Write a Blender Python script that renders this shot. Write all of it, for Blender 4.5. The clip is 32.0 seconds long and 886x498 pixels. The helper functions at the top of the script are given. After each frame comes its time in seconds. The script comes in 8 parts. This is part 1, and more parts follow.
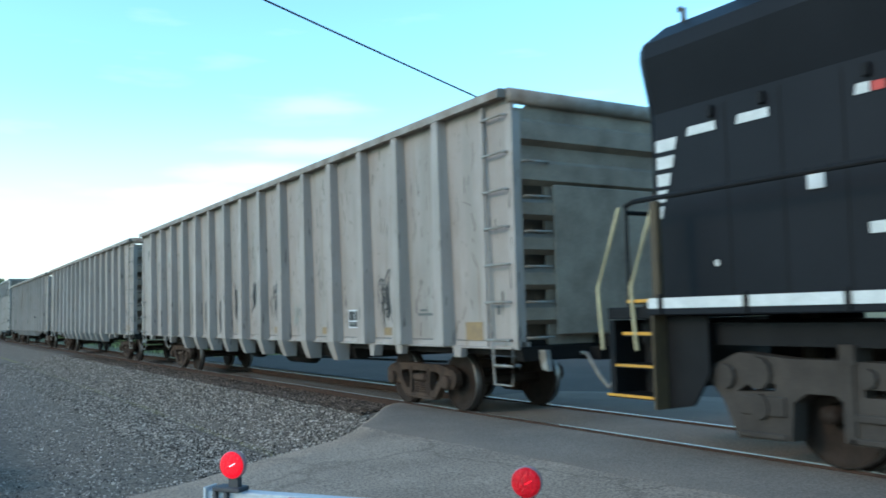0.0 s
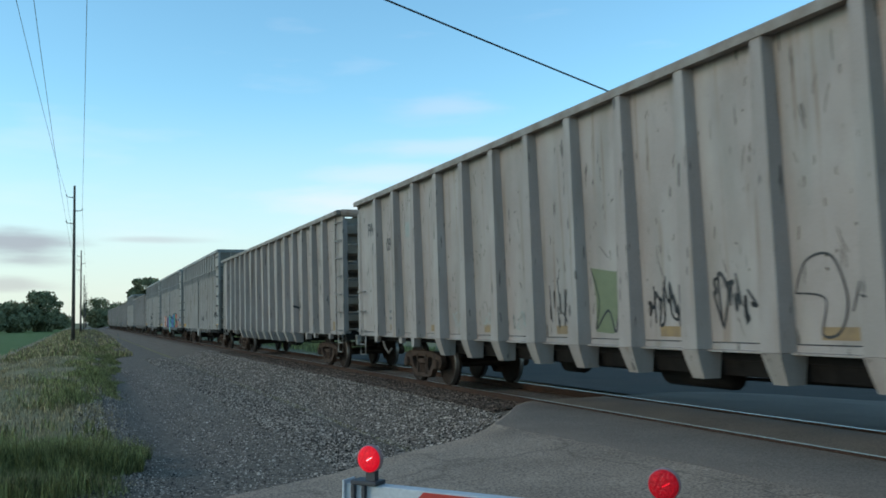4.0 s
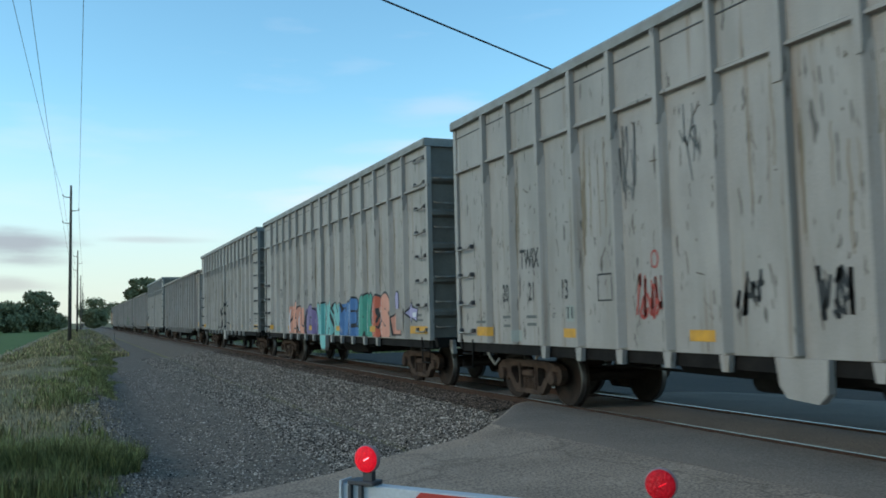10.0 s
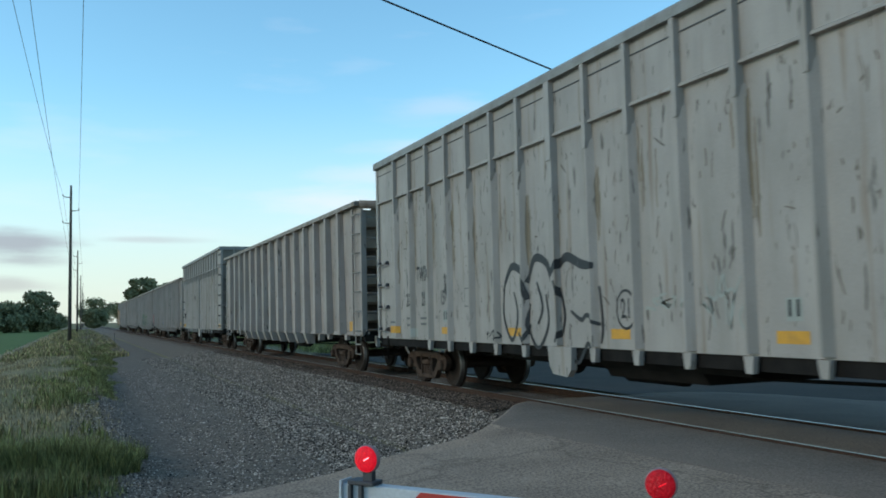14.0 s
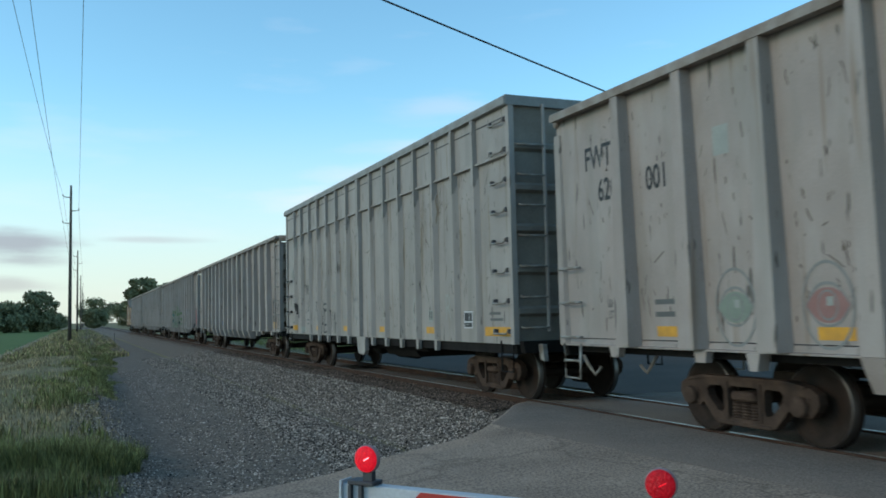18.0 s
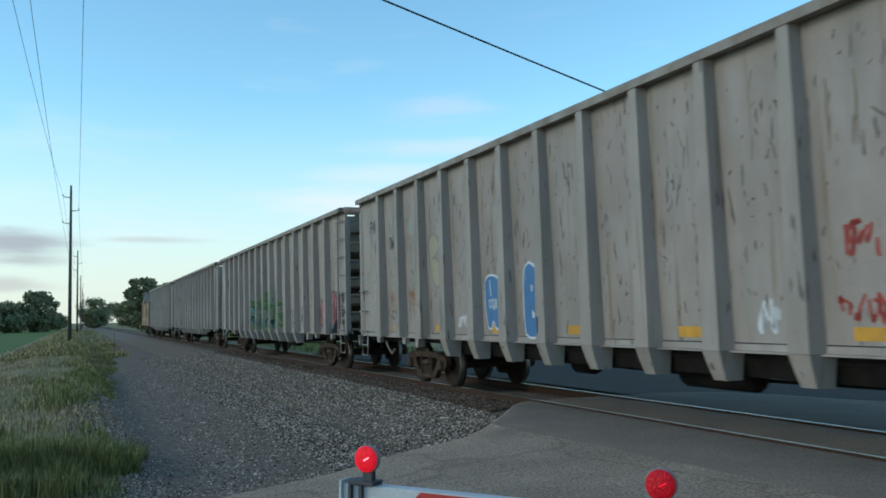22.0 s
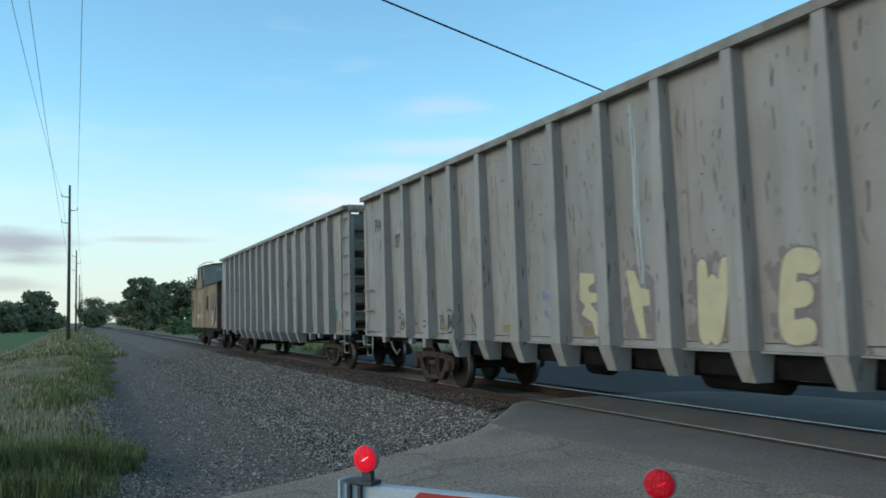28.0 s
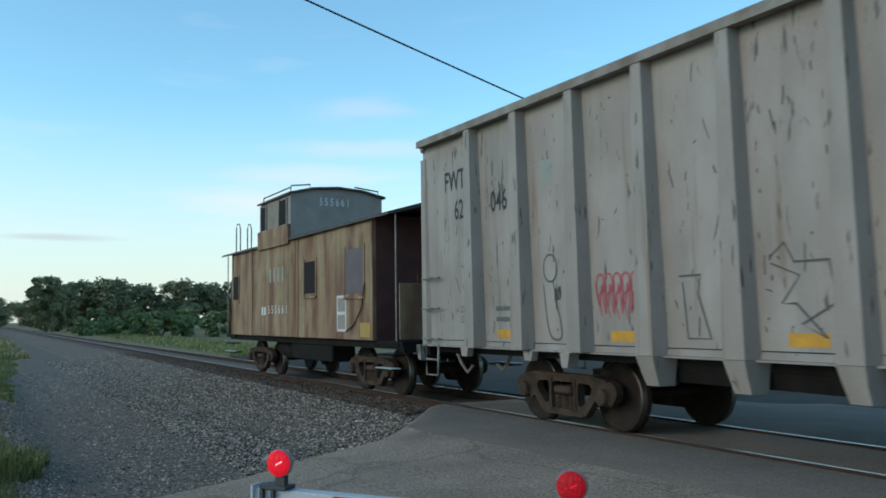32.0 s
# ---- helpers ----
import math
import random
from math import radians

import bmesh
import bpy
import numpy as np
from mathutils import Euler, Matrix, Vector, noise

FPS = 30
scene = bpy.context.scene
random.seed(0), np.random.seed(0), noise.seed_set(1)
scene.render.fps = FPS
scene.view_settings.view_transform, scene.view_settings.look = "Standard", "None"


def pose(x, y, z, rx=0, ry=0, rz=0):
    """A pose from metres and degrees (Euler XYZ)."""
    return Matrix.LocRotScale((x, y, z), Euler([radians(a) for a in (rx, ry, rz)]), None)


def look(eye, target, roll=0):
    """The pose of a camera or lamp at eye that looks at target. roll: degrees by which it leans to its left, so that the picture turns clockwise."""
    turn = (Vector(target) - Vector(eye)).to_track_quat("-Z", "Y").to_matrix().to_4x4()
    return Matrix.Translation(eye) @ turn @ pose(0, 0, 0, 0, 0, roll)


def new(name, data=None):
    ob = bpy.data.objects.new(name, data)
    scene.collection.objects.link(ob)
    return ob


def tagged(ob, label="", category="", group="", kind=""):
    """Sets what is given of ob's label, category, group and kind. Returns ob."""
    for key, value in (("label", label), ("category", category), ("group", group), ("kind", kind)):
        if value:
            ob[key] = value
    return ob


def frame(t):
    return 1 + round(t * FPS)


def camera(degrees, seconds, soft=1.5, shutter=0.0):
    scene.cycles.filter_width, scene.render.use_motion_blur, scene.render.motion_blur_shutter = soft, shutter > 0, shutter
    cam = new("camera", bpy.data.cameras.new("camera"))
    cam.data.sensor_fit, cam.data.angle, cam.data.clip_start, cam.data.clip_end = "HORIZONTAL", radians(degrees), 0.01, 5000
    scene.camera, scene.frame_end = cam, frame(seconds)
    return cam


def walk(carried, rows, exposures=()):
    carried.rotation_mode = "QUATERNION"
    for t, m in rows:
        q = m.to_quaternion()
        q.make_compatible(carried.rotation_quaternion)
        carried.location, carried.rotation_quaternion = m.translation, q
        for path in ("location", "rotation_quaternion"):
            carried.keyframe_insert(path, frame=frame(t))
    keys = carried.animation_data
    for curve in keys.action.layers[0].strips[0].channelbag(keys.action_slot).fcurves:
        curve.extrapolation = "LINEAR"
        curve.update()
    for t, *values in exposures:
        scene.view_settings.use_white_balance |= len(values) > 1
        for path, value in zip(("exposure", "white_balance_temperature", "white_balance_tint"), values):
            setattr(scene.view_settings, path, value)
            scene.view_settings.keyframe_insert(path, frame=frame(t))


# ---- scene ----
# One plan: the track runs along y, z = 0 is the top of the rails, the camera stands at x = 0, y = 0.
cam = camera(54.2, 32.0, soft=1.7, shutter=0.2)
EYE_Z = 1.528
PATH = [  # seconds, yaw, pitch, roll
    (0, -31.382, 4.281, 1.330),
    (0.3, -28.191, 4.370, 1.080),
    (0.5, -26.628, 4.340, 1.010),
    (1, -24.239, 4.253, 0.899),
    (1.5, -23.097, 4.124, 0.902),
    (2, -22.670, 3.990, 1.015),
    (2.5, -22.591, 4.176, 1.251),
    (3, -22.616, 4.334, 1.294),
    (4, -22.692, 4.343, 1.274),
    (4.5, -22.740, 4.342, 1.263),
    (6.5, -22.889, 4.343, 1.280),
    (13, -22.889, 4.343, 1.280),
    (23, -22.889, 4.343, 1.280),
    (24, -22.927, 4.308, 1.365),
    (24.5, -23.011, 4.290, 1.410),
    (25.5, -23.028, 4.294, 1.340),
    (27.5, -22.935, 4.294, 1.333),
    (28.5, -22.986, 4.347, 1.249),
    (29, -22.934, 4.309, 1.280),
    (30, -23.067, 4.293, 1.304),
    (30.5, -23.071, 4.240, 1.285),
    (31, -23.257, 4.249, 1.158),
    (31.5, -24.565, 4.294, 1.089),
    (31.8, -26.622, 4.383, 0.954),
    (32, -28.388, 4.443, 0.808),
]
XC = 8.215          # centre line of the track
RAIL_N, RAIL_F = 7.462, 8.968


def run(t):
    """How far the train has rolled at t seconds."""
    return 7.8834 * t - 0.6880 * (t - 16) ** 2 / 100 - 0.0245 * (t - 16) ** 3 / 1000


walk(cam, [(t, pose(0, 0, EYE_Z, 90 + p, r, yw)) for t, yw, p, r in PATH],
     exposures=[(0, 0.76, 6200, 10), (0.3, 0.44, 6250, 10), (0.5, 0.32, 6350, 10), (1.0, 0.12, 6500, 10), (1.6, 0.0, 6500, 10), (32, 0.0, 6500, 10)])

# ---- world and light ----
world = bpy.data.worlds.new("evening_sky")
scene.world = world
world.use_nodes = True
wn = world.node_tree.nodes
wl = world.node_tree.links
wn.clear()
SUN_EL, SUN_ROT = radians(22), radians(276)
sky = wn.new("ShaderNodeTexSky")
sky.sky_type = 'NISHITA'
sky.sun_disc = False
sky.sun_elevation, sky.sun_rotation = SUN_EL, SUN_ROT
sky.air_density, sky.dust_density, sky.ozone_density = 1.0, 0.4, 2.5
bg = wn.new("ShaderNodeBackground")
bg.inputs["Strength"].default_value = 0.25
wout = wn.new("ShaderNodeOutputWorld")
# thin evening clouds, by noise on the sky's dome
tc = wn.new("ShaderNodeTexCoord")
mp = wn.new("ShaderNodeMapping")
mp.inputs["Scale"].default_value = (2.2, 2.2, 11.0)
nz = wn.new("ShaderNodeTexNoise")
nz.inputs["Scale"].default_value = 2.1
nz.inputs["Detail"].default_value = 7.0
ramp = wn.new("ShaderNodeValToRGB")
ramp.color_ramp.elements[0].position, ramp.color_ramp.elements[1].position = 0.60, 0.85
ramp.color_ramp.elements[0].color = (0, 0, 0, 1)
ramp.color_ramp.elements[1].color = (0.2, 0.2, 0.2, 1)
mixc = wn.new("ShaderNodeMixRGB")
mixc.inputs["Color2"].default_value = (4.2, 4.0, 4.3, 1)
wl.new(tc.outputs["Generated"], mp.inputs["Vector"])
wl.new(mp.outputs["Vector"], nz.inputs["Vector"])
wl.new(nz.outputs["Fac"], ramp.inputs["Fac"])
wl.new(ramp.outputs["Color"], mixc.inputs["Fac"])
tone = wn.new("ShaderNodeMixRGB")
tone.blend_type = 'MULTIPLY'
tone.inputs["Fac"].default_value = 1.0
tone.inputs["Color2"].default_value = (0.77, 1.06, 1.0, 1)
wl.new(sky.outputs["Color"], tone.inputs["Color1"])
# pale haze that thickens towards the horizon, all round
sep = wn.new("ShaderNodeSeparateXYZ")
wl.new(tc.outputs["Generated"], sep.inputs["Vector"])
hz_ = wn.new("ShaderNodeValToRGB")
hz_.color_ramp.elements[0].position, hz_.color_ramp.elements[1].position = 0.0, 0.26
hz_.color_ramp.elements[0].color = (0.75, 0.75, 0.75, 1)
hz_.color_ramp.elements[1].color = (0, 0, 0, 1)
hz_.color_ramp.interpolation = 'EASE'
wl.new(sep.outputs["Z"], hz_.inputs["Fac"])
haze = wn.new("ShaderNodeMixRGB")
haze.inputs["Color2"].default_value = (3.1, 3.16, 3.14, 1)
wl.new(hz_.outputs["Color"], haze.inputs["Fac"])
wl.new(tone.outputs["Color"], haze.inputs["Color1"])
wl.new(haze.outputs["Color"], mixc.inputs["Color1"])
n4 = wn.new("ShaderNodeTexNoise")
n4.inputs["Scale"].default_value, n4.inputs["Detail"].default_value = 5.0, 6.0
wl.new(mp.outputs["Vector"], n4.inputs["Vector"])


def cloud(under, way, size, colour, most):
    """One ragged cloud on the dome round the direction way, laid over the colours under it."""
    sb = wn.new("ShaderNodeVectorMath")
    sb.operation = 'SUBTRACT'
    sb.inputs[1].default_value = way
    wl.new(tc.outputs["Generated"], sb.inputs[0])
    sc = wn.new("ShaderNodeVectorMath")
    sc.operation = 'MULTIPLY'
    sc.inputs[1].default_value = size
    wl.new(sb.outputs["Vector"], sc.inputs[0])
    ln = wn.new("ShaderNodeVectorMath")
    ln.operation = 'LENGTH'
    wl.new(sc.outputs["Vector"], ln.inputs[0])
    ma = wn.new("ShaderNodeMath")
    ma.operation = 'MULTIPLY_ADD'
    ma.inputs[1].default_value = 1.6
    wl.new(n4.outputs["Fac"], ma.inputs[0])
    wl.new(ln.outputs["Value"], ma.inputs[2])
    dv = wn.new("ShaderNodeMath")
    dv.operation = 'MULTIPLY'
    dv.inputs[1].default_value = 0.5
    wl.new(ma.outputs["Value"], dv.inputs[0])
    rp = wn.new("ShaderNodeValToRGB")
    rp.color_ramp.elements[0].position, rp.color_ramp.elements[1].position = 0.45, 1.0
    rp.color_ramp.elements[0].color = (most, most, most, 1)
    rp.color_ramp.elements[1].color = (0, 0, 0, 1)
    rp.color_ramp.interpolation = 'EASE'
    wl.new(dv.outputs["Value"], rp.inputs["Fac"])
    mx = wn.new("ShaderNodeMixRGB")
    mx.inputs["Color2"].default_value = (*colour, 1)
    wl.new(rp.outputs["Color"], mx.inputs["Fac"])
    wl.new(under, mx.inputs["Color1"])
    return mx.outputs["Color"]


skin = mixc.outputs["Color"]
for way, size, colour, most in (((-0.062, 0.994, 0.085), (14, 3, 60), (1.5, 1.55, 1.85), 0.75),     # grey bank over the field
                                ((-0.055, 0.997, 0.066), (18, 3, 110), (1.6, 1.65, 1.9), 0.6),
                                ((-0.067, 0.997, 0.040), (16, 3, 90), (1.9, 1.85, 2.0), 0.5),
                                ((0.072, 0.993, 0.089), (16, 4, 220), (2.1, 2.2, 2.4), 0.45),
                                ((0.275, 0.953, 0.132), (9, 6, 60), (3.9, 3.8, 3.85), 0.5),            # white streaks over the train
                                ((0.330, 0.930, 0.163), (10, 6, 70), (3.7, 3.7, 3.8), 0.35),
                                ((0.378, 0.906, 0.191), (9, 6, 80), (3.4, 3.5, 3.75), 0.35),
                                ((0.375, 0.897, 0.234), (14, 8, 55), (2.9, 3.25, 3.7), 0.35)):
    skin = cloud(skin, way, size, colour, most)
wl.new(skin, bg.inputs["Color"])
wl.new(bg.outputs["Background"], wout.inputs["Surface"])
sun = new("sun", bpy.data.lights.new("sun", 'SUN'))
sun.data.energy, sun.data.angle, sun.data.color = 0.70, radians(12), (1.0, 0.72, 0.47)
sun.matrix_world = look((0, 0, 30), (0 - 30 * math.sin(SUN_ROT), 0 - 30 * math.cos(SUN_ROT), 30 - 30 * math.tan(SUN_EL)))


# ---- materials ----
def material(name, base, rough=0.7, metal=0.0, second=None, scale=3.0, spread=0.35, grain=40.0, bump=0.15,
             streak=None, vary=0.0, isle=None, crack=None, fleck=None):
    """A procedural surface: two colours mixed by a coarse noise, a fine grain, and, if asked, streaks of dirt or rust."""
    m = bpy.data.materials.new(name)
    m.use_nodes = True
    n, l = m.node_tree.nodes, m.node_tree.links
    b = n["Principled BSDF"]
    b.inputs["Roughness"].default_value, b.inputs["Metallic"].default_value = rough, metal
    if rough >= 0.85:                       # porous, dusty surfaces
        b.inputs["Specular IOR Level"].default_value = 0.15
    c = n.new("ShaderNodeTexCoord")
    n1 = n.new("ShaderNodeTexNoise")
    n1.inputs["Scale"].default_value, n1.inputs["Detail"].default_value = scale, 6.0
    l.new(c.outputs["Object"], n1.inputs["Vector"])
    r1 = n.new("ShaderNodeValToRGB")
    r1.color_ramp.elements[0].position, r1.color_ramp.elements[1].position = 0.5 - spread / 2, 0.5 + spread / 2
    two = second or tuple(x * 0.78 for x in base)
    r1.color_ramp.elements[0].color, r1.color_ramp.elements[1].color = (*two, 1), (*base, 1)
    l.new(n1.outputs["Fac"], r1.inputs["Fac"])
    out = r1.outputs["Color"]
    n2 = n.new("ShaderNodeTexNoise")
    n2.inputs["Scale"].default_value, n2.inputs["Detail"].default_value = grain, 4.0
    l.new(c.outputs["Object"], n2.inputs["Vector"])
    m2 = n.new("ShaderNodeMixRGB")
    m2.blend_type = 'MULTIPLY'
    m2.inputs["Fac"].default_value = 0.35
    l.new(out, m2.inputs["Color1"])
    l.new(n2.outputs["Fac"], m2.inputs["Color2"])
    g = n.new("ShaderNodeMixRGB")
    g.blend_type = 'MULTIPLY'
    g.inputs["Fac"].default_value = 1.0
    g.inputs["Color2"].default_value = (1.2, 1.2, 1.2, 1)
    l.new(m2.outputs["Color"], g.inputs["Color1"])
    out = g.outputs["Color"]
    if fleck:                               # pale and dark grains of stone
        n9 = n.new("ShaderNodeTexNoise")
        n9.inputs["Scale"].default_value, n9.inputs["Detail"].default_value = fleck[0], 3.0
        l.new(c.outputs["Object"], n9.inputs["Vector"])
        r9 = n.new("ShaderNodeValToRGB")
        r9.color_ramp.elements[0].position, r9.color_ramp.elements[1].position = 0.32, 0.68
        r9.color_ramp.elements[0].color, r9.color_ramp.elements[1].color = (*[fleck[1]] * 3, 1), (*[fleck[2]] * 3, 1)
        l.new(n9.outputs["Fac"], r9.inputs["Fac"])
        g9 = n.new("ShaderNodeMixRGB")
        g9.blend_type = 'MULTIPLY'
        g9.inputs["Fac"].default_value = 1.0
        l.new(out, g9.inputs["Color1"])
        l.new(r9.outputs["Color"], g9.inputs["Color2"])
        out = g9.outputs["Color"]
    if streak:
        for i, (col, sc, a, z, lim) in enumerate(streak):
            mp_ = n.new("ShaderNodeMapping")
            mp_.inputs["Scale"].default_value = sc
            mp_.inputs["Location"].default_value = (3.1 * i, 1.7 * i, 0.4 * i)
            oi = n.new("ShaderNodeObjectInfo")
            ad = n.new("ShaderNodeVectorMath")
            ad.operation = 'MULTIPLY_ADD'
            ad.inputs[1].default_value = (37.0, 53.0, 29.0)
            l.new(oi.outputs["Random"], ad.inputs[0])
            l.new(c.outputs["Object"], ad.inputs[2])
            l.new(ad.outputs["Vector"], mp_.inputs["Vector"])
            n3 = n.new("ShaderNodeTexNoise")
            n3.inputs["Scale"].default_value, n3.inputs["Detail"].default_value = 1.0, 5.0
            l.new(mp_.outputs["Vector"], n3.inputs["Vector"])
            r3 = n.new("ShaderNodeValToRGB")
            r3.color_ramp.elements[0].position, r3.color_ramp.elements[1].position = a, z
            r3.color_ramp.elements[0].color = (0, 0, 0, 1)
            r3.color_ramp.elements[1].color = (lim, lim, lim, 1)
            l.new(n3.outputs["Fac"], r3.inputs["Fac"])
            m3 = n.new("ShaderNodeMixRGB")
            m3.inputs["Color2"].default_value = (*col, 1)
            l.new(r3.outputs["Color"], m3.inputs["Fac"])
            l.new(out, m3.inputs["Color1"])
            out = m3.outputs["Color"]
    if crack:                               # thin dark cracks, wandering
        wn1 = n.new("ShaderNodeTexNoise")
        wn1.inputs["Scale"].default_value, wn1.inputs["Detail"].default_value = 2.0, 5.0
        l.new(c.outputs["Object"], wn1.inputs["Vector"])
        wa = n.new("ShaderNodeVectorMath")
        wa.operation = 'MULTIPLY_ADD'
        wa.inputs[1].default_value = (0.7, 0.7, 0.7)
        l.new(wn1.outputs["Color"], wa.inputs[0])
        l.new(c.outputs["Object"], wa.inputs[2])
        vo = n.new("ShaderNodeTexVoronoi")
        vo.feature = 'DISTANCE_TO_EDGE'
        vo.inputs["Scale"].default_value = crack
        l.new(wa.outputs["Vector"], vo.inputs["Vector"])
        vr = n.new("ShaderNodeValToRGB")
        vr.color_ramp.elements[0].position, vr.color_ramp.elements[1].position = 0.004, 0.014
        vr.color_ramp.elements[0].color, vr.color_ramp.elements[1].color = (0.78, 0.78, 0.78, 1), (1, 1, 1, 1)
        l.new(vo.outputs["Distance"], vr.inputs["Fac"])
        cm = n.new("ShaderNodeMixRGB")
        cm.blend_type = 'MULTIPLY'
        cm.inputs["Fac"].default_value = 1.0
        l.new(out, cm.inputs["Color1"])
        l.new(vr.outputs["Color"], cm.inputs["Color2"])
        out = cm.outputs["Color"]
    if isle:
        ge = n.new("ShaderNodeNewGeometry")
        mi = n.new("ShaderNodeMapRange")
        mi.inputs["To Min"].default_value, mi.inputs["To Max"].default_value = isle
        l.new(ge.outputs["Random Per Island"], mi.inputs["Value"])
        pw = n.new("ShaderNodeMath")
        pw.operation = 'POWER'
        pw.inputs[1].default_value = 2.6
        l.new(mi.outputs["Result"], pw.inputs[0])
        hi_ = n.new("ShaderNodeHueSaturation")
        l.new(pw.outputs["Value"], hi_.inputs["Value"])
        l.new(out, hi_.inputs["Color"])
        out = hi_.outputs["Color"]
    if vary:
        oi2 = n.new("ShaderNodeObjectInfo")
        mr = n.new("ShaderNodeMapRange")
        mr.inputs["To Min"].default_value, mr.inputs["To Max"].default_value = 1 - vary, 1 + vary
        l.new(oi2.outputs["Random"], mr.inputs["Value"])
        hv = n.new("ShaderNodeHueSaturation")
        l.new(mr.outputs["Result"], hv.inputs["Value"])
        l.new(out, hv.inputs["Color"])
        out = hv.outputs["Color"]
    l.new(out, b.inputs["Base Color"])
    if bump:
        bp = n.new("ShaderNodeBump")
        bp.inputs["Strength"].default_value, bp.inputs["Distance"].default_value = bump, 0.02
        l.new(n2.outputs["Fac"], bp.inputs["Height"])
        l.new(bp.outputs["Normal"], b.inputs["Normal"])
    return m


RUST = (0.16, 0.075, 0.04)
CHIP = [((0.385, 0.35, 0.32), (1.7, 1.7, 0.8), 0.46, 0.72, 0.55),      # chalked, sun-bleached areas
        ((0.20, 0.185, 0.16), (2.4, 2.4, 0.40), 0.48, 0.74, 0.6),       # long dirt washes
        ((0.17, 0.105, 0.055), (7, 7, 0.36), 0.60, 0.74, 0.65),         # rust runs
        ((0.075, 0.065, 0.055), (15, 11, 2.0), 0.645, 0.685, 0.9)]      # short scuffs and chips
M = {}
M["paint_f"] = material("pale_grey_car_paint", (0.328, 0.272, 0.242), 0.62, 0.0, (0.258, 0.213, 0.188), 1.2, 0.5, 60, 0.04, CHIP, vary=0.05)
M["paint_t"] = material("cool_grey_car_paint", (0.326, 0.29, 0.262), 0.58, 0.0, (0.265, 0.235, 0.212), 1.2, 0.5, 60, 0.04, CHIP, vary=0.05)
M["rail_cap"] = material("worn_top_rail", (0.29, 0.265, 0.235), 0.7, 0, (0.16, 0.115, 0.085), 2.5, 0.4, 30, 0.15)
M["dark_end"] = material("grimy_car_end", (0.31, 0.255, 0.195), 0.75, 0, (0.15, 0.11, 0.08), 2.0, 0.5, 25, 0.12)
# near-black: grime, with the shade beneath the cars put into the colour
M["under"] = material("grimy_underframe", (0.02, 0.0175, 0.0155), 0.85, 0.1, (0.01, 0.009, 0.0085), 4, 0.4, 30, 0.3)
M["truck"] = material("rusty_cast_steel", (0.088, 0.058, 0.043), 0.9, 0.05, (0.042, 0.029, 0.023), 5, 0.4, 40, 0.35)
M["wheel"] = material("rusty_wheel_steel", (0.04, 0.028, 0.023), 0.8, 0.1, (0.024, 0.018, 0.015), 5, 0.4, 40, 0.2)
M["tread"] = material("polished_wheel_rim", (0.20, 0.185, 0.175), 0.45, 0.9, (0.12, 0.105, 0.095), 5, 0.4, 60, 0.02)
M["grab"] = material("galvanised_grab_iron", (0.30, 0.295, 0.275), 0.6, 0.2, (0.16, 0.13, 0.10), 6, 0.4, 50, 0.1)
M["black"] = material("black_paint", (0.012, 0.012, 0.013), 0.6, 0, (0.008, 0.008, 0.009), 3, 0.4, 50, 0.05)
M["loco"] = material("dusty_black_loco_paint", (0.011, 0.0122, 0.016), 0.5, 0, (0.007, 0.008, 0.011), 1.2, 0.5, 40, 0.03)
M["white"] = material("white_paint", (0.6, 0.6, 0.585), 0.6, 0, (0.48, 0.48, 0.465), 6, 0.4, 60, 0.04)
M["yellow"] = material("yellow_reflector_tape", (0.62, 0.30, 0.02), 0.5, 0, (0.45, 0.22, 0.03), 8, 0.4, 80, 0.04)
M["brown_tape"] = material("faded_reflector_tape", (0.28, 0.18, 0.08), 0.6, 0, (0.2, 0.13, 0.07), 8, 0.4, 80, 0.04)
M["steel_rail"] = material("polished_rail_head", (0.5, 0.49, 0.47), 0.34, 1.0, (0.5, 0.49, 0.48), 3, 0.4, 60, 0.02)
M["rust_rail"] = material("rusty_rail_web", (0.075, 0.043, 0.031), 0.9, 0.1, (0.045, 0.028, 0.022), 5, 0.4, 40, 0.2)
M["caboose"] = material("rusted_yellow_caboose_paint", (0.3, 0.205, 0.108), 0.75, 0, (0.215, 0.142, 0.08), 1.5, 0.5, 30, 0.1,
                        [((0.14, 0.05, 0.026), (1.7, 2.3, 0.30), 0.43, 0.58, 0.92), ((0.10, 0.06, 0.04), (2.6, 2.6, 1.6), 0.52, 0.72, 0.6), ((0.42, 0.33, 0.20), (1.1, 1.3, 0.9), 0.50, 0.75, 0.6), ((0.30, 0.16, 0.08), (6, 6, 0.5), 0.55, 0.75, 0.6)])
M["cupola"] = material("grey_cupola_paint", (0.31, 0.268, 0.243), 0.7, 0, (0.225, 0.188, 0.166), 2, 0.5, 30, 0.1)
M["oxide"] = material("dark_red_end_wall", (0.10, 0.028, 0.022), 0.8, 0, (0.055, 0.022, 0.02), 3, 0.5, 30, 0.1)
M["asphalt"] = material("worn_asphalt", (0.385, 0.285, 0.215), 0.9, 0, (0.24, 0.18, 0.138), 0.8, 0.5, 120, 0.35, crack=0.3, fleck=(38, 0.55, 1.45))
M["gravel"] = material("ballast_bed", (0.22, 0.17, 0.132), 0.95, 0, (0.13, 0.10, 0.078), 6, 0.6, 45, 0.9, fleck=(24, 0.5, 1.5))
M["stone_l"] = material("ballast_stones", (0.25, 0.203, 0.168), 0.9, 0, (0.15, 0.121, 0.10), 9, 0.8, 60, 0.3, isle=(0.45, 1.6))
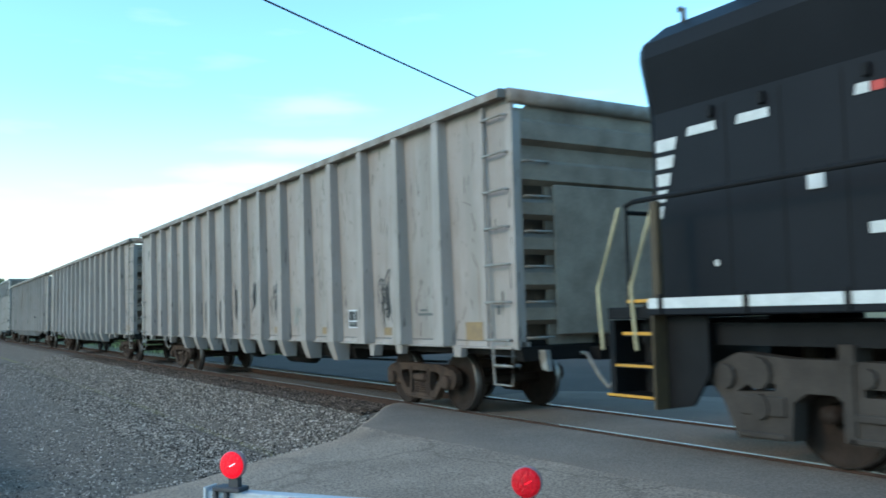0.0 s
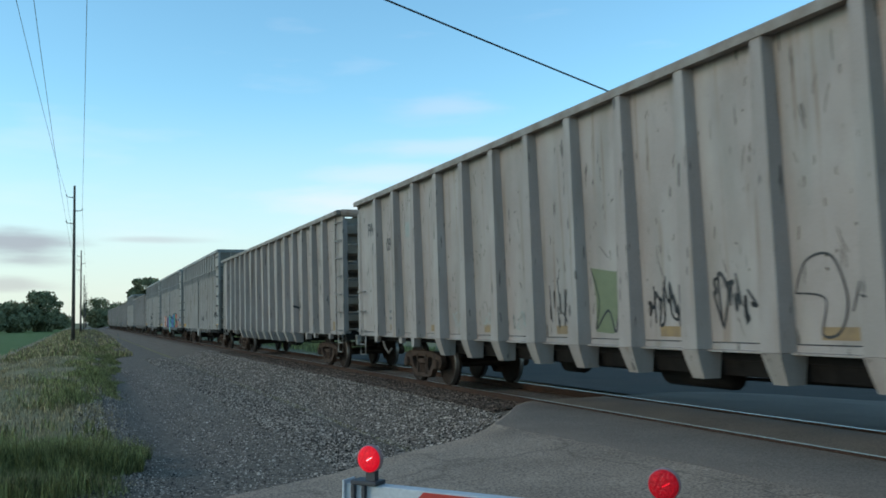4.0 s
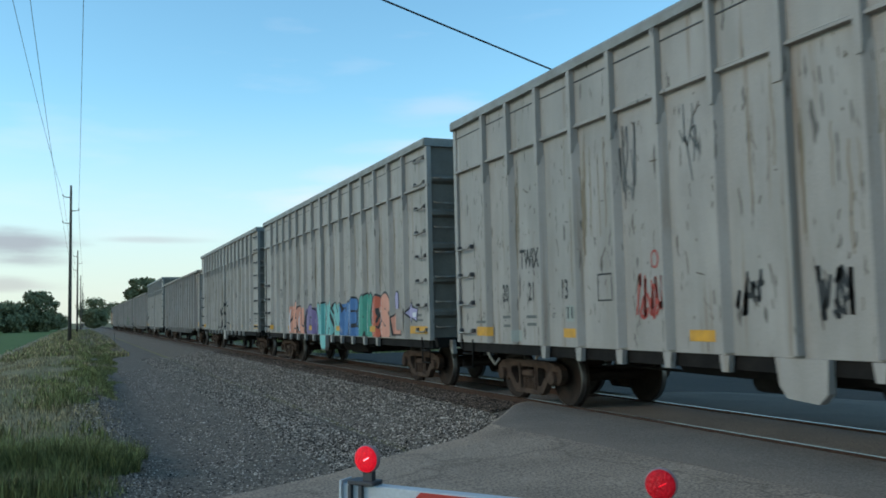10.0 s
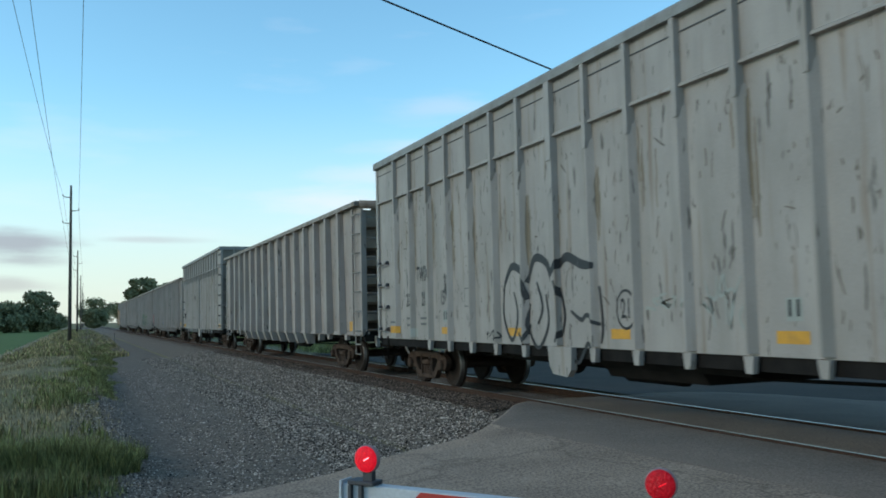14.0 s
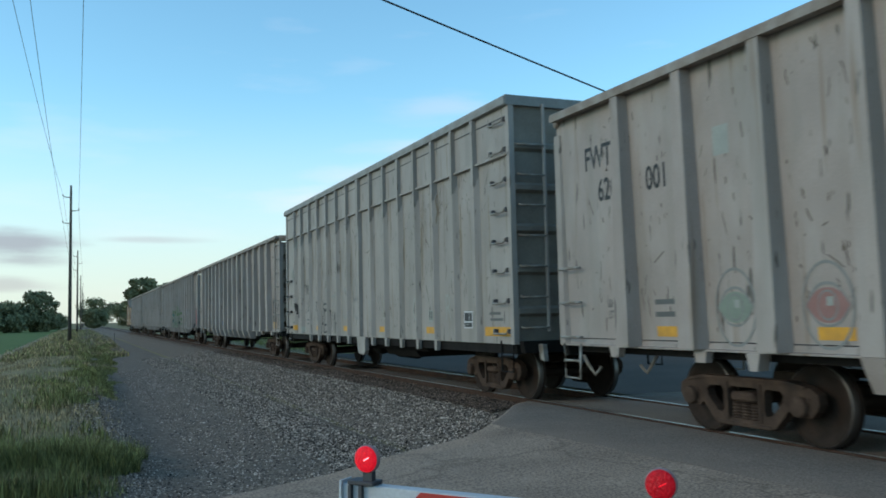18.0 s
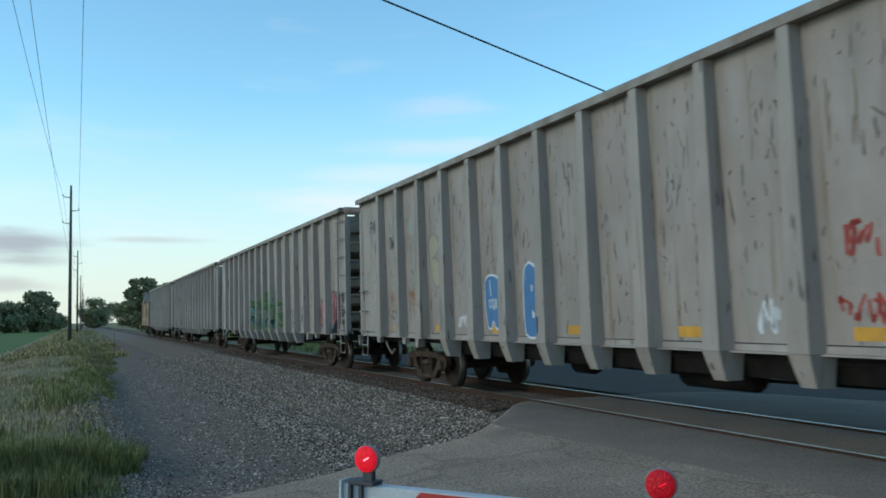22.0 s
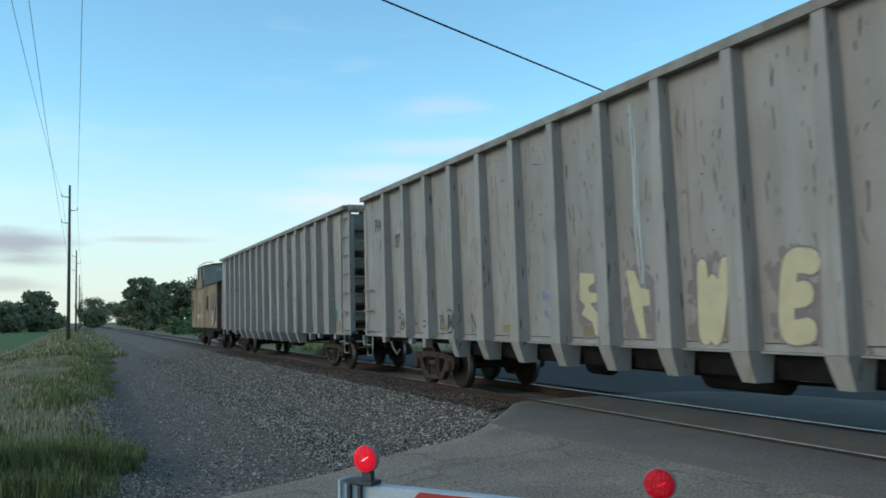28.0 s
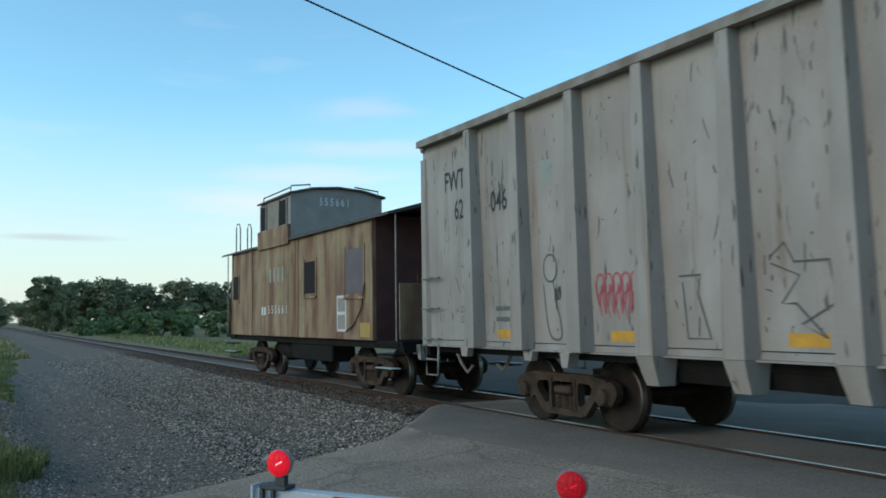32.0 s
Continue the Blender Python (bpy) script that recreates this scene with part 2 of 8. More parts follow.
M["rust_bal"] = material("rust_stained_ballast", (0.145, 0.10, 0.075), 0.95, 0, (0.075, 0.054, 0.043), 5, 0.6, 60, 0.8, isle=(0.6, 1.4), fleck=(30, 0.55, 1.4))
M["tie"] = material("weathered_tie_wood", (0.075, 0.057, 0.045), 0.95, 0, (0.042, 0.033, 0.027), 5, 0.5, 30, 0.4)
M["far_lot"] = material("dark_gravel_lot", (0.068, 0.051, 0.041), 0.9, 0, (0.045, 0.035, 0.029), 0.5, 0.5, 60, 0.3)
M["ground"] = material("rough_grass_ground", (0.165, 0.145, 0.062), 0.95, 0, (0.27, 0.205, 0.115), 0.6, 0.6, 30, 0.6)
M["field"] = material("green_crop_field", (0.125, 0.17, 0.046), 0.95, 0, (0.098, 0.135, 0.04), 0.3, 0.6, 12, 0.6)
M["grass"] = material("green_grass_blades", (0.24, 0.243, 0.088), 0.85, 0, (0.165, 0.168, 0.07), 2, 0.5, 20, 0.0, isle=(0.6, 1.35))
M["straw"] = material("dry_grass_blades", (0.46, 0.345, 0.19), 0.85, 0, (0.32, 0.24, 0.132), 2, 0.5, 20, 0.0, isle=(0.55, 1.3))
M["leaf"] = material("tree_leaves", (0.235, 0.235, 0.125), 0.85, 0, (0.155, 0.158, 0.085), 0.5, 0.5, 10, 0.0)
M["shrub"] = material("shrub_leaves", (0.17, 0.215, 0.088), 0.85, 0, (0.12, 0.155, 0.064), 0.5, 0.5, 10, 0.0)
M["bark"] = material("tree_bark", (0.07, 0.055, 0.042), 0.95, 0, (0.045, 0.036, 0.03), 4, 0.5, 30, 0.4)
M["pole"] = material("weathered_pole_wood", (0.11, 0.097, 0.085), 0.9, 0, (0.075, 0.066, 0.058), 3, 0.5, 30, 0.3)
M["cable"] = material("black_cable_sheath", (0.03, 0.032, 0.036), 0.6, 0, (0.025, 0.026, 0.03), 3, 0.4, 30, 0.0)
M["arm_white"] = material("white_gate_arm", (0.52, 0.535, 0.55), 0.5, 0, (0.43, 0.445, 0.465), 5, 0.5, 60, 0.03)
M["arm_red"] = material("red_gate_stripe", (0.5, 0.04, 0.026), 0.5, 0, (0.42, 0.034, 0.024), 5, 0.5, 60, 0.03)
M["dark_metal"] = material("dark_grey_metal", (0.07, 0.07, 0.075), 0.6, 0.2, (0.045, 0.045, 0.05), 6, 0.4, 50, 0.1)

M["dust"] = material("pale_dusty_gravel", (0.47, 0.345, 0.247), 0.95, 0, (0.32, 0.235, 0.17), 5, 0.6, 70, 0.7, fleck=(28, 0.5, 1.5))
M["straw_soil"] = material("pale_dirt", (0.32, 0.235, 0.145), 0.95, 0, (0.24, 0.178, 0.11), 0.8, 0.6, 20, 0.4)
M["apron"] = material("smooth_dark_asphalt", (0.25, 0.192, 0.152), 0.88, 0, (0.185, 0.143, 0.115), 0.9, 0.5, 120, 0.25, fleck=(45, 0.72, 1.28))
M["far_road"] = material("old_dark_asphalt", (0.165, 0.128, 0.103), 0.9, 0, (0.115, 0.09, 0.074), 0.9, 0.5, 120, 0.25, fleck=(45, 0.72, 1.28))
M["rail_cap_t"] = material("grey_top_rail", (0.26, 0.265, 0.255), 0.7, 0, (0.19, 0.18, 0.165), 2.5, 0.4, 30, 0.1)
M["dark_end_t"] = material("grey_green_car_end", (0.22, 0.203, 0.172), 0.75, 0, (0.12, 0.102, 0.082), 1.5, 0.5, 25, 0.1)
M["dark_pane"] = material("grimy_dark_pane", (0.028, 0.022, 0.022), 0.86, 0, (0.018, 0.015, 0.015), 3, 0.5, 30, 0.0)
M["shutter_pale"] = material("pale_plated_window", (0.24, 0.21, 0.165), 0.7, 0, (0.18, 0.15, 0.115), 3, 0.5, 30, 0.1)
M["roof_edge"] = material("rust_brown_roof_sheet", (0.085, 0.06, 0.048), 0.8, 0, (0.05, 0.04, 0.036), 3, 0.5, 30, 0.1)
M["sill_yellow"] = material("bright_yellow_patch", (0.42, 0.26, 0.045), 0.7, 0, (0.33, 0.21, 0.07), 4, 0.5, 30, 0.08)
M["shutter"] = material("plated_window", (0.13, 0.10, 0.11), 0.7, 0, (0.09, 0.07, 0.08), 3, 0.5, 30, 0.1)
M["handrail_y"] = material("yellowed_handrail_paint", (0.45, 0.38, 0.22), 0.6, 0, (0.34, 0.28, 0.16), 6, 0.4, 50, 0.05)
M["oxide_y"] = material("rust_and_yellow_paint", (0.075, 0.05, 0.022), 0.7, 0, (0.04, 0.026, 0.014), 4, 0.5, 40, 0.1)
M["loco_truck"] = material("dusty_loco_truck", (0.07, 0.058, 0.05), 0.85, 0.1, (0.04, 0.034, 0.03), 3, 0.5, 30, 0.2)
M["olive_blade"] = material("olive_grass_blades", (0.25, 0.222, 0.108), 0.85, 0, (0.31, 0.24, 0.142), 2, 0.5, 20, 0.0, isle=(0.6, 1.3))
M["lamp_rim"] = material("translucent_grey_rim", (0.35, 0.22, 0.22), 0.5, 0, (0.28, 0.18, 0.18), 8, 0.4, 40, 0.0)
M["scuff"] = material("dark_paint_scuffs", (0.03, 0.025, 0.021), 0.8, 0, (0.095, 0.066, 0.044), 3, 0.6, 40, 0.05)


def lens_material(name, strength):
    m = material(name, (0.50, 0.006, 0.014), 0.3, 0, (0.30, 0.004, 0.01), 60, 0.3, 90, 0.5)
    b = m.node_tree.nodes["Principled BSDF"]
    b.inputs["Specular IOR Level"].default_value = 0.2
    b.inputs["Emission Color"].default_value = (1.0, 0.008, 0.03, 1)
    b.inputs["Emission Strength"].default_value = strength
    return m


M["lens_on"] = lens_material("lit_red_lens", 0.48)
M["lens_dim"] = lens_material("dim_red_lens", 0.12)
M["bulb"] = bpy.data.materials.new("bright_red_glow")
M["bulb"].use_nodes = True
M["bulb"].node_tree.nodes["Principled BSDF"].inputs["Emission Color"].default_value = (1, 0.12, 0.15, 1)
M["bulb"].node_tree.nodes["Principled BSDF"].inputs["Emission Strength"].default_value = 3.0

for _k in ("loco", "black", "under", "truck", "wheel", "loco_truck"):
    M[_k].node_tree.nodes["Principled BSDF"].inputs["Specular IOR Level"].default_value = 0.12
M["bulb_dim"] = lens_material("dim_red_glint", 0.9)


# ---- mesh helpers ----
def mesh_of(bm, name, mat, smooth=False):
    bmesh.ops.recalc_face_normals(bm, faces=bm.faces)
    me = bpy.data.meshes.new(name)
    bm.to_mesh(me)
    bm.free()
    me.materials.append(M[mat] if isinstance(mat, str) else mat)
    if smooth:
        me.polygons.foreach_set("use_smooth", [True] * len(me.polygons))
    return me


def part(name, bm, mat, parent, label="", at=None, smooth=False):
    ob = new(name, mesh_of(bm, name, mat, smooth))
    ob.parent = parent
    if at is not None:
        ob.matrix_basis = at
    if label:
        ob["label"] = label
    return ob


def thing(name, label, category, group="", at=None):
    ob = new(name)
    ob.empty_display_size = 0.2
    if at is not None:
        ob.matrix_basis = at
    return tagged(ob, label, category, group)


def box(bm, x0, x1, y0, y1, z0, z1, bevel=0.0):
    v = [bm.verts.new((x, y, z)) for x in (x0, x1) for y in (y0, y1) for z in (z0, z1)]
    fs = [bm.faces.new([v[i] for i in q]) for q in ((0, 1, 3, 2), (4, 6, 7, 5), (0, 4, 5, 1), (2, 3, 7, 6), (0, 2, 6, 4), (1, 5, 7, 3))]
    if bevel:
        es = {e for f in fs for e in f.edges}
        bmesh.ops.bevel(bm, geom=list(es), offset=bevel, segments=1, affect='EDGES')
    return bm


def prism(bm, pts, axis, a, b):
    """A polygon in the plane across axis, drawn out from a to b."""
    def p(u, v, w):
        return {"x": (w, u, v), "y": (u, w, v), "z": (u, v, w)}[axis]
    lo = [bm.verts.new(p(u, v, a)) for u, v in pts]
    hi = [bm.verts.new(p(u, v, b)) for u, v in pts]
    n = len(pts)
    bm.faces.new(lo)
    bm.faces.new(hi[::-1])
    for i in range(n):
        bm.faces.new((lo[i], lo[(i + 1) % n], hi[(i + 1) % n], hi[i]))
    return bm


def loft(bm, rings, closed=True):
    """Rings of equal length joined one to the next, ends capped."""
    rs = [[bm.verts.new(q) for q in r] for r in rings]
    n = len(rings[0])
    for r, s in zip(rs, rs[1:]):
        for i in range(n):
            bm.faces.new((r[i], r[(i + 1) % n], s[(i + 1) % n], s[i]))
    if closed:
        bm.faces.new(rs[0])
        bm.faces.new(rs[-1][::-1])
    return bm


def tube(bm, pts, r, seg=8):
    """A round bar along points."""
    pts = [Vector(p) for p in pts]
    rings = []
    for i, p in enumerate(pts):
        d = (pts[min(i + 1, len(pts) - 1)] - pts[max(i - 1, 0)]).normalized()
        u = d.orthogonal().normalized() if abs(d.z) > 0.95 else d.cross(Vector((0, 0, 1))).normalized()
        w = d.cross(u)
        rr = r[i] if isinstance(r, (list, tuple)) else r
        rings.append([p + rr * (math.cos(a) * u + math.sin(a) * w) for a in [2 * math.pi * k / seg for k in range(seg)]])
    return loft(bm, rings)


def turned(bm, prof, seg=28, axis="x", at=(0, 0, 0)):
    """A turned body: profile of (radius, along)."""
    rings = []
    for r, a in prof:
        ring = []
        for k in range(seg):
            c, s_ = math.cos(2 * math.pi * k / seg) * r, math.sin(2 * math.pi * k / seg) * r
            q = {"x": (a, c, s_), "y": (c, a, s_), "z": (c, s_, a)}[axis]
            ring.append((q[0] + at[0], q[1] + at[1], q[2] + at[2]))
        rings.append(ring)
    return loft(bm, rings)


def B():
    return bmesh.new()


# ---- outlines of lettering, taken once ----
GLYPHS = {}


def glyphs(txt, fat):
    """The flat outline of a text, one unit high, centred."""
    if (txt, fat) not in GLYPHS:
        cu = bpy.data.curves.new("lettering", 'FONT')
        cu.body, cu.size, cu.align_x, cu.align_y = txt, 1.4, 'CENTER', 'CENTER'
        cu.offset = fat
        cu.resolution_u = 3
        ob = bpy.data.objects.new("lettering", cu)
        scene.collection.objects.link(ob)
        me = bpy.data.meshes.new_from_object(ob.evaluated_get(bpy.context.evaluated_depsgraph_get()))
        GLYPHS[(txt, fat)] = ([v.co.copy() for v in me.vertices], [tuple(p.vertices) for p in me.polygons])
        bpy.data.objects.remove(ob)
        bpy.data.curves.remove(cu)
        bpy.data.meshes.remove(me)
    return GLYPHS[(txt, fat)]


for _t in ("FWTX", "TWIX", "620", "LD LMT", "LT WT", "062", "095", "161", "001", "067", "187", "070", "046", "087", "13", "64", "15", "70", "20", "21", "GT", "OQB", "GN", "HUH"):
    glyphs(_t, 0.022)
    glyphs(_t, 0.018)
for _t in ("HAPPY", "B-DAY", "BELIEVE"):
    glyphs(_t, 0.04)
for _t in ("HUH", "GP", "BELIEF"):
    glyphs(_t, 0.01)
for _t in "DRUGSK":
    glyphs(_t, 0.0)
for _t in "OPLEGR":
    glyphs(_t, -0.02)
for _t in "516":
    glyphs(_t, 0.015)
glyphs("JAC", 0.02)
glyphs("21", 0.02)


# ---- ground, road and track ----
def smooth01(a, b, x):
    u = min(max((x - a) / (b - a), 0.0), 1.0)
    return u * u * (3 - 2 * u)


def road_z(x):
    """Height of the road: it climbs from the camera to the rails and falls again behind them."""
    if x < XC:
        return -0.36 + 0.34 * smooth01(-2.0, 6.6, x)
    return -0.62 + 0.60 * (1 - smooth01(9.8, 18.0, x))


def ground_z(x, y):
    z = -0.66 + 0.16 * smooth01(0.6, 4.2, x) * (1 - smooth01(11, 15.5, x))
    verge = (1 - smooth01(0.2, 1.6, x)) * smooth01(-4.2, -1.7, x)
    z += 0.30 * verge * smooth01(9, 16, y)
    if x > 15.5:
        z -= 0.25 * smooth01(15.5, 32, x)
    return z


def sheet(name, xs, ys, zf, mat, label, category, kind="structure"):
    verts = [(x, y, zf(x, y)) for y in ys for x in xs]
    n = len(xs)
    faces = [(j * n + i, j * n + i + 1, (j + 1) * n + i + 1, (j + 1) * n + i) for j in range(len(ys) - 1) for i in range(n - 1)]
    me = bpy.data.meshes.new(name)
    me.from_pydata(verts, [], faces)
    me.materials.append(M[mat])
    me.polygons.foreach_set("use_smooth", [True] * len(faces))
    return tagged(new(name, me), label, category, "", kind)


def steps(a, b, n):
    return [a + (b - a) * i / n for i in range(n + 1)]


GX = [-4000, -900, -200, -60, -20, -10, -6] + steps(-4, 5, 36) + steps(5.5, 16, 14) + [18, 22, 28, 40, 90, 250, 900, 4000]
GY = [-4000, -900, -200, -60, -20] + steps(-10, 30, 40) + steps(32, 60, 14) + [70, 85, 110, 150, 220, 400, 900, 4000]
sheet("ground", GX, GY, ground_z, "ground", "flat rough ground with short grass and bare soil beside the tracks", "ground")
sheet("field", [-3000, -600, -120, -40, -14, -7, -4.9], [18, 30, 50, 90, 200, 500, 1800], lambda x, y: ground_z(x, y) + 0.06 - 0.05 * (x > -6),
      "field", "low green crop field beside the dirt track", "field")
sheet("dirt_track", steps(-5.0, -3.8, 4), [14, 20, 30, 45, 70, 120, 260, 600], lambda x, y: ground_z(x, y) + 0.012,
      "straw_soil", "pale dirt track along the edge of the crop field", "dirt track")
sheet("far_lot", steps(12.2, 42, 8), [-60, -20, 0, 20, 36, 48], lambda x, y: ground_z(x, y) + 0.05 + 0.25 * smooth01(15.5, 32, x),
      "far_lot", "dark grey gravel lot behind the railway", "gravel lot")


EDGE = ((-6.0, 7.2), (-3.0, 7.9), (0.0, 8.6), (1.75, 9.12), (2.7, 9.42), (3.42, 9.8), (4.0, 10.1), (4.4, 10.22), (4.72, 10.46), (5.21, 10.98), (5.77, 11.68), (6.08, 12.1), (6.8, 13.15), (7.25, 13.6))


def road_far_edge(x):
    """The road's edge away from the camera: it flares out at the rails."""
    if x <= EDGE[0][0]:
        return EDGE[0][1]
    for (xa, ya), (xb, yb) in zip(EDGE, EDGE[1:]):
        if x <= xb:
            return ya + (yb - ya) * (x - xa) / (xb - xa)
    return EDGE[-1][1]


# the road: left of the track, a patched approach apron, and behind the track
def road_piece(name, x0, x1, nx, ztop, label, mat, y_near=-4.0, far=None, wob=0.05):
    bm = B()
    cols = []
    for i in range(nx + 1):
        x = x0 + (x1 - x0) * i / nx
        ye = (far or road_far_edge)(x) + wob * (noise.noise((x * 2.3, 1.7, 0.3)) + 0.6 * noise.noise((x * 7.0, 2.7, 0.3)))
        ys = [y_near + (ye - y_near) * k / 24 for k in range(25)]
        top = [bm.verts.new((x, y, ztop(x) + 0.010 * noise.noise((x * 0.8, y * 0.8, 4.0)))) for y in ys]
        low = bm.verts.new((x, ye + 0.16, ztop(x) - 0.16))
        cols.append(top + [low])
    for a, b in zip(cols, cols[1:]):
        for k in range(len(a) - 1):
            bm.faces.new((a[k], b[k], b[k + 1], a[k + 1]))
    ob = new(name, mesh_of(bm, name, mat, True))
    return tagged(ob, label, "road", "", "structure")


road_piece("road", -30, 6.2, 70, lambda x: road_z(x), "worn light grey asphalt road climbing to the level crossing", "asphalt")
road_piece("road_edge", 6.2, 7.34, 14, lambda x: road_z(x) - 0.004, "light grey asphalt beside the near rail", "asphalt", wob=0.02)
bm = B()
prev = None
for j in range(120):
    y = -4.0 + 17.55 * j / 119
    xa = 5.45 + 0.055 * (11.3 - y)
    for (x0, y0), (x1, y1) in zip(EDGE, EDGE[1:]):
        if y0 <= y <= y1 and y > 11.3:
            xa = x0 + (x1 - x0) * (y - y0) / (y1 - y0) + 0.03
    xa += 0.05 * noise.noise((y * 1.9, 0.2, 7)) + 0.03 * noise.noise((y * 6.1, 0.2, 7))
    rowv = [bm.verts.new((x, y, max(road_z(x), road_z(x) - 0.004) + (0.009 if k else 0.001))) for k, x in enumerate([xa] + [xa + 0.04 + (7.34 - xa - 0.04) * q / 5 for q in range(6)])]
    if prev:
        for k in range(6):
            bm.faces.new((prev[k], prev[k + 1], rowv[k + 1], rowv[k]))
    prev = rowv
tagged(new("road_apron", mesh_of(bm, "road_apron", "apron", True)), "smoother grey asphalt apron laid along the near rail", "road", "", "structure")
road_piece("road_behind", 9.12, 32, 30, lambda x: road_z(x), "dark asphalt road running on behind the railway", "far_road", far=lambda x: 13.6, wob=0.02)
road_piece("crossing_panel", 7.57, 8.86, 4, lambda x: -0.018, "dark crossing surface filling the space between the rails", "apron", far=lambda x: 13.6, wob=0.0)

# railway: ballast bed, ties, two rails
BED = ((3.9, -0.60), (4.7, -0.51), (5.6, -0.35), (6.35, -0.19), (6.75, -0.13), (9.65, -0.13), (10.1, -0.20), (12.0, -0.66))
for nm, ya, yb in (("ballast_bed", 4.0, 1500.0), ("ballast_bed", 4.0, -600.0)):
    bm = B()
    ys = [ya + (yb - ya) * (i / 90.0) ** 2.4 for i in range(91)]
    prof = BED
    rows_ = [[bm.verts.new((x + 0.06 * noise.noise((y * 0.6, i, 0)), y, z + 0.02 * noise.noise((y * 0.9, i, 5)))) for i, (x, z) in enumerate(prof)] for y in ys]
    for a, b in zip(rows_, rows_[1:]):
        for k in range(len(a) - 1):
            bm.faces.new((a[k], a[k + 1], b[k + 1], b[k]))
    tagged(new(nm, mesh_of(bm, nm, "gravel", True)), "grey crushed stone ballast under the track", "ballast", "", "structure")
sheet("rusty_strip", [6.62, 6.75, 7.0, 7.4], steps(13.65, 60, 40) + [90, 200, 700],
      lambda x, y: -0.10 + 0.016 * noise.noise((x * 5, y * 3, 1)) - 0.06 * (x < 6.7), "rust_bal", "rust brown stained ballast along the near rail", "ballast")


def rail_mesh(mat_head, mat_web, y0, y1):
    web = [(-0.07, -0.17), (0.07, -0.17), (0.07, -0.155), (0.012, -0.13), (0.012, -0.04), (0.034, -0.028), (-0.034, -0.028), (-0.012, -0.04), (-0.012, -0.13), (-0.07, -0.155)]
    head = [(-0.036, -0.028), (0.036, -0.028), (0.036, -0.006), (0.029, 0.0), (-0.029, 0.0), (-0.036, -0.006)]
    return prism(B(), web, "y", y0, y1), prism(B(), head, "y", y0, y1)


for xr in (RAIL_N, RAIL_F):
    r = thing("rail", "steel rail with a bright polished head and rusty web", "rail", "rails of the track", pose(xr, 0, 0))
    wb, hd_ = rail_mesh(0, 0, -600, 1500)
    part("web", wb, "rust_rail", r, "rusty brown web and foot")
    hd = part("head", hd_, "rust_rail", r, "worn brown head")
    part("running_band", box(B(), -0.012, 0.028, -600, 1500, 0.0005, 0.003), "steel_rail", hd, "bright polished running band")
bm = box(B(), -1.3, 1.3, -0.115, 0.115, -0.36, -0.172, 0.012)
tie_me = mesh_of(bm, "tie", "tie")
for i in range(60):
    o = new("tie", tie_me)
    o.matrix_basis = pose(XC + random.uniform(-.05, .05), 14.0 + i * 0.54, random.uniform(-.01, 0.0), 0, 0, random.uniform(-1.5, 1.5))
    tagged(o, "weathered dark wooden railway tie bedded in ballast", "railway tie", "ties of the track")
bm = B()
for i in range(220):
    y = 14.0 + (60 + i) * 0.54
    box(bm, XC - 1.3, XC + 1.3, y - 0.115, y + 0.115, -0.36, -0.172)
tagged(new("far_ties", mesh_of(bm, "far_ties", "tie")), "weathered wooden ties further along the track", "railway tie", "", "stuff")


# loose ballast stones on the shoulder and the gravel beside it
def stones(name, count, xa, xb, ya, yb, rmin, rmax, mat, label, zf, seed, keep=lambda x, y: True):
    rnd = random.Random(seed)
    verts, faces = [], []
    base = [(1, 0, -.3), (-.2, 1, -.25), (-.9, -.2, -.3), (.1, -1, -.3), (.5, .45, .55), (-.5, .35, .6), (-.1, -.55, .55)]
    tri = [(0, 1, 4), (1, 5, 4), (1, 2, 5), (2, 6, 5), (2, 3, 6), (3, 4, 6), (3, 0, 4), (4, 5, 6)]
    k = 0
    while k < count:
        u = rnd.random()
        y = ya + (yb - ya) * u ** 1.7
        x = rnd.uniform(xa, xb)
        if not keep(x, y):
            k += 1
            continue
        r = rnd.uniform(rmin, rmax) * (1 + 0.5 * (rnd.random() > 0.9))
        c, s_ = math.cos(rnd.random() * 6.28), math.sin(rnd.random() * 6.28)
        z = zf(x, y) + r * 0.15
        n0 = len(verts)
        for px_, py_, pz_ in base:
            j = 1 + rnd.uniform(-.25, .25)
            verts.append((x + r * j * (c * px_ - s_ * py_), y + r * j * (s_ * px_ + c * py_), z + r * pz_ * j))
        faces += [tuple(n0 + q for q in t) for t in tri]
        k += 1
    me = bpy.data.meshes.new(name)
    me.from_pydata(verts, [], faces)
    me.materials.append(M[mat])
    return tagged(new(name, me), label, "gravel", "", "stuff")


def shoulder_z(x, y):
    g = ground_z(x, y)
    b_ = -0.70
    for (xa, za), (xb, zb) in zip(BED, BED[1:]):
        if xa <= x <= xb:
            b_ = za + (zb - za) * (x - xa) / (xb - xa)
    low = g + 0.02 if x < 4.4 else g
    return max(low, b_ + 0.004)


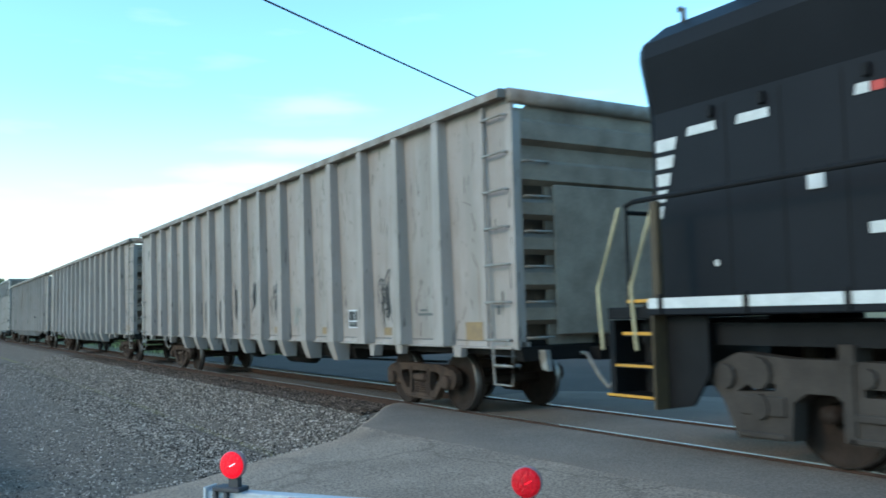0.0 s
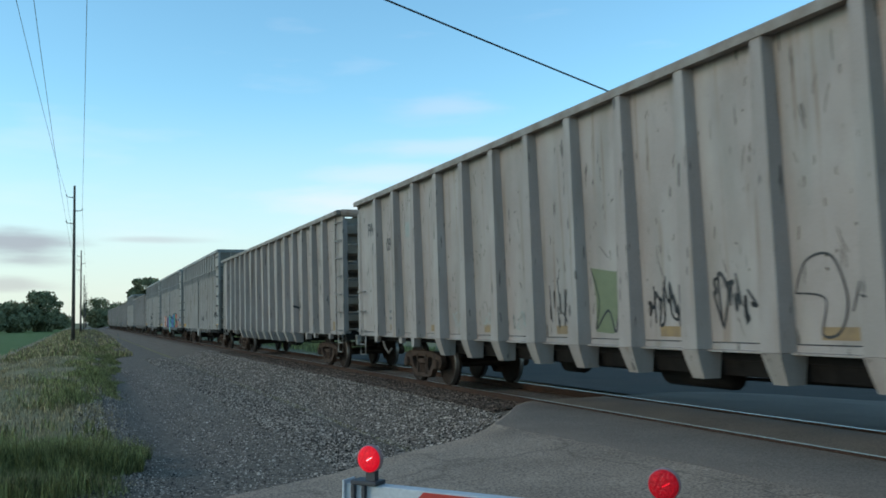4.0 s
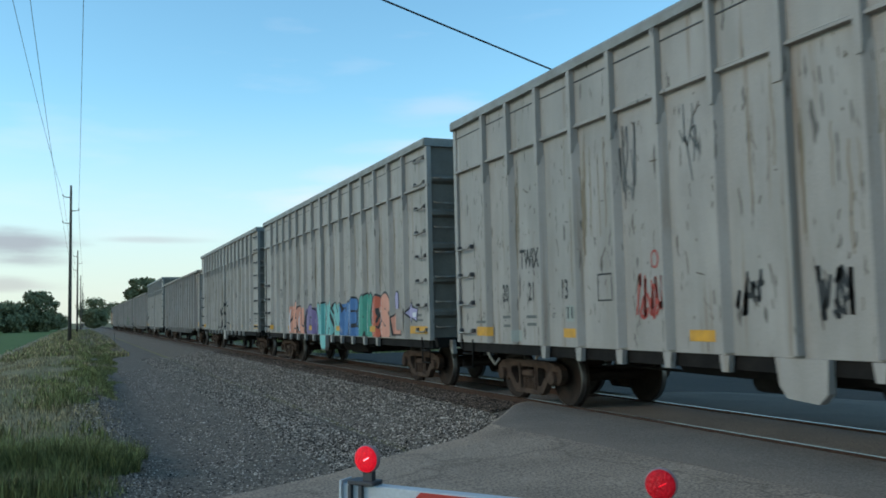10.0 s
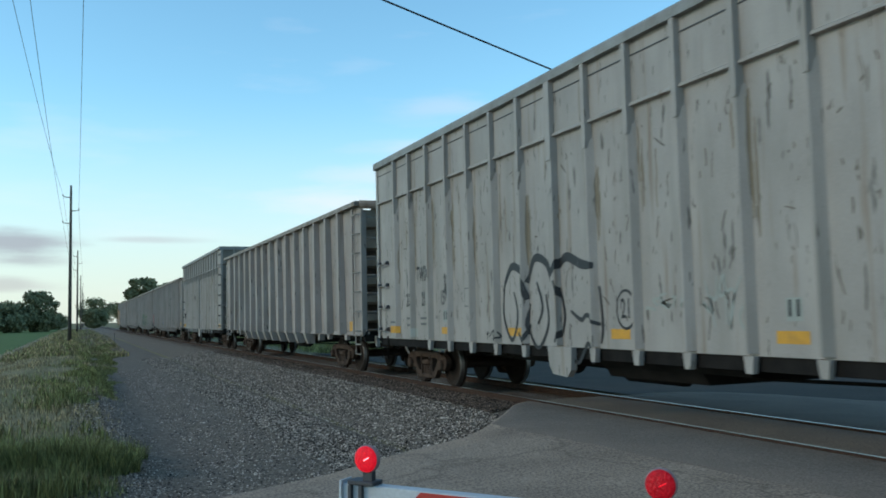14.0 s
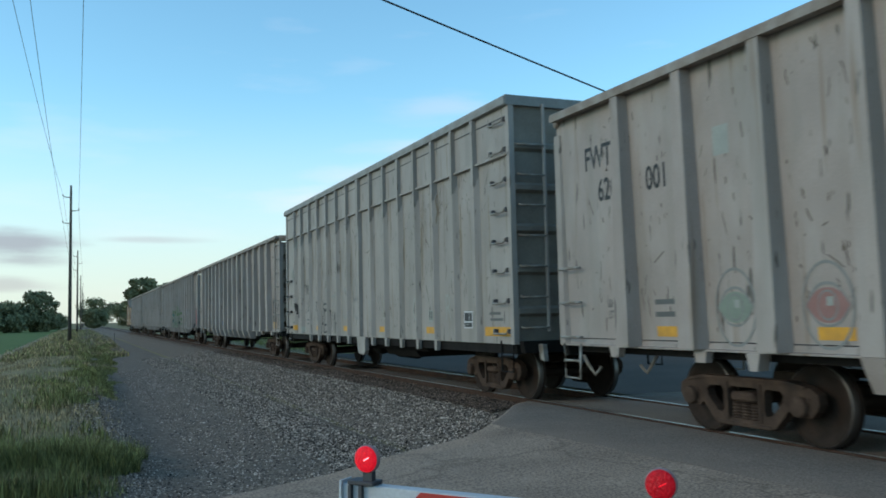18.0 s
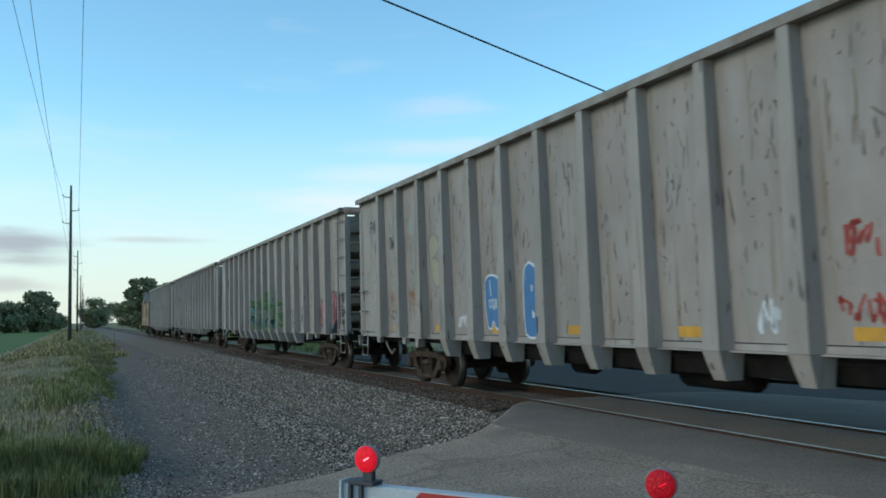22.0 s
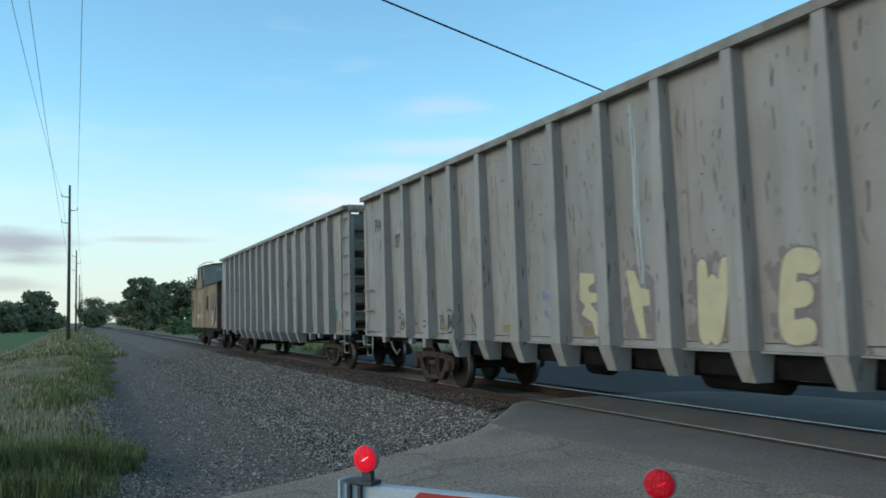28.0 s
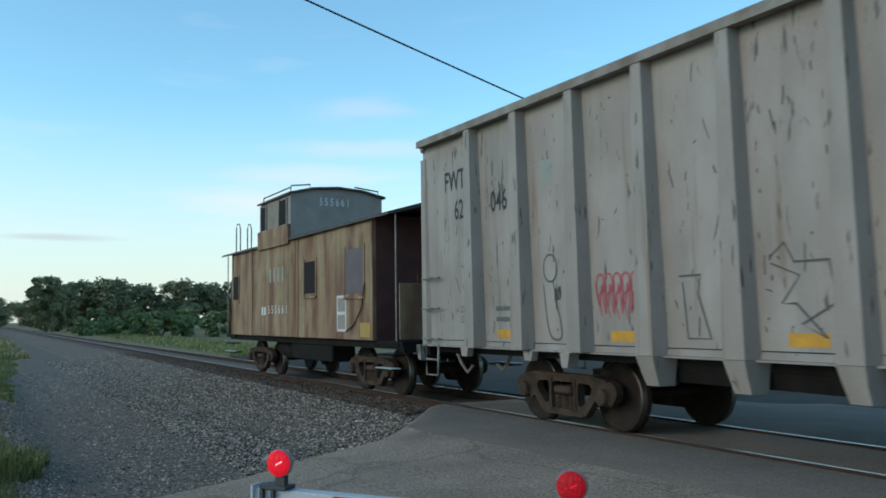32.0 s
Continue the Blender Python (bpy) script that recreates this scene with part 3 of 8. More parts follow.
off_road = lambda x, y: y > road_far_edge(x) + 0.35 + 0.9 * abs(noise.noise((x * 9.1, y * 9.1, 1))) + 0.5 * noise.noise((x * 0.8, y * 0.8, 4))
sheet("gravel_apron", steps(0.2, 4.5, 12), steps(9.0, 40, 50) + [60, 120, 400], lambda x, y: ground_z(x, y) + 0.015 + 0.01 * noise.noise((x * 3, y * 3, 0)) - 0.1 * (x < .3) - 0.25 * (1 - smooth01(-.6, -.2, y - road_far_edge(x))),
      "gravel", "grey gravel ground between the track and the grass verge", "gravel ground")
sheet("road_shoulder", steps(-6, 4.3, 40), steps(0, 1, 8), lambda x, v: ground_z(x, road_far_edge(x) + v) + 0.028, "dust", "pale dusty gravel along the road's edge", "gravel ground")
for v in bpy.data.objects["road_shoulder"].data.vertices:
    v.co.y = road_far_edge(v.co.x) - 0.05 + v.co.y * (1.6 + 0.5 * noise.noise((v.co.x * 0.9, 3, 0)))
    v.co.z += 0.012 * noise.noise((v.co.x * 4, v.co.y * 4, 0)) - 0.03 * smooth01(0.75, 1.0, (v.co.y - road_far_edge(v.co.x)) / 1.25)
stones("ballast_stones", 66000, 3.2, 6.9, 9.4, 50, 0.008, 0.021, "stone_l", "loose grey crushed stones on the ballast shoulder", shoulder_z, 3, off_road)
stones("rusty_stones", 13000, 6.5, 7.38, 13.4, 46, 0.010, 0.024, "rust_bal", "loose rust brown stones along the near rail", lambda x, y: -0.098 - 0.03 * (x < 6.7), 5)
stones("gravel_stones", 44000, -0.1, 4.2, 9.0, 40, 0.006, 0.018, "stone_l", "loose grey gravel stones beside the ballast", lambda x, y: ground_z(x, y) + 0.012, 4, off_road)


# ---- trucks and wheels, shared by all cars ----
def wheelset_mesh(r, name):
    bm = B()
    for sx in (-1, 1):
        prof = [(0.09, 0.66), (0.11, 0.84), (0.13, 0.85), (r * 0.72, 0.79), (r * 0.80, 0.82), (r * 0.97, 0.825), (r, 0.815),
                (r * 1.0, 0.735), (r * 1.055, 0.70), (r * 1.05, 0.685), (r * 0.86, 0.685), (r * 0.7, 0.72), (0.13, 0.69)]
        turned(bm, [(q, sx * a) for q, a in prof], 30)
    turned(bm, [(0.085, -1.02), (0.085, -0.8), (0.075, 0), (0.085, 0.8), (0.085, 1.02)], 12)
    me = mesh_of(bm, name, "wheel", True)
    me.materials.append(M["tread"])
    for p in me.polygons:
        c = p.center
        rad = math.hypot(c.y, c.z)
        if rad > r * 0.965 and abs(c.x) > 0.72:
            p.material_index = 1
    return me


WHEEL_R = 0.457
WHEELSET = wheelset_mesh(WHEEL_R, "wheelset")


def pierced(bm, outer, holes, a, b):
    """A plate across x from a to b with holes through it; outlines in (y, z)."""
    loops = []
    edges = []
    for pts in [outer] + holes:
        vs = [bm.verts.new((a, y, z)) for y, z in pts]
        loops.append(vs)
        edges += [bm.edges.new((vs[i], vs[(i + 1) % len(vs)])) for i in range(len(vs))]
    front = [g for g in bmesh.ops.triangle_fill(bm, use_beauty=True, edges=edges)["geom"] if isinstance(g, bmesh.types.BMFace)]
    got = bmesh.ops.duplicate(bm, geom=front)
    twin = got["vert_map"]
    for v in [g for g in got["geom"] if isinstance(g, bmesh.types.BMVert)]:
        v.co.x = b
    for vs in loops:
        for i in range(len(vs)):
            p, q = vs[i], vs[(i + 1) % len(vs)]
            bm.faces.new((p, q, twin[q], twin[p]))
    return bm


def cast_frame(bm, sx):
    a, b = sorted((sx * 0.94, sx * 1.06))
    half = [(1.13, 0.50), (1.11, 0.60), (1.02, 0.655), (0.74, 0.70), (0.30, 0.715)]
    low = [(0.42, 0.15), (0.50, 0.19), (0.70, 0.40), (0.76, 0.345), (1.00, 0.345), (1.09, 0.42)]
    outer = [(-y, z) for y, z in half] + [(y, z) for y, z in half[::-1]] + [(y, z) for y, z in low[::-1]] + [(-y, z) for y, z in low]
    eye = [(0.33, 0.57), (0.37, 0.61), (0.58, 0.60), (0.63, 0.55), (0.60, 0.47), (0.44, 0.31), (0.36, 0.30), (0.33, 0.36)]
    mid = [(-0.23, 0.24), (0.23, 0.24), (0.25, 0.28), (0.25, 0.57), (0.21, 0.61), (-0.21, 0.61), (-0.25, 0.57), (-0.25, 0.28)]
    pierced(bm, outer, [eye, [(-y, z) for y, z in eye[::-1]], mid], a, b)
    box(bm, a - 0.02, b + 0.02, -0.44, 0.44, 0.155, 0.20, 0.01)               # lower rib
    prism(bm, [(-0.95, 0.645), (-0.70, 0.685), (0.70, 0.685), (0.95, 0.645), (0.95, 0.675), (0.70, 0.722), (-0.70, 0.722), (-0.95, 0.675)], "x", a - 0.025, b + 0.025)
    for q in (-1, 1):
        ra, rb = sorted((q * 0.755, q * 1.03))
        box(bm, a - 0.02, b + 0.02, ra, rb, 0.355, 0.57, 0.03)
        turned(bm, [(0.105, sx * 1.02), (0.115, sx * 1.10), (0.10, sx * 1.135), (0.05, sx * 1.15)], 16, "x", (0, q * 0.89, 0.457))
        box(bm, a - 0.015, b + 0.015, q * 0.27 - 0.022, q * 0.27 + 0.022, 0.22, 0.66)
    for yy in (-0.155, 0.0, 0.155):
        prof = []
        for k in range(6):
            prof += [(0.055, 0.235 + k * 0.035), (0.075, 0.252 + k * 0.035)]
        turned(bm, prof, 10, "z", (sx * 1.0, yy, 0))
    return bm


def truck_master():
    t = thing("truck", "", "")
    part("side_frame", cast_frame(B(), -1), "truck", t)
    part("side_frame", cast_frame(B(), 1), "truck", t)
    bm = box(B(), -1.09, 1.09, -0.20, 0.20, 0.44, 0.55, 0.03)
    box(bm, -0.3, 0.3, -0.3, 0.3, 0.60, 0.74)
    part("bolster", bm, "truck", t)
    for q in (-1, 1):
        bm = box(B(), -0.75, 0.75, q * 0.36 - 0.05, q * 0.36 + 0.05, 0.36, 0.46)
        part("brake_beam", bm, "under", t)
    return t


WHEELS = []      # (wheelset, radius), keyed in motions()


def add_truck(car, y, r=WHEEL_R):
    """One truck under a car: an Empty part with its frames and two turning wheelsets."""
    t = new("truck")
    t.parent = car
    t.matrix_basis = pose(0, y, 0)
    for nm, me in TRUCK_PARTS:
        o = new(nm, me)
        o.parent = t
    for q in (-0.89, 0.89):
        w = new("wheelset", WHEELSET)
        w.parent = t
        w.matrix_basis = pose(0, q, r)
        WHEELS.append((w, q, r))
    return t


_tm = truck_master()
TRUCK_PARTS = [(c.name.split(".")[0], c.data) for c in _tm.children]
for c in list(_tm.children):
    bpy.data.objects.remove(c)
bpy.data.objects.remove(_tm)


# ---- gondola with deep outside posts ----
LF, LT, GAP = 19.13, 14.815, 1.243
HF, HT = 3.44, 3.90
SILL = 0.79
F_RIBS = [1.575 + 1.1415 * k for k in range(15)]
MESH = {}
KY = 1.135            # the vehicles are drawn to a small plan; to_size brings them to their true length and height


def z_f(z):
    return 1.07 + (1.30 if z > SILL else 1.10) * (z - SILL)


def z_t(z):
    return 1.01 + (1.335 if z > 0.75 else 1.10) * (z - 0.75)


def to_size(car, zf, done=set()):
    """Brings a drawn vehicle to its true length and height; trucks keep their size and move along."""
    for o in car.children_recursive:
        loc = o.matrix_basis.translation.copy()
        if o.name.startswith("truck"):
            o.matrix_basis.translation = (loc.x, loc.y * KY, loc.z)
            continue
        if o.parent.name.startswith("truck"):
            continue
        up = abs(loc.z) > 0.2
        m = o.matrix_basis.copy()
        m.translation = (loc.x, loc.y * KY, zf(loc.z) if up else loc.z)
        o.matrix_basis = m
        if o.type == "MESH" and o.data.name not in done:
            done.add(o.data.name)
            for v in o.data.vertices:
                v.co.y *= KY
                v.co.z = v.co.z * 1.29 if up else zf(v.co.z)


def shared(key, fn):
    if key not in MESH:
        MESH[key] = fn()
    return MESH[key]


def child(name, me, parent, at=None, label=""):
    o = new(name, me)
    o.parent = parent
    if at is not None:
        o.matrix_basis = at
    if label:
        o["label"] = label
    return o


FLIP = pose(0, 0, 0, 0, 0, 180)


def f_rib():
    """A tapered hat-section post on the near side, its middle at y = 0."""
    def ring(z, w_out, w_in, x_out):
        return [(-1.43, -w_in / 2, z), (x_out, -w_out / 2, z), (x_out, w_out / 2, z), (-1.43, w_in / 2, z)]
    bm = loft(B(), [ring(SILL - 0.01, 0.25, 0.31, -1.63), ring(2.2, 0.195, 0.25, -1.63), ring(3.345, 0.145, 0.19, -1.63)])
    return mesh_of(bm, "rib", "paint_f")


def f_leg():
    def ring(z, w_out, w_in, x_out, x_in):
        return [(x_in, -w_in / 2, z), (x_out, -w_out / 2, z), (x_out, w_out / 2, z), (x_in, w_in / 2, z)]
    bm = loft(B(), [ring(0.47, 0.185, 0.225, -1.51, -1.30), ring(0.62, 0.215, 0.265, -1.575, -1.30), ring(SILL - 0.014, 0.25, 0.31, -1.63, -1.30)])
    return mesh_of(bm, "leg", "paint_f")


def rod(pts, r, mat, name):
    return mesh_of(tube(B(), pts, r, 7), name, mat, True)


def f_end(bm_sign):
    """Horizontal end channels round a flat middle plate; the wall's outer face is at y = 0."""
    bm = prism(B(), [(-1.42, 2.60), (1.42, 2.60), (1.42, 3.33), (-1.12, 3.33), (-1.2, 3.26), (-1.42, 3.26)], "y", 0.10, 0.14)
    box(bm, -0.90, 1.02, 0.10, 0.14, 0.80, 2.60)
    box(bm, -1.36, 1.36, 0.40, 0.44, 0.80, 2.62)
    return mesh_of(bm, "end_wall", "dark_end")


def build_f(car):
    paint = "paint_f"
    for sgn in (1, -1):
        m = Matrix.Identity(4) if sgn == 1 else Matrix.Translation((0, LF, 0)) @ FLIP
        child("side_sheet", shared("f_sheet", lambda: mesh_of(prism(B(), [(-1.43, SILL + 0.06), (-1.37, SILL + 0.06), (-1.42, HF - 0.03), (-1.48, HF - 0.03)], "y", 0.04, LF - 0.04), "side_sheet", paint)), car, m)
        child("side_sill", shared("f_sill", lambda: mesh_of(prism(B(), [(-1.49, SILL - 0.03), (-1.30, SILL - 0.03), (-1.30, SILL + 0.05), (-1.43, SILL + 0.05), (-1.44, SILL - 0.005), (-1.49, SILL - 0.012)], "y", 0.0, LF), "side_sill", paint)), car, m)
        child("top_rail", shared("f_top", lambda: mesh_of(prism(B(), [(-1.645, HF - 0.10), (-1.46, HF - 0.085), (-1.40, HF - 0.02), (-1.44, HF), (-1.61, HF), (-1.645, HF - 0.02)], "y", 0.10, LF - 0.10), "top_rail", "rail_cap")), car, m, "worn grey top rail")
        rib = shared("f_rib", f_rib)
        for y in F_RIBS:
            child("rib", rib, car, m @ pose(0, y, 0))
        leg = shared("f_leg", f_leg)
        for y in F_RIBS[3:12]:
            child("leg", leg, car, m @ pose(0, y, 0))
        small = shared("f_lug", lambda: mesh_of(prism(B(), [(-0.10, SILL - 0.03), (0.10, SILL - 0.03), (0.07, SILL - 0.15), (-0.07, SILL - 0.15)], "x", -1.52, -1.42), "lug", paint))
        for y in (F_RIBS[0] - 0.3, F_RIBS[1] + 0.1, F_RIBS[-1] + 0.3, F_RIBS[-2] - 0.1):
            child("lug", small, car, m @ pose(0, y, 0))
        jp = shared("f_jack", lambda: mesh_of(prism(B(), [(-0.09, SILL - 0.03), (0.09, SILL - 0.03), (0.05, SILL - 0.2), (-0.05, SILL - 0.2)], "x", -1.56, -1.40), "jacking_pad", paint))
        for y in (F_RIBS[2] - 0.25, F_RIBS[-3] + 0.25):
            child("jacking_pad", jp, car, m @ pose(0, y, 0))
    for sgn in (1, -1):                                    # the two ends
        m = Matrix.Identity(4) if sgn == 1 else Matrix.Translation((0, LF, 0)) @ FLIP
        child("end_wall", shared("f_end", lambda: f_end(1)), car, m, "grimy grey end wall with horizontal channels")
        for j, (z0, z1) in enumerate(((2.92, 3.10), (2.50, 2.68), (2.14, 2.26), (1.78, 1.90), (1.42, 1.54), (1.06, 1.18))):
            child("end_channel", shared("f_chan%d" % j, lambda: mesh_of(prism(B(), [(0.10, z0 - 0.05), (0.0, z0), (0.0, z1), (0.10, z1 + 0.05)], "x", -1.358, 1.358), "end_channel", "dark_end")), car, m)
        child("end_plate", shared("f_plate", lambda: mesh_of(box(B(), -0.85, 1.0, -0.02, 0.0, 0.9, 2.46, 0.01), "end_plate", "dark_end")), car, m)
        child("end_rail", shared("f_erail", lambda: rod([(-1.50, 0.06, HF - 0.07), (1.50, 0.06, HF - 0.07)], 0.085, "rail_cap", "end_rail")), car, m, "rusty round end rail")
        for sx in (-1, 1):
            child("corner_post", shared("f_post%d" % sx, lambda: mesh_of(prism(B(), [(sx * 1.50, 0.0), (sx * 1.50, 0.13), (sx * 1.40, 0.20), (sx * 1.36, 0.20), (sx * 1.36, 0.0)], "z", SILL - 0.02, HF - 0.24), "corner_post", paint)), car, m)
            stile = shared("f_stile%d" % sx, lambda: mesh_of(box(B(), sx * 1.53 - 0.02, sx * 1.53 + 0.02, 0.55, 0.60, SILL, HF - 0.12), "ladder_stile", paint))
            tall = (sgn == 1 and sx == -1) or (sgn == -1 and sx == -1)
            nz_ = 7 if tall else 3
            if tall:
                child("ladder_stile", stile, car, m)
            rung = shared("f_rung%d" % sx, lambda: rod([(sx * 1.48, 0.10, 0), (sx * 1.57, 0.11, 0), (sx * 1.57, 0.54, 0), (sx * 1.50, 0.56, 0)], 0.014, "grab", "rung"))
            for k in range(nz_):
                child("rung", rung, car, m @ pose(0, 0, 0.86 + k * 0.385))
            step = shared("f_step%d" % sx, lambda: step_mesh(sx))
            child("sill_step", step, car, m)
        for k in range(6):
            grab = shared("f_grab", lambda: rod([(-1.34, 0.0, 0), (-1.34, -0.07, 0), (-0.95, -0.07, 0), (-0.95, 0.0, 0)], 0.013, "grab", "end_rung"))
            child("end_rung", grab, car, m @ pose(0, 0, 0.88 + 0.36 * k))
        end_gear(car, m)
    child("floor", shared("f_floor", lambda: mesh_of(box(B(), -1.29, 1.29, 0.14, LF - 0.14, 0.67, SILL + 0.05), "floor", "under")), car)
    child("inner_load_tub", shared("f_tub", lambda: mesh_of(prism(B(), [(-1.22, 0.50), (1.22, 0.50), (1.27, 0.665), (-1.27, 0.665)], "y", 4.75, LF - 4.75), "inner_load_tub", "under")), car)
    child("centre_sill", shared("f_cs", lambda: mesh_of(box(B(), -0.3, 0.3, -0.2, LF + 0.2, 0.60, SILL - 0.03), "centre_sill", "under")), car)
    bm_under(car, LF)
    for y in (2.96, LF - 2.96):
        add_truck(car, y)
    to_size(car, z_f)


def step_mesh(sx, mat="grab"):
    bm = B()
    tube(bm, [(sx * 1.50, 0.10, SILL), (sx * 1.50, 0.12, 0.33), (sx * 1.50, 0.48, 0.33), (sx * 1.50, 0.50, SILL)], 0.02, 6)
    tube(bm, [(sx * 1.50, 0.11, 0.56), (sx * 1.50, 0.49, 0.56)], 0.018, 6)
    return mesh_of(bm, "sill_step", mat, True)


def end_gear(car, m, kind="f"):
    """Coupler, draft gear and brake hose at one end."""
    def coup():
        bm = box(B(), -0.11, 0.11, -0.25, 0.5, 0.66, 0.88, 0.02)
        box(bm, -0.17, 0.17, -0.52, -0.22, 0.63, 0.92, 0.04)
        return mesh_of(bm, "coupler", "under")

    def sill():
        bm = prism(B(), [(-1.42, 0.62), (1.42, 0.62), (1.46, SILL), (-1.46, SILL)], "y", -0.02, 0.12)
        return mesh_of(bm, "end_sill", "under")
    child("coupler", shared(kind + "_coupler", coup), car, m)
    child("end_sill", shared(kind + "_end_sill", sill), car, m)
    child("brake_hose", shared(kind + "_hose", lambda: rod([(-0.45, 0.1, 0.7), (-0.45, -0.12, 0.68), (-0.42, -0.3, 0.42), (-0.36, -0.38, 0.28), (-0.30, -0.46, 0.40)], 0.028, "grab", "brake_hose")), car, m, "pale brake hose")
    child("bracket", shared(kind + "_bracket", lambda: mesh_of(prism(B(), [(-0.06, SILL - 0.04), (0.10, SILL - 0.04), (0.0, 0.52), (-0.10, 0.50)], "x", -1.18, -1.10), "bracket", "grab")), car, m @ pose(0, -0.08, 0))


def bm_under(car, L):
    """Brake cylinder, reservoir and rigging between the trucks."""
    child("air_reservoir", shared("res%d" % int(L), lambda: mesh_of(turned(B(), [(0.05, -0.62), (0.2, -0.55), (0.2, 0.55), (0.05, 0.62)], 14, "y"), "air_reservoir", "under", True)), car, pose(-0.75, L * 0.42, 0.52))
    child("brake_cylinder", shared("cyl%d" % int(L), lambda: mesh_of(turned(B(), [(0.14, -0.3), (0.16, -0.25), (0.16, 0.2), (0.05, 0.3), (0.03, 1.2)], 12, "y"), "brake_cylinder", "under", True)), car, pose(-0.55, L * 0.58, 0.48))
    child("brake_rod", shared("brod%d" % int(L), lambda: rod([(-0.5, 3.0, 0.47), (-0.5, L * 0.4, 0.40), (-0.5, L - 3.2, 0.47)], 0.02, "under", "brake_rod")), car)


# ---- taller gondola with a waist band ----
T_RIBS = [1.197] + [2.052 + 0.895 * k for k in range(13)] + [13.617]
BAND = 3.17


def t_rib(mid=False):
    w = 0.17 if mid else 0.11
    def ring(z, wo, wi, xo, xi=-1.48):
        return [(xi, -wi / 2, z), (xo, -wo / 2, z), (xo, wo / 2, z), (xi, wi / 2, z)]
    lo, li = (0.12, 0.15) if mid else (0.03, 0.17)
    bm = loft(B(), [ring(SILL - 0.02, lo, li, -1.595), ring(BAND - 0.20, lo, li, -1.595)])
    loft(bm, [ring(BAND - 0.30, w - 0.05, w - 0.03, -1.612, -1.49), ring(BAND - 0.22, w - 0.03, w, -1.615, -1.49), ring(HT - 0.1, w - 0.03, w, -1.615, -1.49)])
    return mesh_of(bm, "rib", "paint_t")


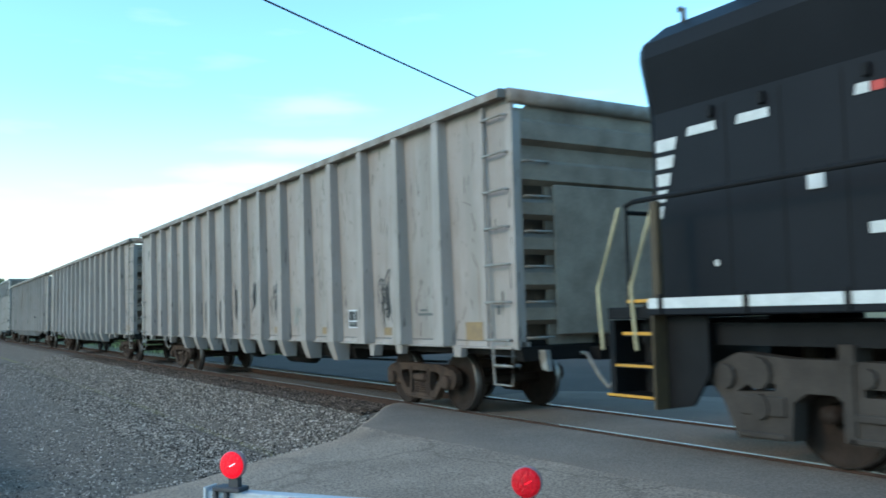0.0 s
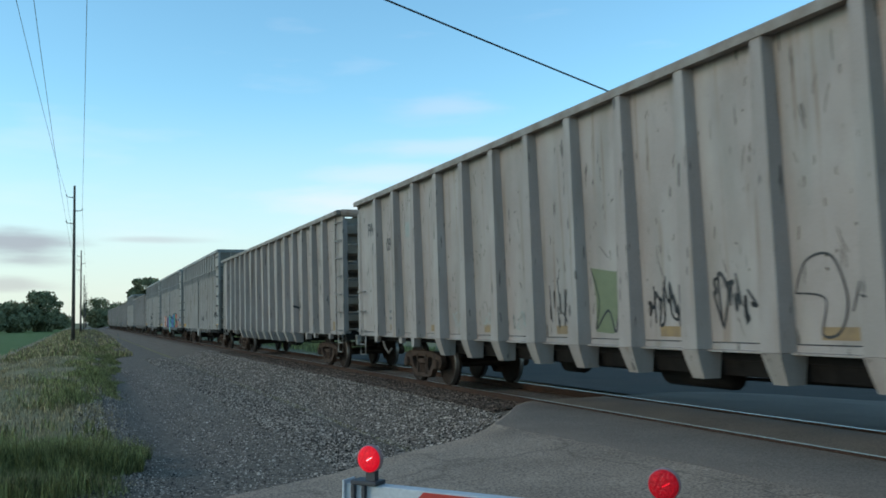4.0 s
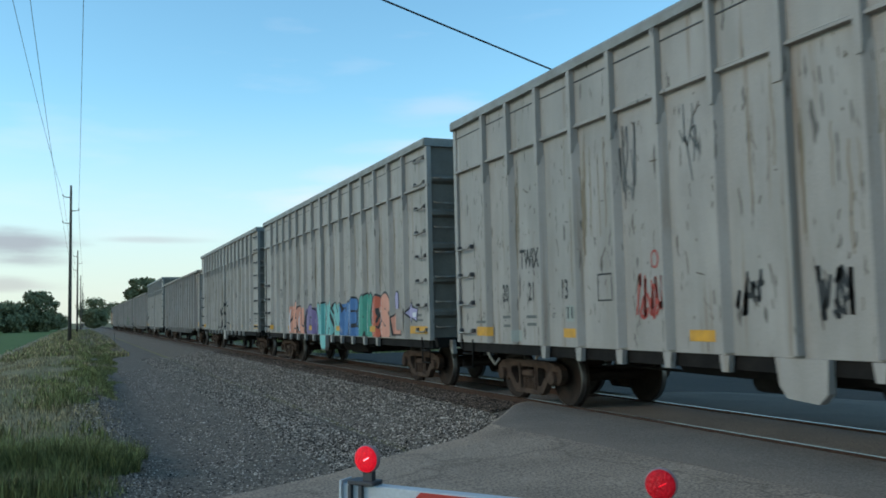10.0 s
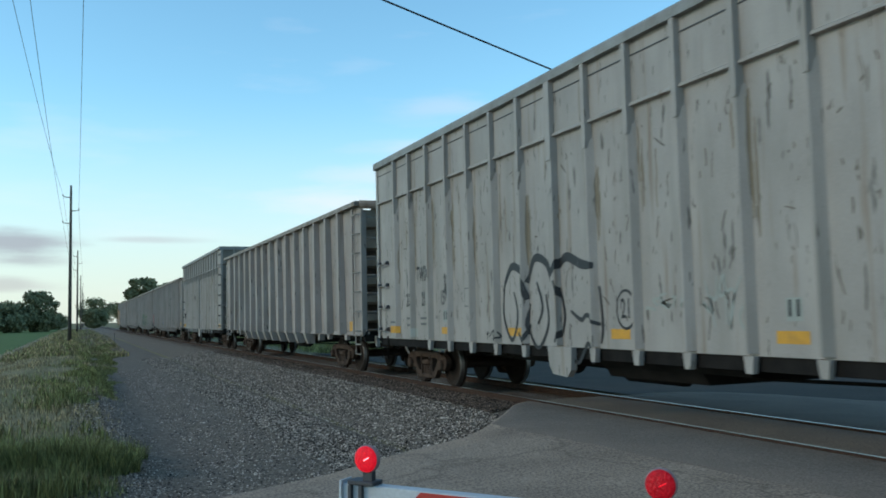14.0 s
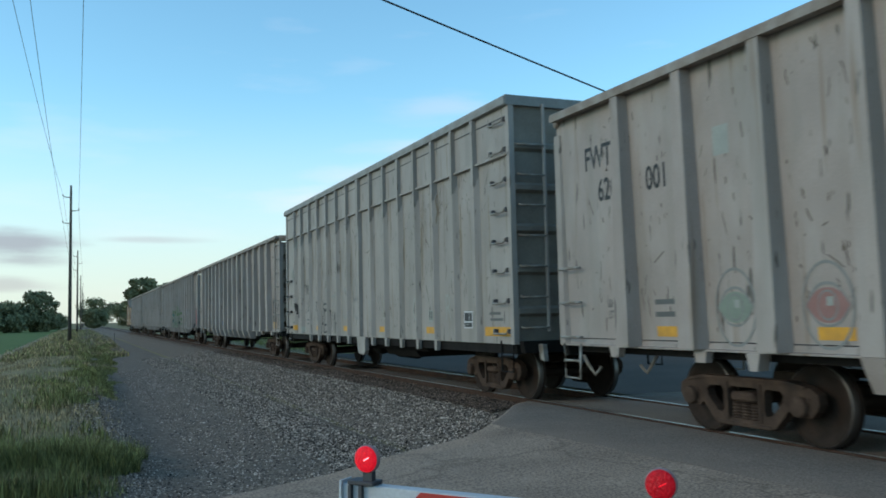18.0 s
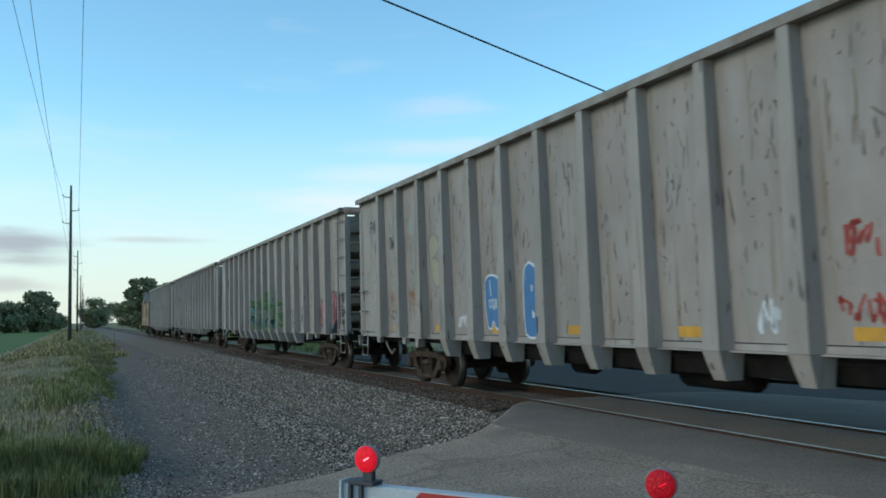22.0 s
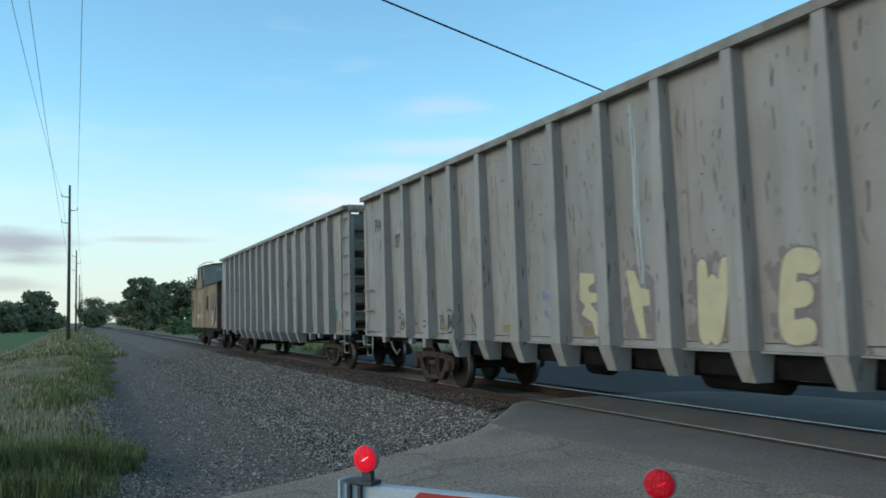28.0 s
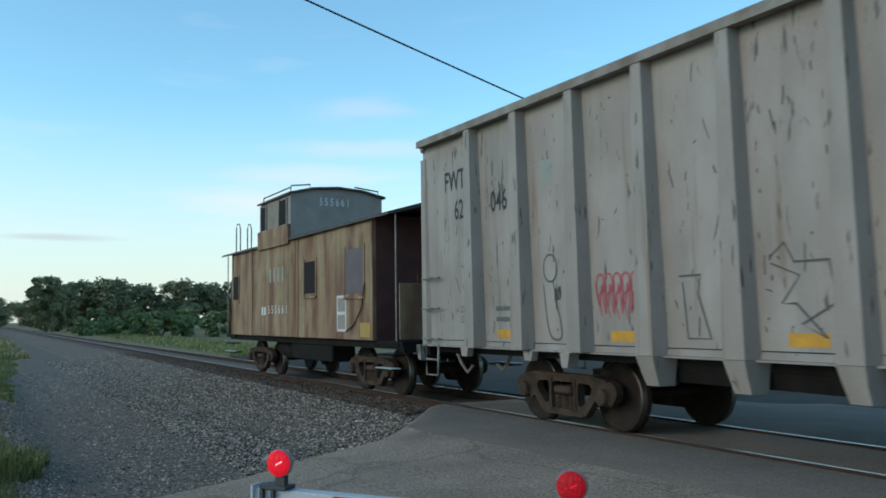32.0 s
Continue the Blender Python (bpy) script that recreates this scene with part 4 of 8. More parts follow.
def build_t(car):
    paint = "paint_t"
    z0 = SILL - 0.04
    for sgn in (1, -1):
        m = Matrix.Identity(4) if sgn == 1 else Matrix.Translation((0, LT, 0)) @ FLIP
        child("side_sheet", shared("t_sheet", lambda: mesh_of(prism(B(), [(-1.495, z0), (-1.44, z0), (-1.44, HT - 0.08), (-1.53, HT - 0.08), (-1.53, BAND + 0.01), (-1.495, BAND)], "y", 0.03, LT - 0.03), "side_sheet", paint)), car, m)
        child("top_rail", shared("t_top", lambda: mesh_of(prism(B(), [(-1.62, HT - 0.12), (-1.46, HT - 0.12), (-1.46, HT), (-1.59, HT), (-1.62, HT - 0.03)], "y", 0.0, LT), "top_rail", "rail_cap_t")), car, m, "grey top rail")
        child("waist_band", shared("t_band", lambda: mesh_of(prism(B(), [(-1.49, BAND - 0.035), (-1.572, BAND - 0.03), (-1.572, BAND - 0.005), (-1.525, BAND + 0.015)], "y", 0.03, LT - 0.03), "waist_band", paint)), car, m)
        child("seam", shared("t_seam", lambda: mesh_of(box(B(), -1.542, -1.525, 0.05, LT - 0.05, HT - 0.262, HT - 0.250), "seam", "dark_metal")), car, m, "dark welded seam under the top rail")
        rib, mid = shared("t_rib", t_rib), shared("t_mid", lambda: t_rib(True))
        lug = shared("t_lug", lambda: mesh_of(prism(B(), [(-0.07, z0), (0.07, z0), (0.045, z0 - 0.17), (-0.045, z0 - 0.17)], "x", -1.575, -1.50), "lug", paint))
        for i, y in enumerate(T_RIBS):
            child("rib", mid if i == 7 else rib, car, m @ pose(0, y, 0))
            if 1 < i < 13 and i != 7:
                child("lug", lug, car, m @ pose(0, y, 0))
        child("centre_leg", shared("t_leg", lambda: mesh_of(prism(B(), [(-0.32, z0), (0.29, z0), (0.25, z0 - 0.26), (0.16, z0 - 0.37), (-0.2, z0 - 0.40), (-0.3, z0 - 0.30)], "x", -1.56, -1.46), "centre_leg", paint)), car, m @ pose(0, T_RIBS[7] - 0.05, 0))
        child("side_sill", shared("t_sill", lambda: mesh_of(box(B(), -1.47, -1.36, 0.05, LT - 0.05, z0 - 0.15, z0 - 0.003), "side_sill", "under")), car, m)
        # ends
        child("end_wall", shared("t_end", lambda: t_end()), car, m, "grey end wall with horizontal stiffeners")
        chan = shared("t_chan", lambda: mesh_of(prism(B(), [(0.04, -0.07), (-0.03, -0.03), (-0.03, 0.03), (0.04, 0.07)], "x", -1.448, 1.448), "end_channel", "dark_end_t"))
        for z in (3.25, 2.72, 2.2, 1.68, 1.16):
            child("end_channel", chan, car, m @ pose(0, 0, z))
        child("end_rail", shared("t_erail", lambda: mesh_of(box(B(), -1.6, 1.6, -0.02, 0.12, HT - 0.13, HT - 0.004), "end_rail", "rail_cap_t")), car, m)
        for sx in (-1, 1):
            child("corner_post", shared("t_post%d" % sx, lambda: mesh_of(box(B(), min(sx * 1.55, sx * 1.45), max(sx * 1.55, sx * 1.45), -0.01, 0.10, z0, HT - 0.12), "corner_post", paint)), car, m)
            tall = sx == -1
            grab = shared("t_grab%d" % sx, lambda: rod([(sx * 1.53, 0.14, 0.03), (sx * 1.58, 0.14, 0.05), (sx * 1.60, 0.16, 0), (sx * 1.60, 0.58, 0), (sx * 1.58, 0.60, 0.05), (sx * 1.53, 0.60, 0.03)], 0.014, "grab", "grab_iron"))
            for k in range(8 if tall and sgn == 1 else 4):
                child("grab_iron", grab, car, m @ pose(0, 0, 0.88 + k * 0.385))
                for yb in (0.115, 0.575):
                    child("grab_bracket", shared("t_brk%d" % sx, lambda: mesh_of(box(B(), min(sx * 1.50, sx * 1.575), max(sx * 1.50, sx * 1.575), 0.0, 0.05, 0.0, 0.062, 0.008), "grab_bracket", "dark_metal")), car, m @ pose(0, yb, 0.88 + k * 0.385), "dark grab iron bracket")
            child("sill_step", shared("t_step%d" % sx, lambda: step_mesh(sx, "under")), car, m)
        eg = shared("t_egrab", lambda: rod([(-1.40, 0.0, 0.02), (-1.40, -0.07, 0), (-0.92, -0.07, 0), (-0.92, 0.0, 0.02)], 0.014, "grab", "end_rung"))
        for k in range(7):
            child("end_rung", eg, car, m @ pose(0, 0, 0.95 + 0.385 * k))
        child("end_stile", shared("t_estile", lambda: mesh_of(box(B(), -0.93, -0.89, -0.075, -0.03, 0.9, HT - 0.1), "end_stile", paint)), car, m)
        end_gear(car, m @ pose(0, -0.12, 0), "t")
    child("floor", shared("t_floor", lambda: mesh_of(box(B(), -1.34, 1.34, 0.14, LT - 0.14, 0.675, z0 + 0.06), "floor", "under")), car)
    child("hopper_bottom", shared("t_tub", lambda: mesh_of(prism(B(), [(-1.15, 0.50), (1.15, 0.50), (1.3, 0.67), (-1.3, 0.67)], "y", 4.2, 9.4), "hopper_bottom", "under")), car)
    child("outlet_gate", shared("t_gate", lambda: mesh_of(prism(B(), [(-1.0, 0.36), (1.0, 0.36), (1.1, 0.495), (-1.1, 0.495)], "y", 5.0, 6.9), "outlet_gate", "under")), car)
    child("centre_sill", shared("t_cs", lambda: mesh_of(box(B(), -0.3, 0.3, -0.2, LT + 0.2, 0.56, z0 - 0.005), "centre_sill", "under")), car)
    bm_under(car, LT)
    for y in (1.62, LT - 1.62):
        add_truck(car, y)
    to_size(car, z_t)


def t_end():
    bm = box(B(), -1.45, 1.45, 0.04, 0.10, SILL - 0.04, HT - 0.1)
    return mesh_of(bm, "end_wall", "dark_end_t")



# ---- the train, in its order behind the locomotive ----
ORDER = "FFFTTTFTFFFF"
CARS = []
yy = 0.0
for c in ORDER:
    if c == "F":
        car = thing("gondola_car", "pale grey high-sided gondola car with deep outside posts on rusty trucks", "gondola car", "freight cars of the train")
        build_f(car)
    else:
        car = thing("gondola_car", "cool grey taller gondola car with a waist band and slim posts", "gondola car", "freight cars of the train")
        build_t(car)
    CARS.append((car, 7.496 + KY * yy))
    yy += (LF if c == "F" else LT) + GAP - (0.09 if len(CARS) > 7 else 0.0)     # the last couplings are closed up
CAB_Y = 7.496 + KY * (yy - 0.36)
LOCO_Y = 7.496 - 2.52
# ---- caboose ----
def build_caboose():
    c = thing("caboose", "rust-streaked faded yellow caboose with a grey cupola, last in the train", "caboose")
    y0, y1 = 1.18, 10.4          # end walls
    xs_ = 1.42
    E_, R_ = 2.62, 2.86          # eaves and ridge
    for sx, nm in ((-1, "side_wall"), (1, "side_wall")):
        bm = box(B(), min(sx * xs_, sx * (xs_ - 0.06)), max(sx * xs_, sx * (xs_ - 0.06)), y0, y1, 0.80, E_)
        part(nm, bm, "caboose", c)
        for y in (1.22, 5.1, 8.5, 10.3):
            part("batten", box(B(), min(sx * xs_, sx * (xs_ + 0.02)), max(sx * xs_, sx * (xs_ + 0.02)), y - 0.035, y + 0.035, 0.80, E_), "caboose", c)
        bay = prism(B(), [(sx * xs_, 5.40), (sx * (xs_ + 0.04), 5.45), (sx * (xs_ + 0.04), 7.66), (sx * xs_, 7.70)], "z", 0.80, E_ - 0.02)
        part("bay", bay, "caboose", c, "shallow side bay of faded yellow sheet")
        part("yellow_sill", box(B(), min(sx * xs_, sx * (xs_ + 0.012)), max(sx * xs_, sx * (xs_ + 0.012)), 1.3, 1.75, 0.84, 1.06), "sill_yellow", c, "brighter yellow patch of paint")
    for yw in (y0, y1 - 0.06):
        bm = box(B(), -xs_ + 0.06, xs_ - 0.06, yw, yw + 0.06, 0.80, E_ + 0.05)
        part("end_wall", bm, "oxide", c, "dark red oxide end wall")
    part("end_door", box(B(), -0.36, 0.36, y0 - 0.03, y0 - 0.003, 0.86, 2.5, 0.01), "oxide", c)
    roof = [(-1.52, E_ - 0.015), (-1.50, E_ + 0.03), (-0.8, R_ - 0.06), (0, R_), (0.8, R_ - 0.06), (1.50, E_ + 0.03), (1.52, E_ - 0.015), (0.8, R_ - 0.12), (0, R_ - 0.06), (-0.8, R_ - 0.12)]
    part("roof", prism(B(), roof, "y", 0.38, y1 + 0.75), "roof_edge", c, "dark rusty arched roof")
    # cupola: its end wall faces along the train, its windows the side
    ca, cb, cz = 5.5, 7.7, 3.50
    prof = [(-1.45, E_ - 0.02), (-1.45, cz), (-0.9, cz + 0.09), (-0.22, cz + 0.13), (0.45, cz + 0.09), (1.0, cz), (1.0, E_ - 0.02)]
    part("cupola", prism(B(), prof, "y", ca, cb), "cupola", c, "grey painted cupola")
    part("cupola_roof", prism(B(), [(-1.52, cz - 0.02), (-0.9, cz + 0.092), (-0.22, cz + 0.132), (0.45, cz + 0.092), (1.07, cz - 0.02), (1.07, cz + 0.02), (0.45, cz + 0.13), (-0.22, cz + 0.17), (-0.9, cz + 0.13), (-1.52, cz + 0.02)], "y", ca - 0.08, cb + 0.1), "roof_edge", c, "rusty cupola roof")
    for ya, yb in ((5.72, 6.22), (7.22, 7.6)):
        w = part("cupola_window", box(B(), -1.475, -1.452, ya, yb, 2.95, 3.42, 0.004), "dark_pane", c, "dark cupola window")
        part("frame", box(B(), -1.49, -1.453, ya - 0.05, ya - 0.004, 2.92, 3.45), "cupola", w)
        part("frame", box(B(), -1.49, -1.453, yb + 0.004, yb + 0.05, 2.92, 3.45), "cupola", w)
    part("cupola_panel", box(B(), -1.468, -1.452, 6.32, 7.12, 2.93, 3.44, 0.004), "shutter_pale", c, "pale plated cupola window")
    part("cupola_side", box(B(), -1.532, -1.452, 5.48, 7.72, 2.545, 2.915), "caboose", c)
    # side windows
    for ya, yb, za, zb, mt in ((1.58, 2.42, 1.52, 2.22, "shutter"), (4.0, 4.66, 1.58, 2.14, "dark_pane"), (9.68, 10.2, 1.58, 2.10, "dark_pane")):
        w = part("window", box(B(), -xs_ - 0.015, -xs_ - 0.003, ya, yb, za, zb), mt, c, "dark side window")
        for q in ((ya - 0.05, ya - 0.003, za - 0.05, zb + 0.05), (yb + 0.003, yb + 0.05, za - 0.05, zb + 0.05)):
            part("frame", box(B(), -xs_ - 0.022, -xs_ - 0.003, *q), "caboose", w)
        part("sill", box(B(), -xs_ - 0.035, -xs_ - 0.003, ya - 0.06, yb + 0.06, za - 0.09, za - 0.053), "caboose", w)
    # ladder hoops on the roof end, handrails of the cupola
    for x in (-1.20, -0.86):
        part("ladder_hoop", tube(B(), [(x - 0.06, y1 + 0.1, E_ + 0.08), (x - 0.06, y1 + 0.1, 3.25), (x - 0.03, y1 + 0.1, 3.36), (x + 0.03, y1 + 0.1, 3.36), (x + 0.06, y1 + 0.1, 3.25), (x + 0.06, y1 + 0.1, E_ + 0.12)], 0.018, 6), "dark_metal", c)
    for ya, yb in ((5.6, 7.6),):
        part("roof_rail", tube(B(), [(-1.4, ya, cz), (-1.4, ya, cz + 0.13), (-1.4, yb, cz + 0.13), (-1.4, yb, cz)], 0.015, 6), "dark_metal", c)
        part("roof_rail", tube(B(), [(-1.4, ya, cz + 0.02), (-1.4, ya, cz + 0.16), (-0.9, ya, cz + 0.20), (-0.9, ya, cz + 0.09)], 0.015, 6), "dark_metal", c)
        part("roof_rail", tube(B(), [(0.3, ya, cz + 0.1), (0.3, ya, cz + 0.2), (0.95, ya, cz + 0.14), (0.95, ya, cz + 0.02)], 0.015, 6), "dark_metal", c)
    # platforms, steps, posts
    for s_, ya in ((1, 0.34), (-1, y1 + 0.75)):
        part("platform", box(B(), -1.35, 1.35, min(ya, ya + s_ * 0.85), max(ya, ya + s_ * 0.85), 0.72, 0.80), "under", c)
        part("post", tube(B(), [(-1.34, ya + s_ * 0.08, 0.8), (-1.34, ya + s_ * 0.08, E_)], 0.015, 6), "grab", c)
        part("rail_panel", box(B(), -1.30, 1.30, min(ya + s_ * 0.02, ya + s_ * 0.05), max(ya + s_ * 0.02, ya + s_ * 0.05), 0.82, 1.62, 0.006), "caboose", c, "rusty yellow platform railing panel")
        part("post", tube(B(), [(1.34, ya + s_ * 0.08, 0.8), (1.34, ya + s_ * 0.08, E_)], 0.022, 6), "grab", c)
        part("end_railing", tube(B(), [(-0.9, ya + s_ * 0.06, 0.8), (-0.9, ya + s_ * 0.06, 1.75), (0.9, ya + s_ * 0.06, 1.75), (0.9, ya + s_ * 0.06, 0.8)], 0.02, 6), "oxide", c)
        for sx in (-1, 1):
            st = part("steps", box(B(), min(sx * 1.42, sx * 1.1), max(sx * 1.42, sx * 1.1), min(ya + s_ * .1, ya + s_ * .75), max(ya + s_ * .1, ya + s_ * .75), 0.30, 0.33), "under", c)
            part("tread", box(B(), min(sx * 1.44, sx * 1.25), max(sx * 1.44, sx * 1.25), min(ya + s_ * .1, ya + s_ * .75), max(ya + s_ * .1, ya + s_ * .75), 0.332, 0.345), "white", st, "worn white step edge")
            part("tread", box(B(), min(sx * 1.40, sx * 1.15), max(sx * 1.40, sx * 1.15), min(ya + s_ * .1, ya + s_ * .75), max(ya + s_ * .1, ya + s_ * .75), 0.54, 0.57), "under", st)
    part("underframe", box(B(), -1.3, 1.3, 0.3, y1 + 0.5, 0.66, 0.79), "under", c)
    part("equipment_box", box(B(), -1.25, -0.7, 3.5, 5.9, 0.32, 0.66, 0.02), "under", c)
    part("air_tank", turned(B(), [(0.05, -0.6), (0.19, -0.55), (0.19, 0.55), (0.05, 0.6)], 12, "y"), "under", c, at=pose(-0.9, 6.6, 0.50), smooth=True)
    part("data_stencil", box(B(), -xs_ - 0.008, -xs_ - 0.003, 2.40, 2.86, 0.92, 1.5), "white", c, "white framed stencil")
    part("data_stencil", box(B(), -xs_ - 0.012, -xs_ - 0.009, 2.45, 2.81, 0.96, 1.19), "cupola", c)
    part("data_stencil", box(B(), -xs_ - 0.012, -xs_ - 0.009, 2.45, 2.81, 1.24, 1.46), "cupola", c)
    part("pipe", tube(B(), [(-xs_ - 0.03, 1.5, 1.66), (-xs_ - 0.03, 1.62, 1.3), (-xs_ - 0.03, 2.0, 1.02), (-xs_ - 0.03, 2.38, 0.92)], 0.011, 6), "under", c)
    for y in (2.05, 8.85):
        add_truck(c, y)
    end_gear(c, Matrix.Identity(4), "c")
    return c


CABOOSE = build_caboose()


# ---- the locomotive's rear half ----
def build_loco():
    c = thing("locomotive", "dusty black diesel locomotive with white stripes on its rear hood", "locomotive")
    L = 13.0                      # from its rear end at y = 0 forward, to -y
    hw = 1.02
    prof = [(-hw, 1.22), (-hw, 2.84), (-hw - 0.15, 3.32), (-hw - 0.14, 3.45), (-hw + 0.22, 3.65), (hw - 0.22, 3.65), (hw + 0.14, 3.45), (hw + 0.15, 3.32), (hw, 2.84), (hw, 1.22)]
    bm = B()
    def ring(y, k):
        return [(x * k, y, z - (0.04 if k < 1 and z > 3.4 else 0)) for x, z in prof]
    loft(bm, [ring(-L, 1.0), ring(0.36, 1.0), ring(0.46, 0.95)])
    part("hood", bm, "loco", c, "dusty black long hood with flared radiator section")
    part("deck", box(B(), -1.55, 1.55, -L, 0.09, 1.09, 1.21, 0.01), "loco", c)
    y = 0.085
    for ln in (0.13, 0.90, 0.86, 0.86, 0.86, 0.86, 0.86):
        part("white_sill_stripe", box(B(), -1.556, -1.551, y - ln, y, 1.145, 1.228), "white", c, "white sill stripe")
        part("stanchion_foot", box(B(), -1.58, -1.54, y - ln - 0.05, y - ln - 0.01, 1.09, 1.26, 0.008), "black", c)
        y -= ln + 0.06
    for i, (z, wd) in enumerate(((2.50, 0.08), (2.35, 0.12), (2.20, 0.17), (2.06, 0.23), (1.92, 0.28))):
        st = [(0.355, z), (wd + 0.03, z), (wd, z + 0.105), (0.355, z + 0.105)]
        part("hood_stripe", prism(B(), st, "x", -hw - 0.008, -hw - 0.003), "white", c, "white slanted hood stripe")
    for ya, yb in ((-0.40, -0.05), (-0.99, -0.64), (-1.93, -1.80)):
        part("white_dash", prism(B(), [(ya, 2.585), (yb, 2.585), (yb - 0.02, 2.66), (ya, 2.66)], "x", -hw - 0.008, -hw - 0.003), "white", c, "white dash")
    for yl in (-0.36, -0.93, -1.92, -2.8):
        part("door_latch", box(B(), -hw - 0.05, -hw - 0.003, yl - 0.03, yl + 0.03, 2.69, 2.79, 0.01), "black", c, "black door latch")
    for k in range(12):
        part("door_seam", box(B(), -hw - 0.006, -hw - 0.002, -0.52 - k * 0.59, -0.508 - k * 0.59, 1.24, 2.80), "black", c)
    part("number_board", box(B(), -hw - 0.02, -hw - 0.003, -1.5, -1.345, 1.98, 2.10), "white", c, "pale placard")
    part("placard", box(B(), -hw - 0.012, -hw - 0.003, -2.02, -1.87, 1.62, 1.70), "white", c)
    part("placard", box(B(), -hw - 0.012, -hw - 0.003, -2.06, -1.95, 2.585, 2.65), "arm_red", c, "small red placard")
    part("step_light", turned(B(), [(0.03, -0.01), (0.02, 0.0)], 10), "white", c, at=pose(-hw - 0.01, -0.36, 1.5))
    for yv in (-0.95, -2.6, -4.2):
        part("roof_fan", turned(B(), [(0.62, 3.60), (0.64, 3.75), (0.56, 3.80), (0.2, 3.79)], 24, "z"), "loco", c, at=pose(-0.28, yv, 0), smooth=False)
    part("horn", tube(B(), [(-0.8, 0.1, 3.63), (-0.8, 0.1, 3.75), (-0.8, 0.16, 3.77)], 0.03, 6), "dark_metal", c)
    # handrail along the deck, end stanchions and grab irons
    part("handrail", tube(B(), [(-1.48, 0.42, 2.02), (-1.48, 0.3, 2.05), (-1.48, -L, 2.05)], 0.022, 8), "black", c, "black handrail")
    for yp in (0.40, -2.6, -5.2, -7.8):
        part("stanchion", tube(B(), [(-1.48, yp, 1.21), (-1.48, yp, 2.04)], 0.022, 6), "black", c)
    for sx in (-1, 1):
        for yp in (0.27, 0.74):
            part("grab_rail", tube(B(), [(sx * 1.54, yp, 0.80), (sx * 1.55, yp + 0.04, 1.33), (sx * 1.52, yp - 0.17, 1.80), (sx * 1.48, yp - 0.24, 2.02)], 0.020, 7), "handrail_y", c, "yellowed grab rail")
        stp = part("step_well", box(B(), min(sx * 1.53, sx * 0.95), max(sx * 1.53, sx * 0.95), 0.05, 0.075, 0.24, 1.22), "oxide_y", c, "rusty yellow step side")
        for i, (z, wd) in enumerate(((0.36, 0.62), (0.66, 0.49), (0.95, 0.38), (1.22, 0.30))):
            part("tread", box(B(), min(sx * 1.52, sx * 1.05), max(sx * 1.52, sx * 1.05), 0.08, 0.08 + wd, z - 0.035, z), "black", stp)
            part("tread_edge", box(B(), min(sx * 1.535, sx * 1.523), max(sx * 1.535, sx * 1.523), 0.08, 0.08 + wd, z - 0.022, z + 0.004), "yellow", stp, "yellow step edge")
        part("step_riser", box(B(), min(sx * 1.10, sx * 1.05), max(sx * 1.10, sx * 1.05), 0.08, 0.55, 0.30, 1.2), "black", c)
        part("side_apron", prism(B(), [(0.045, 0.24), (-0.25, 0.30), (-0.45, 0.60), (-0.45, 1.08), (0.045, 1.08)], "x", min(sx * 1.30, sx * 1.34), max(sx * 1.30, sx * 1.34)), "black", c)
        part("end_post", box(B(), min(sx * 1.54, sx * 1.46), max(sx * 1.54, sx * 1.46), -0.05, 0.04, 1.215, 2.02, 0.01), "oxide_y", c)
    part("end_platform", box(B(), -1.5, 1.5, 0.095, 0.70, 1.06, 1.16, 0.01), "black", c)
    part("end_railing", tube(B(), [(-1.2, 0.66, 1.16), (-1.2, 0.66, 2.0), (1.2, 0.66, 2.0), (1.2, 0.66, 1.16)], 0.022, 7), "black", c)
    part("pilot", box(B(), -1.4, 1.4, 0.70, 0.78, 0.34, 1.05), "black", c)
    part("underframe", box(B(), -1.2, 1.2, -L, 0.5, 0.85, 1.02), "black", c)
    part("coupler", box(B(), -0.14, 0.14, 0.95, 1.45, 0.66, 0.92, 0.03), "under", c)
    part("fuel_tank", box(B(), -1.35, 1.35, -L, -6.4, 0.30, 0.98, 0.08), "black", c)
    # three-axle truck
    t = new("truck")
    t.parent = c
    t.matrix_basis = pose(0, -3.1, 0)
    for sx in (-1, 1):
        xa, xb = sorted((sx * 1.00, sx * 1.22))
        bm = B()
        half = [(2.78, 0.69), (2.66, 0.80), (2.42, 0.90), (1.9, 0.86), (1.45, 0.86), (0.6, 0.84)]
        low = [(0.30, 0.40), (0.36, 0.27), (1.36, 0.25), (1.42, 0.55), (1.50, 0.60), (1.75, 0.60), (1.88, 0.52), (1.91, 0.22), (2.45, 0.20), (2.60, 0.50)]
        outer = [(-y, z) for y, z in half] + [(y, z) for y, z in half[::-1]] + low[::-1] + [(-y, z) for y, z in low]
        pierced(bm, outer, [[(2.45, 0.58), (2.30, 0.66), (2.05, 0.66), (2.05, 0.60)], [(1.25, 0.66), (0.45, 0.66), (0.45, 0.60), (1.25, 0.60)], [(-1.25, 0.66), (-1.25, 0.60), (-0.45, 0.60), (-0.45, 0.66)]], xa, xb)
        for q in (-1, 1):
            for y0_, y1_, z0_, z1_ in ((0.36, 1.38, 0.26, 0.31), (1.32, 1.42, 0.26, 0.84), (0.36, 0.44, 0.26, 0.84), (0.44, 1.32, 0.42, 0.48), (1.95, 2.42, 0.22, 0.27), (1.95, 2.40, 0.40, 0.56), (1.3, 1.44, 0.82, 0.98)):
                ya_, yb_ = sorted((q * y0_, q * y1_))
                box(bm, xa - 0.03, xb + 0.03, ya_, yb_, z0_, z1_, 0.012)
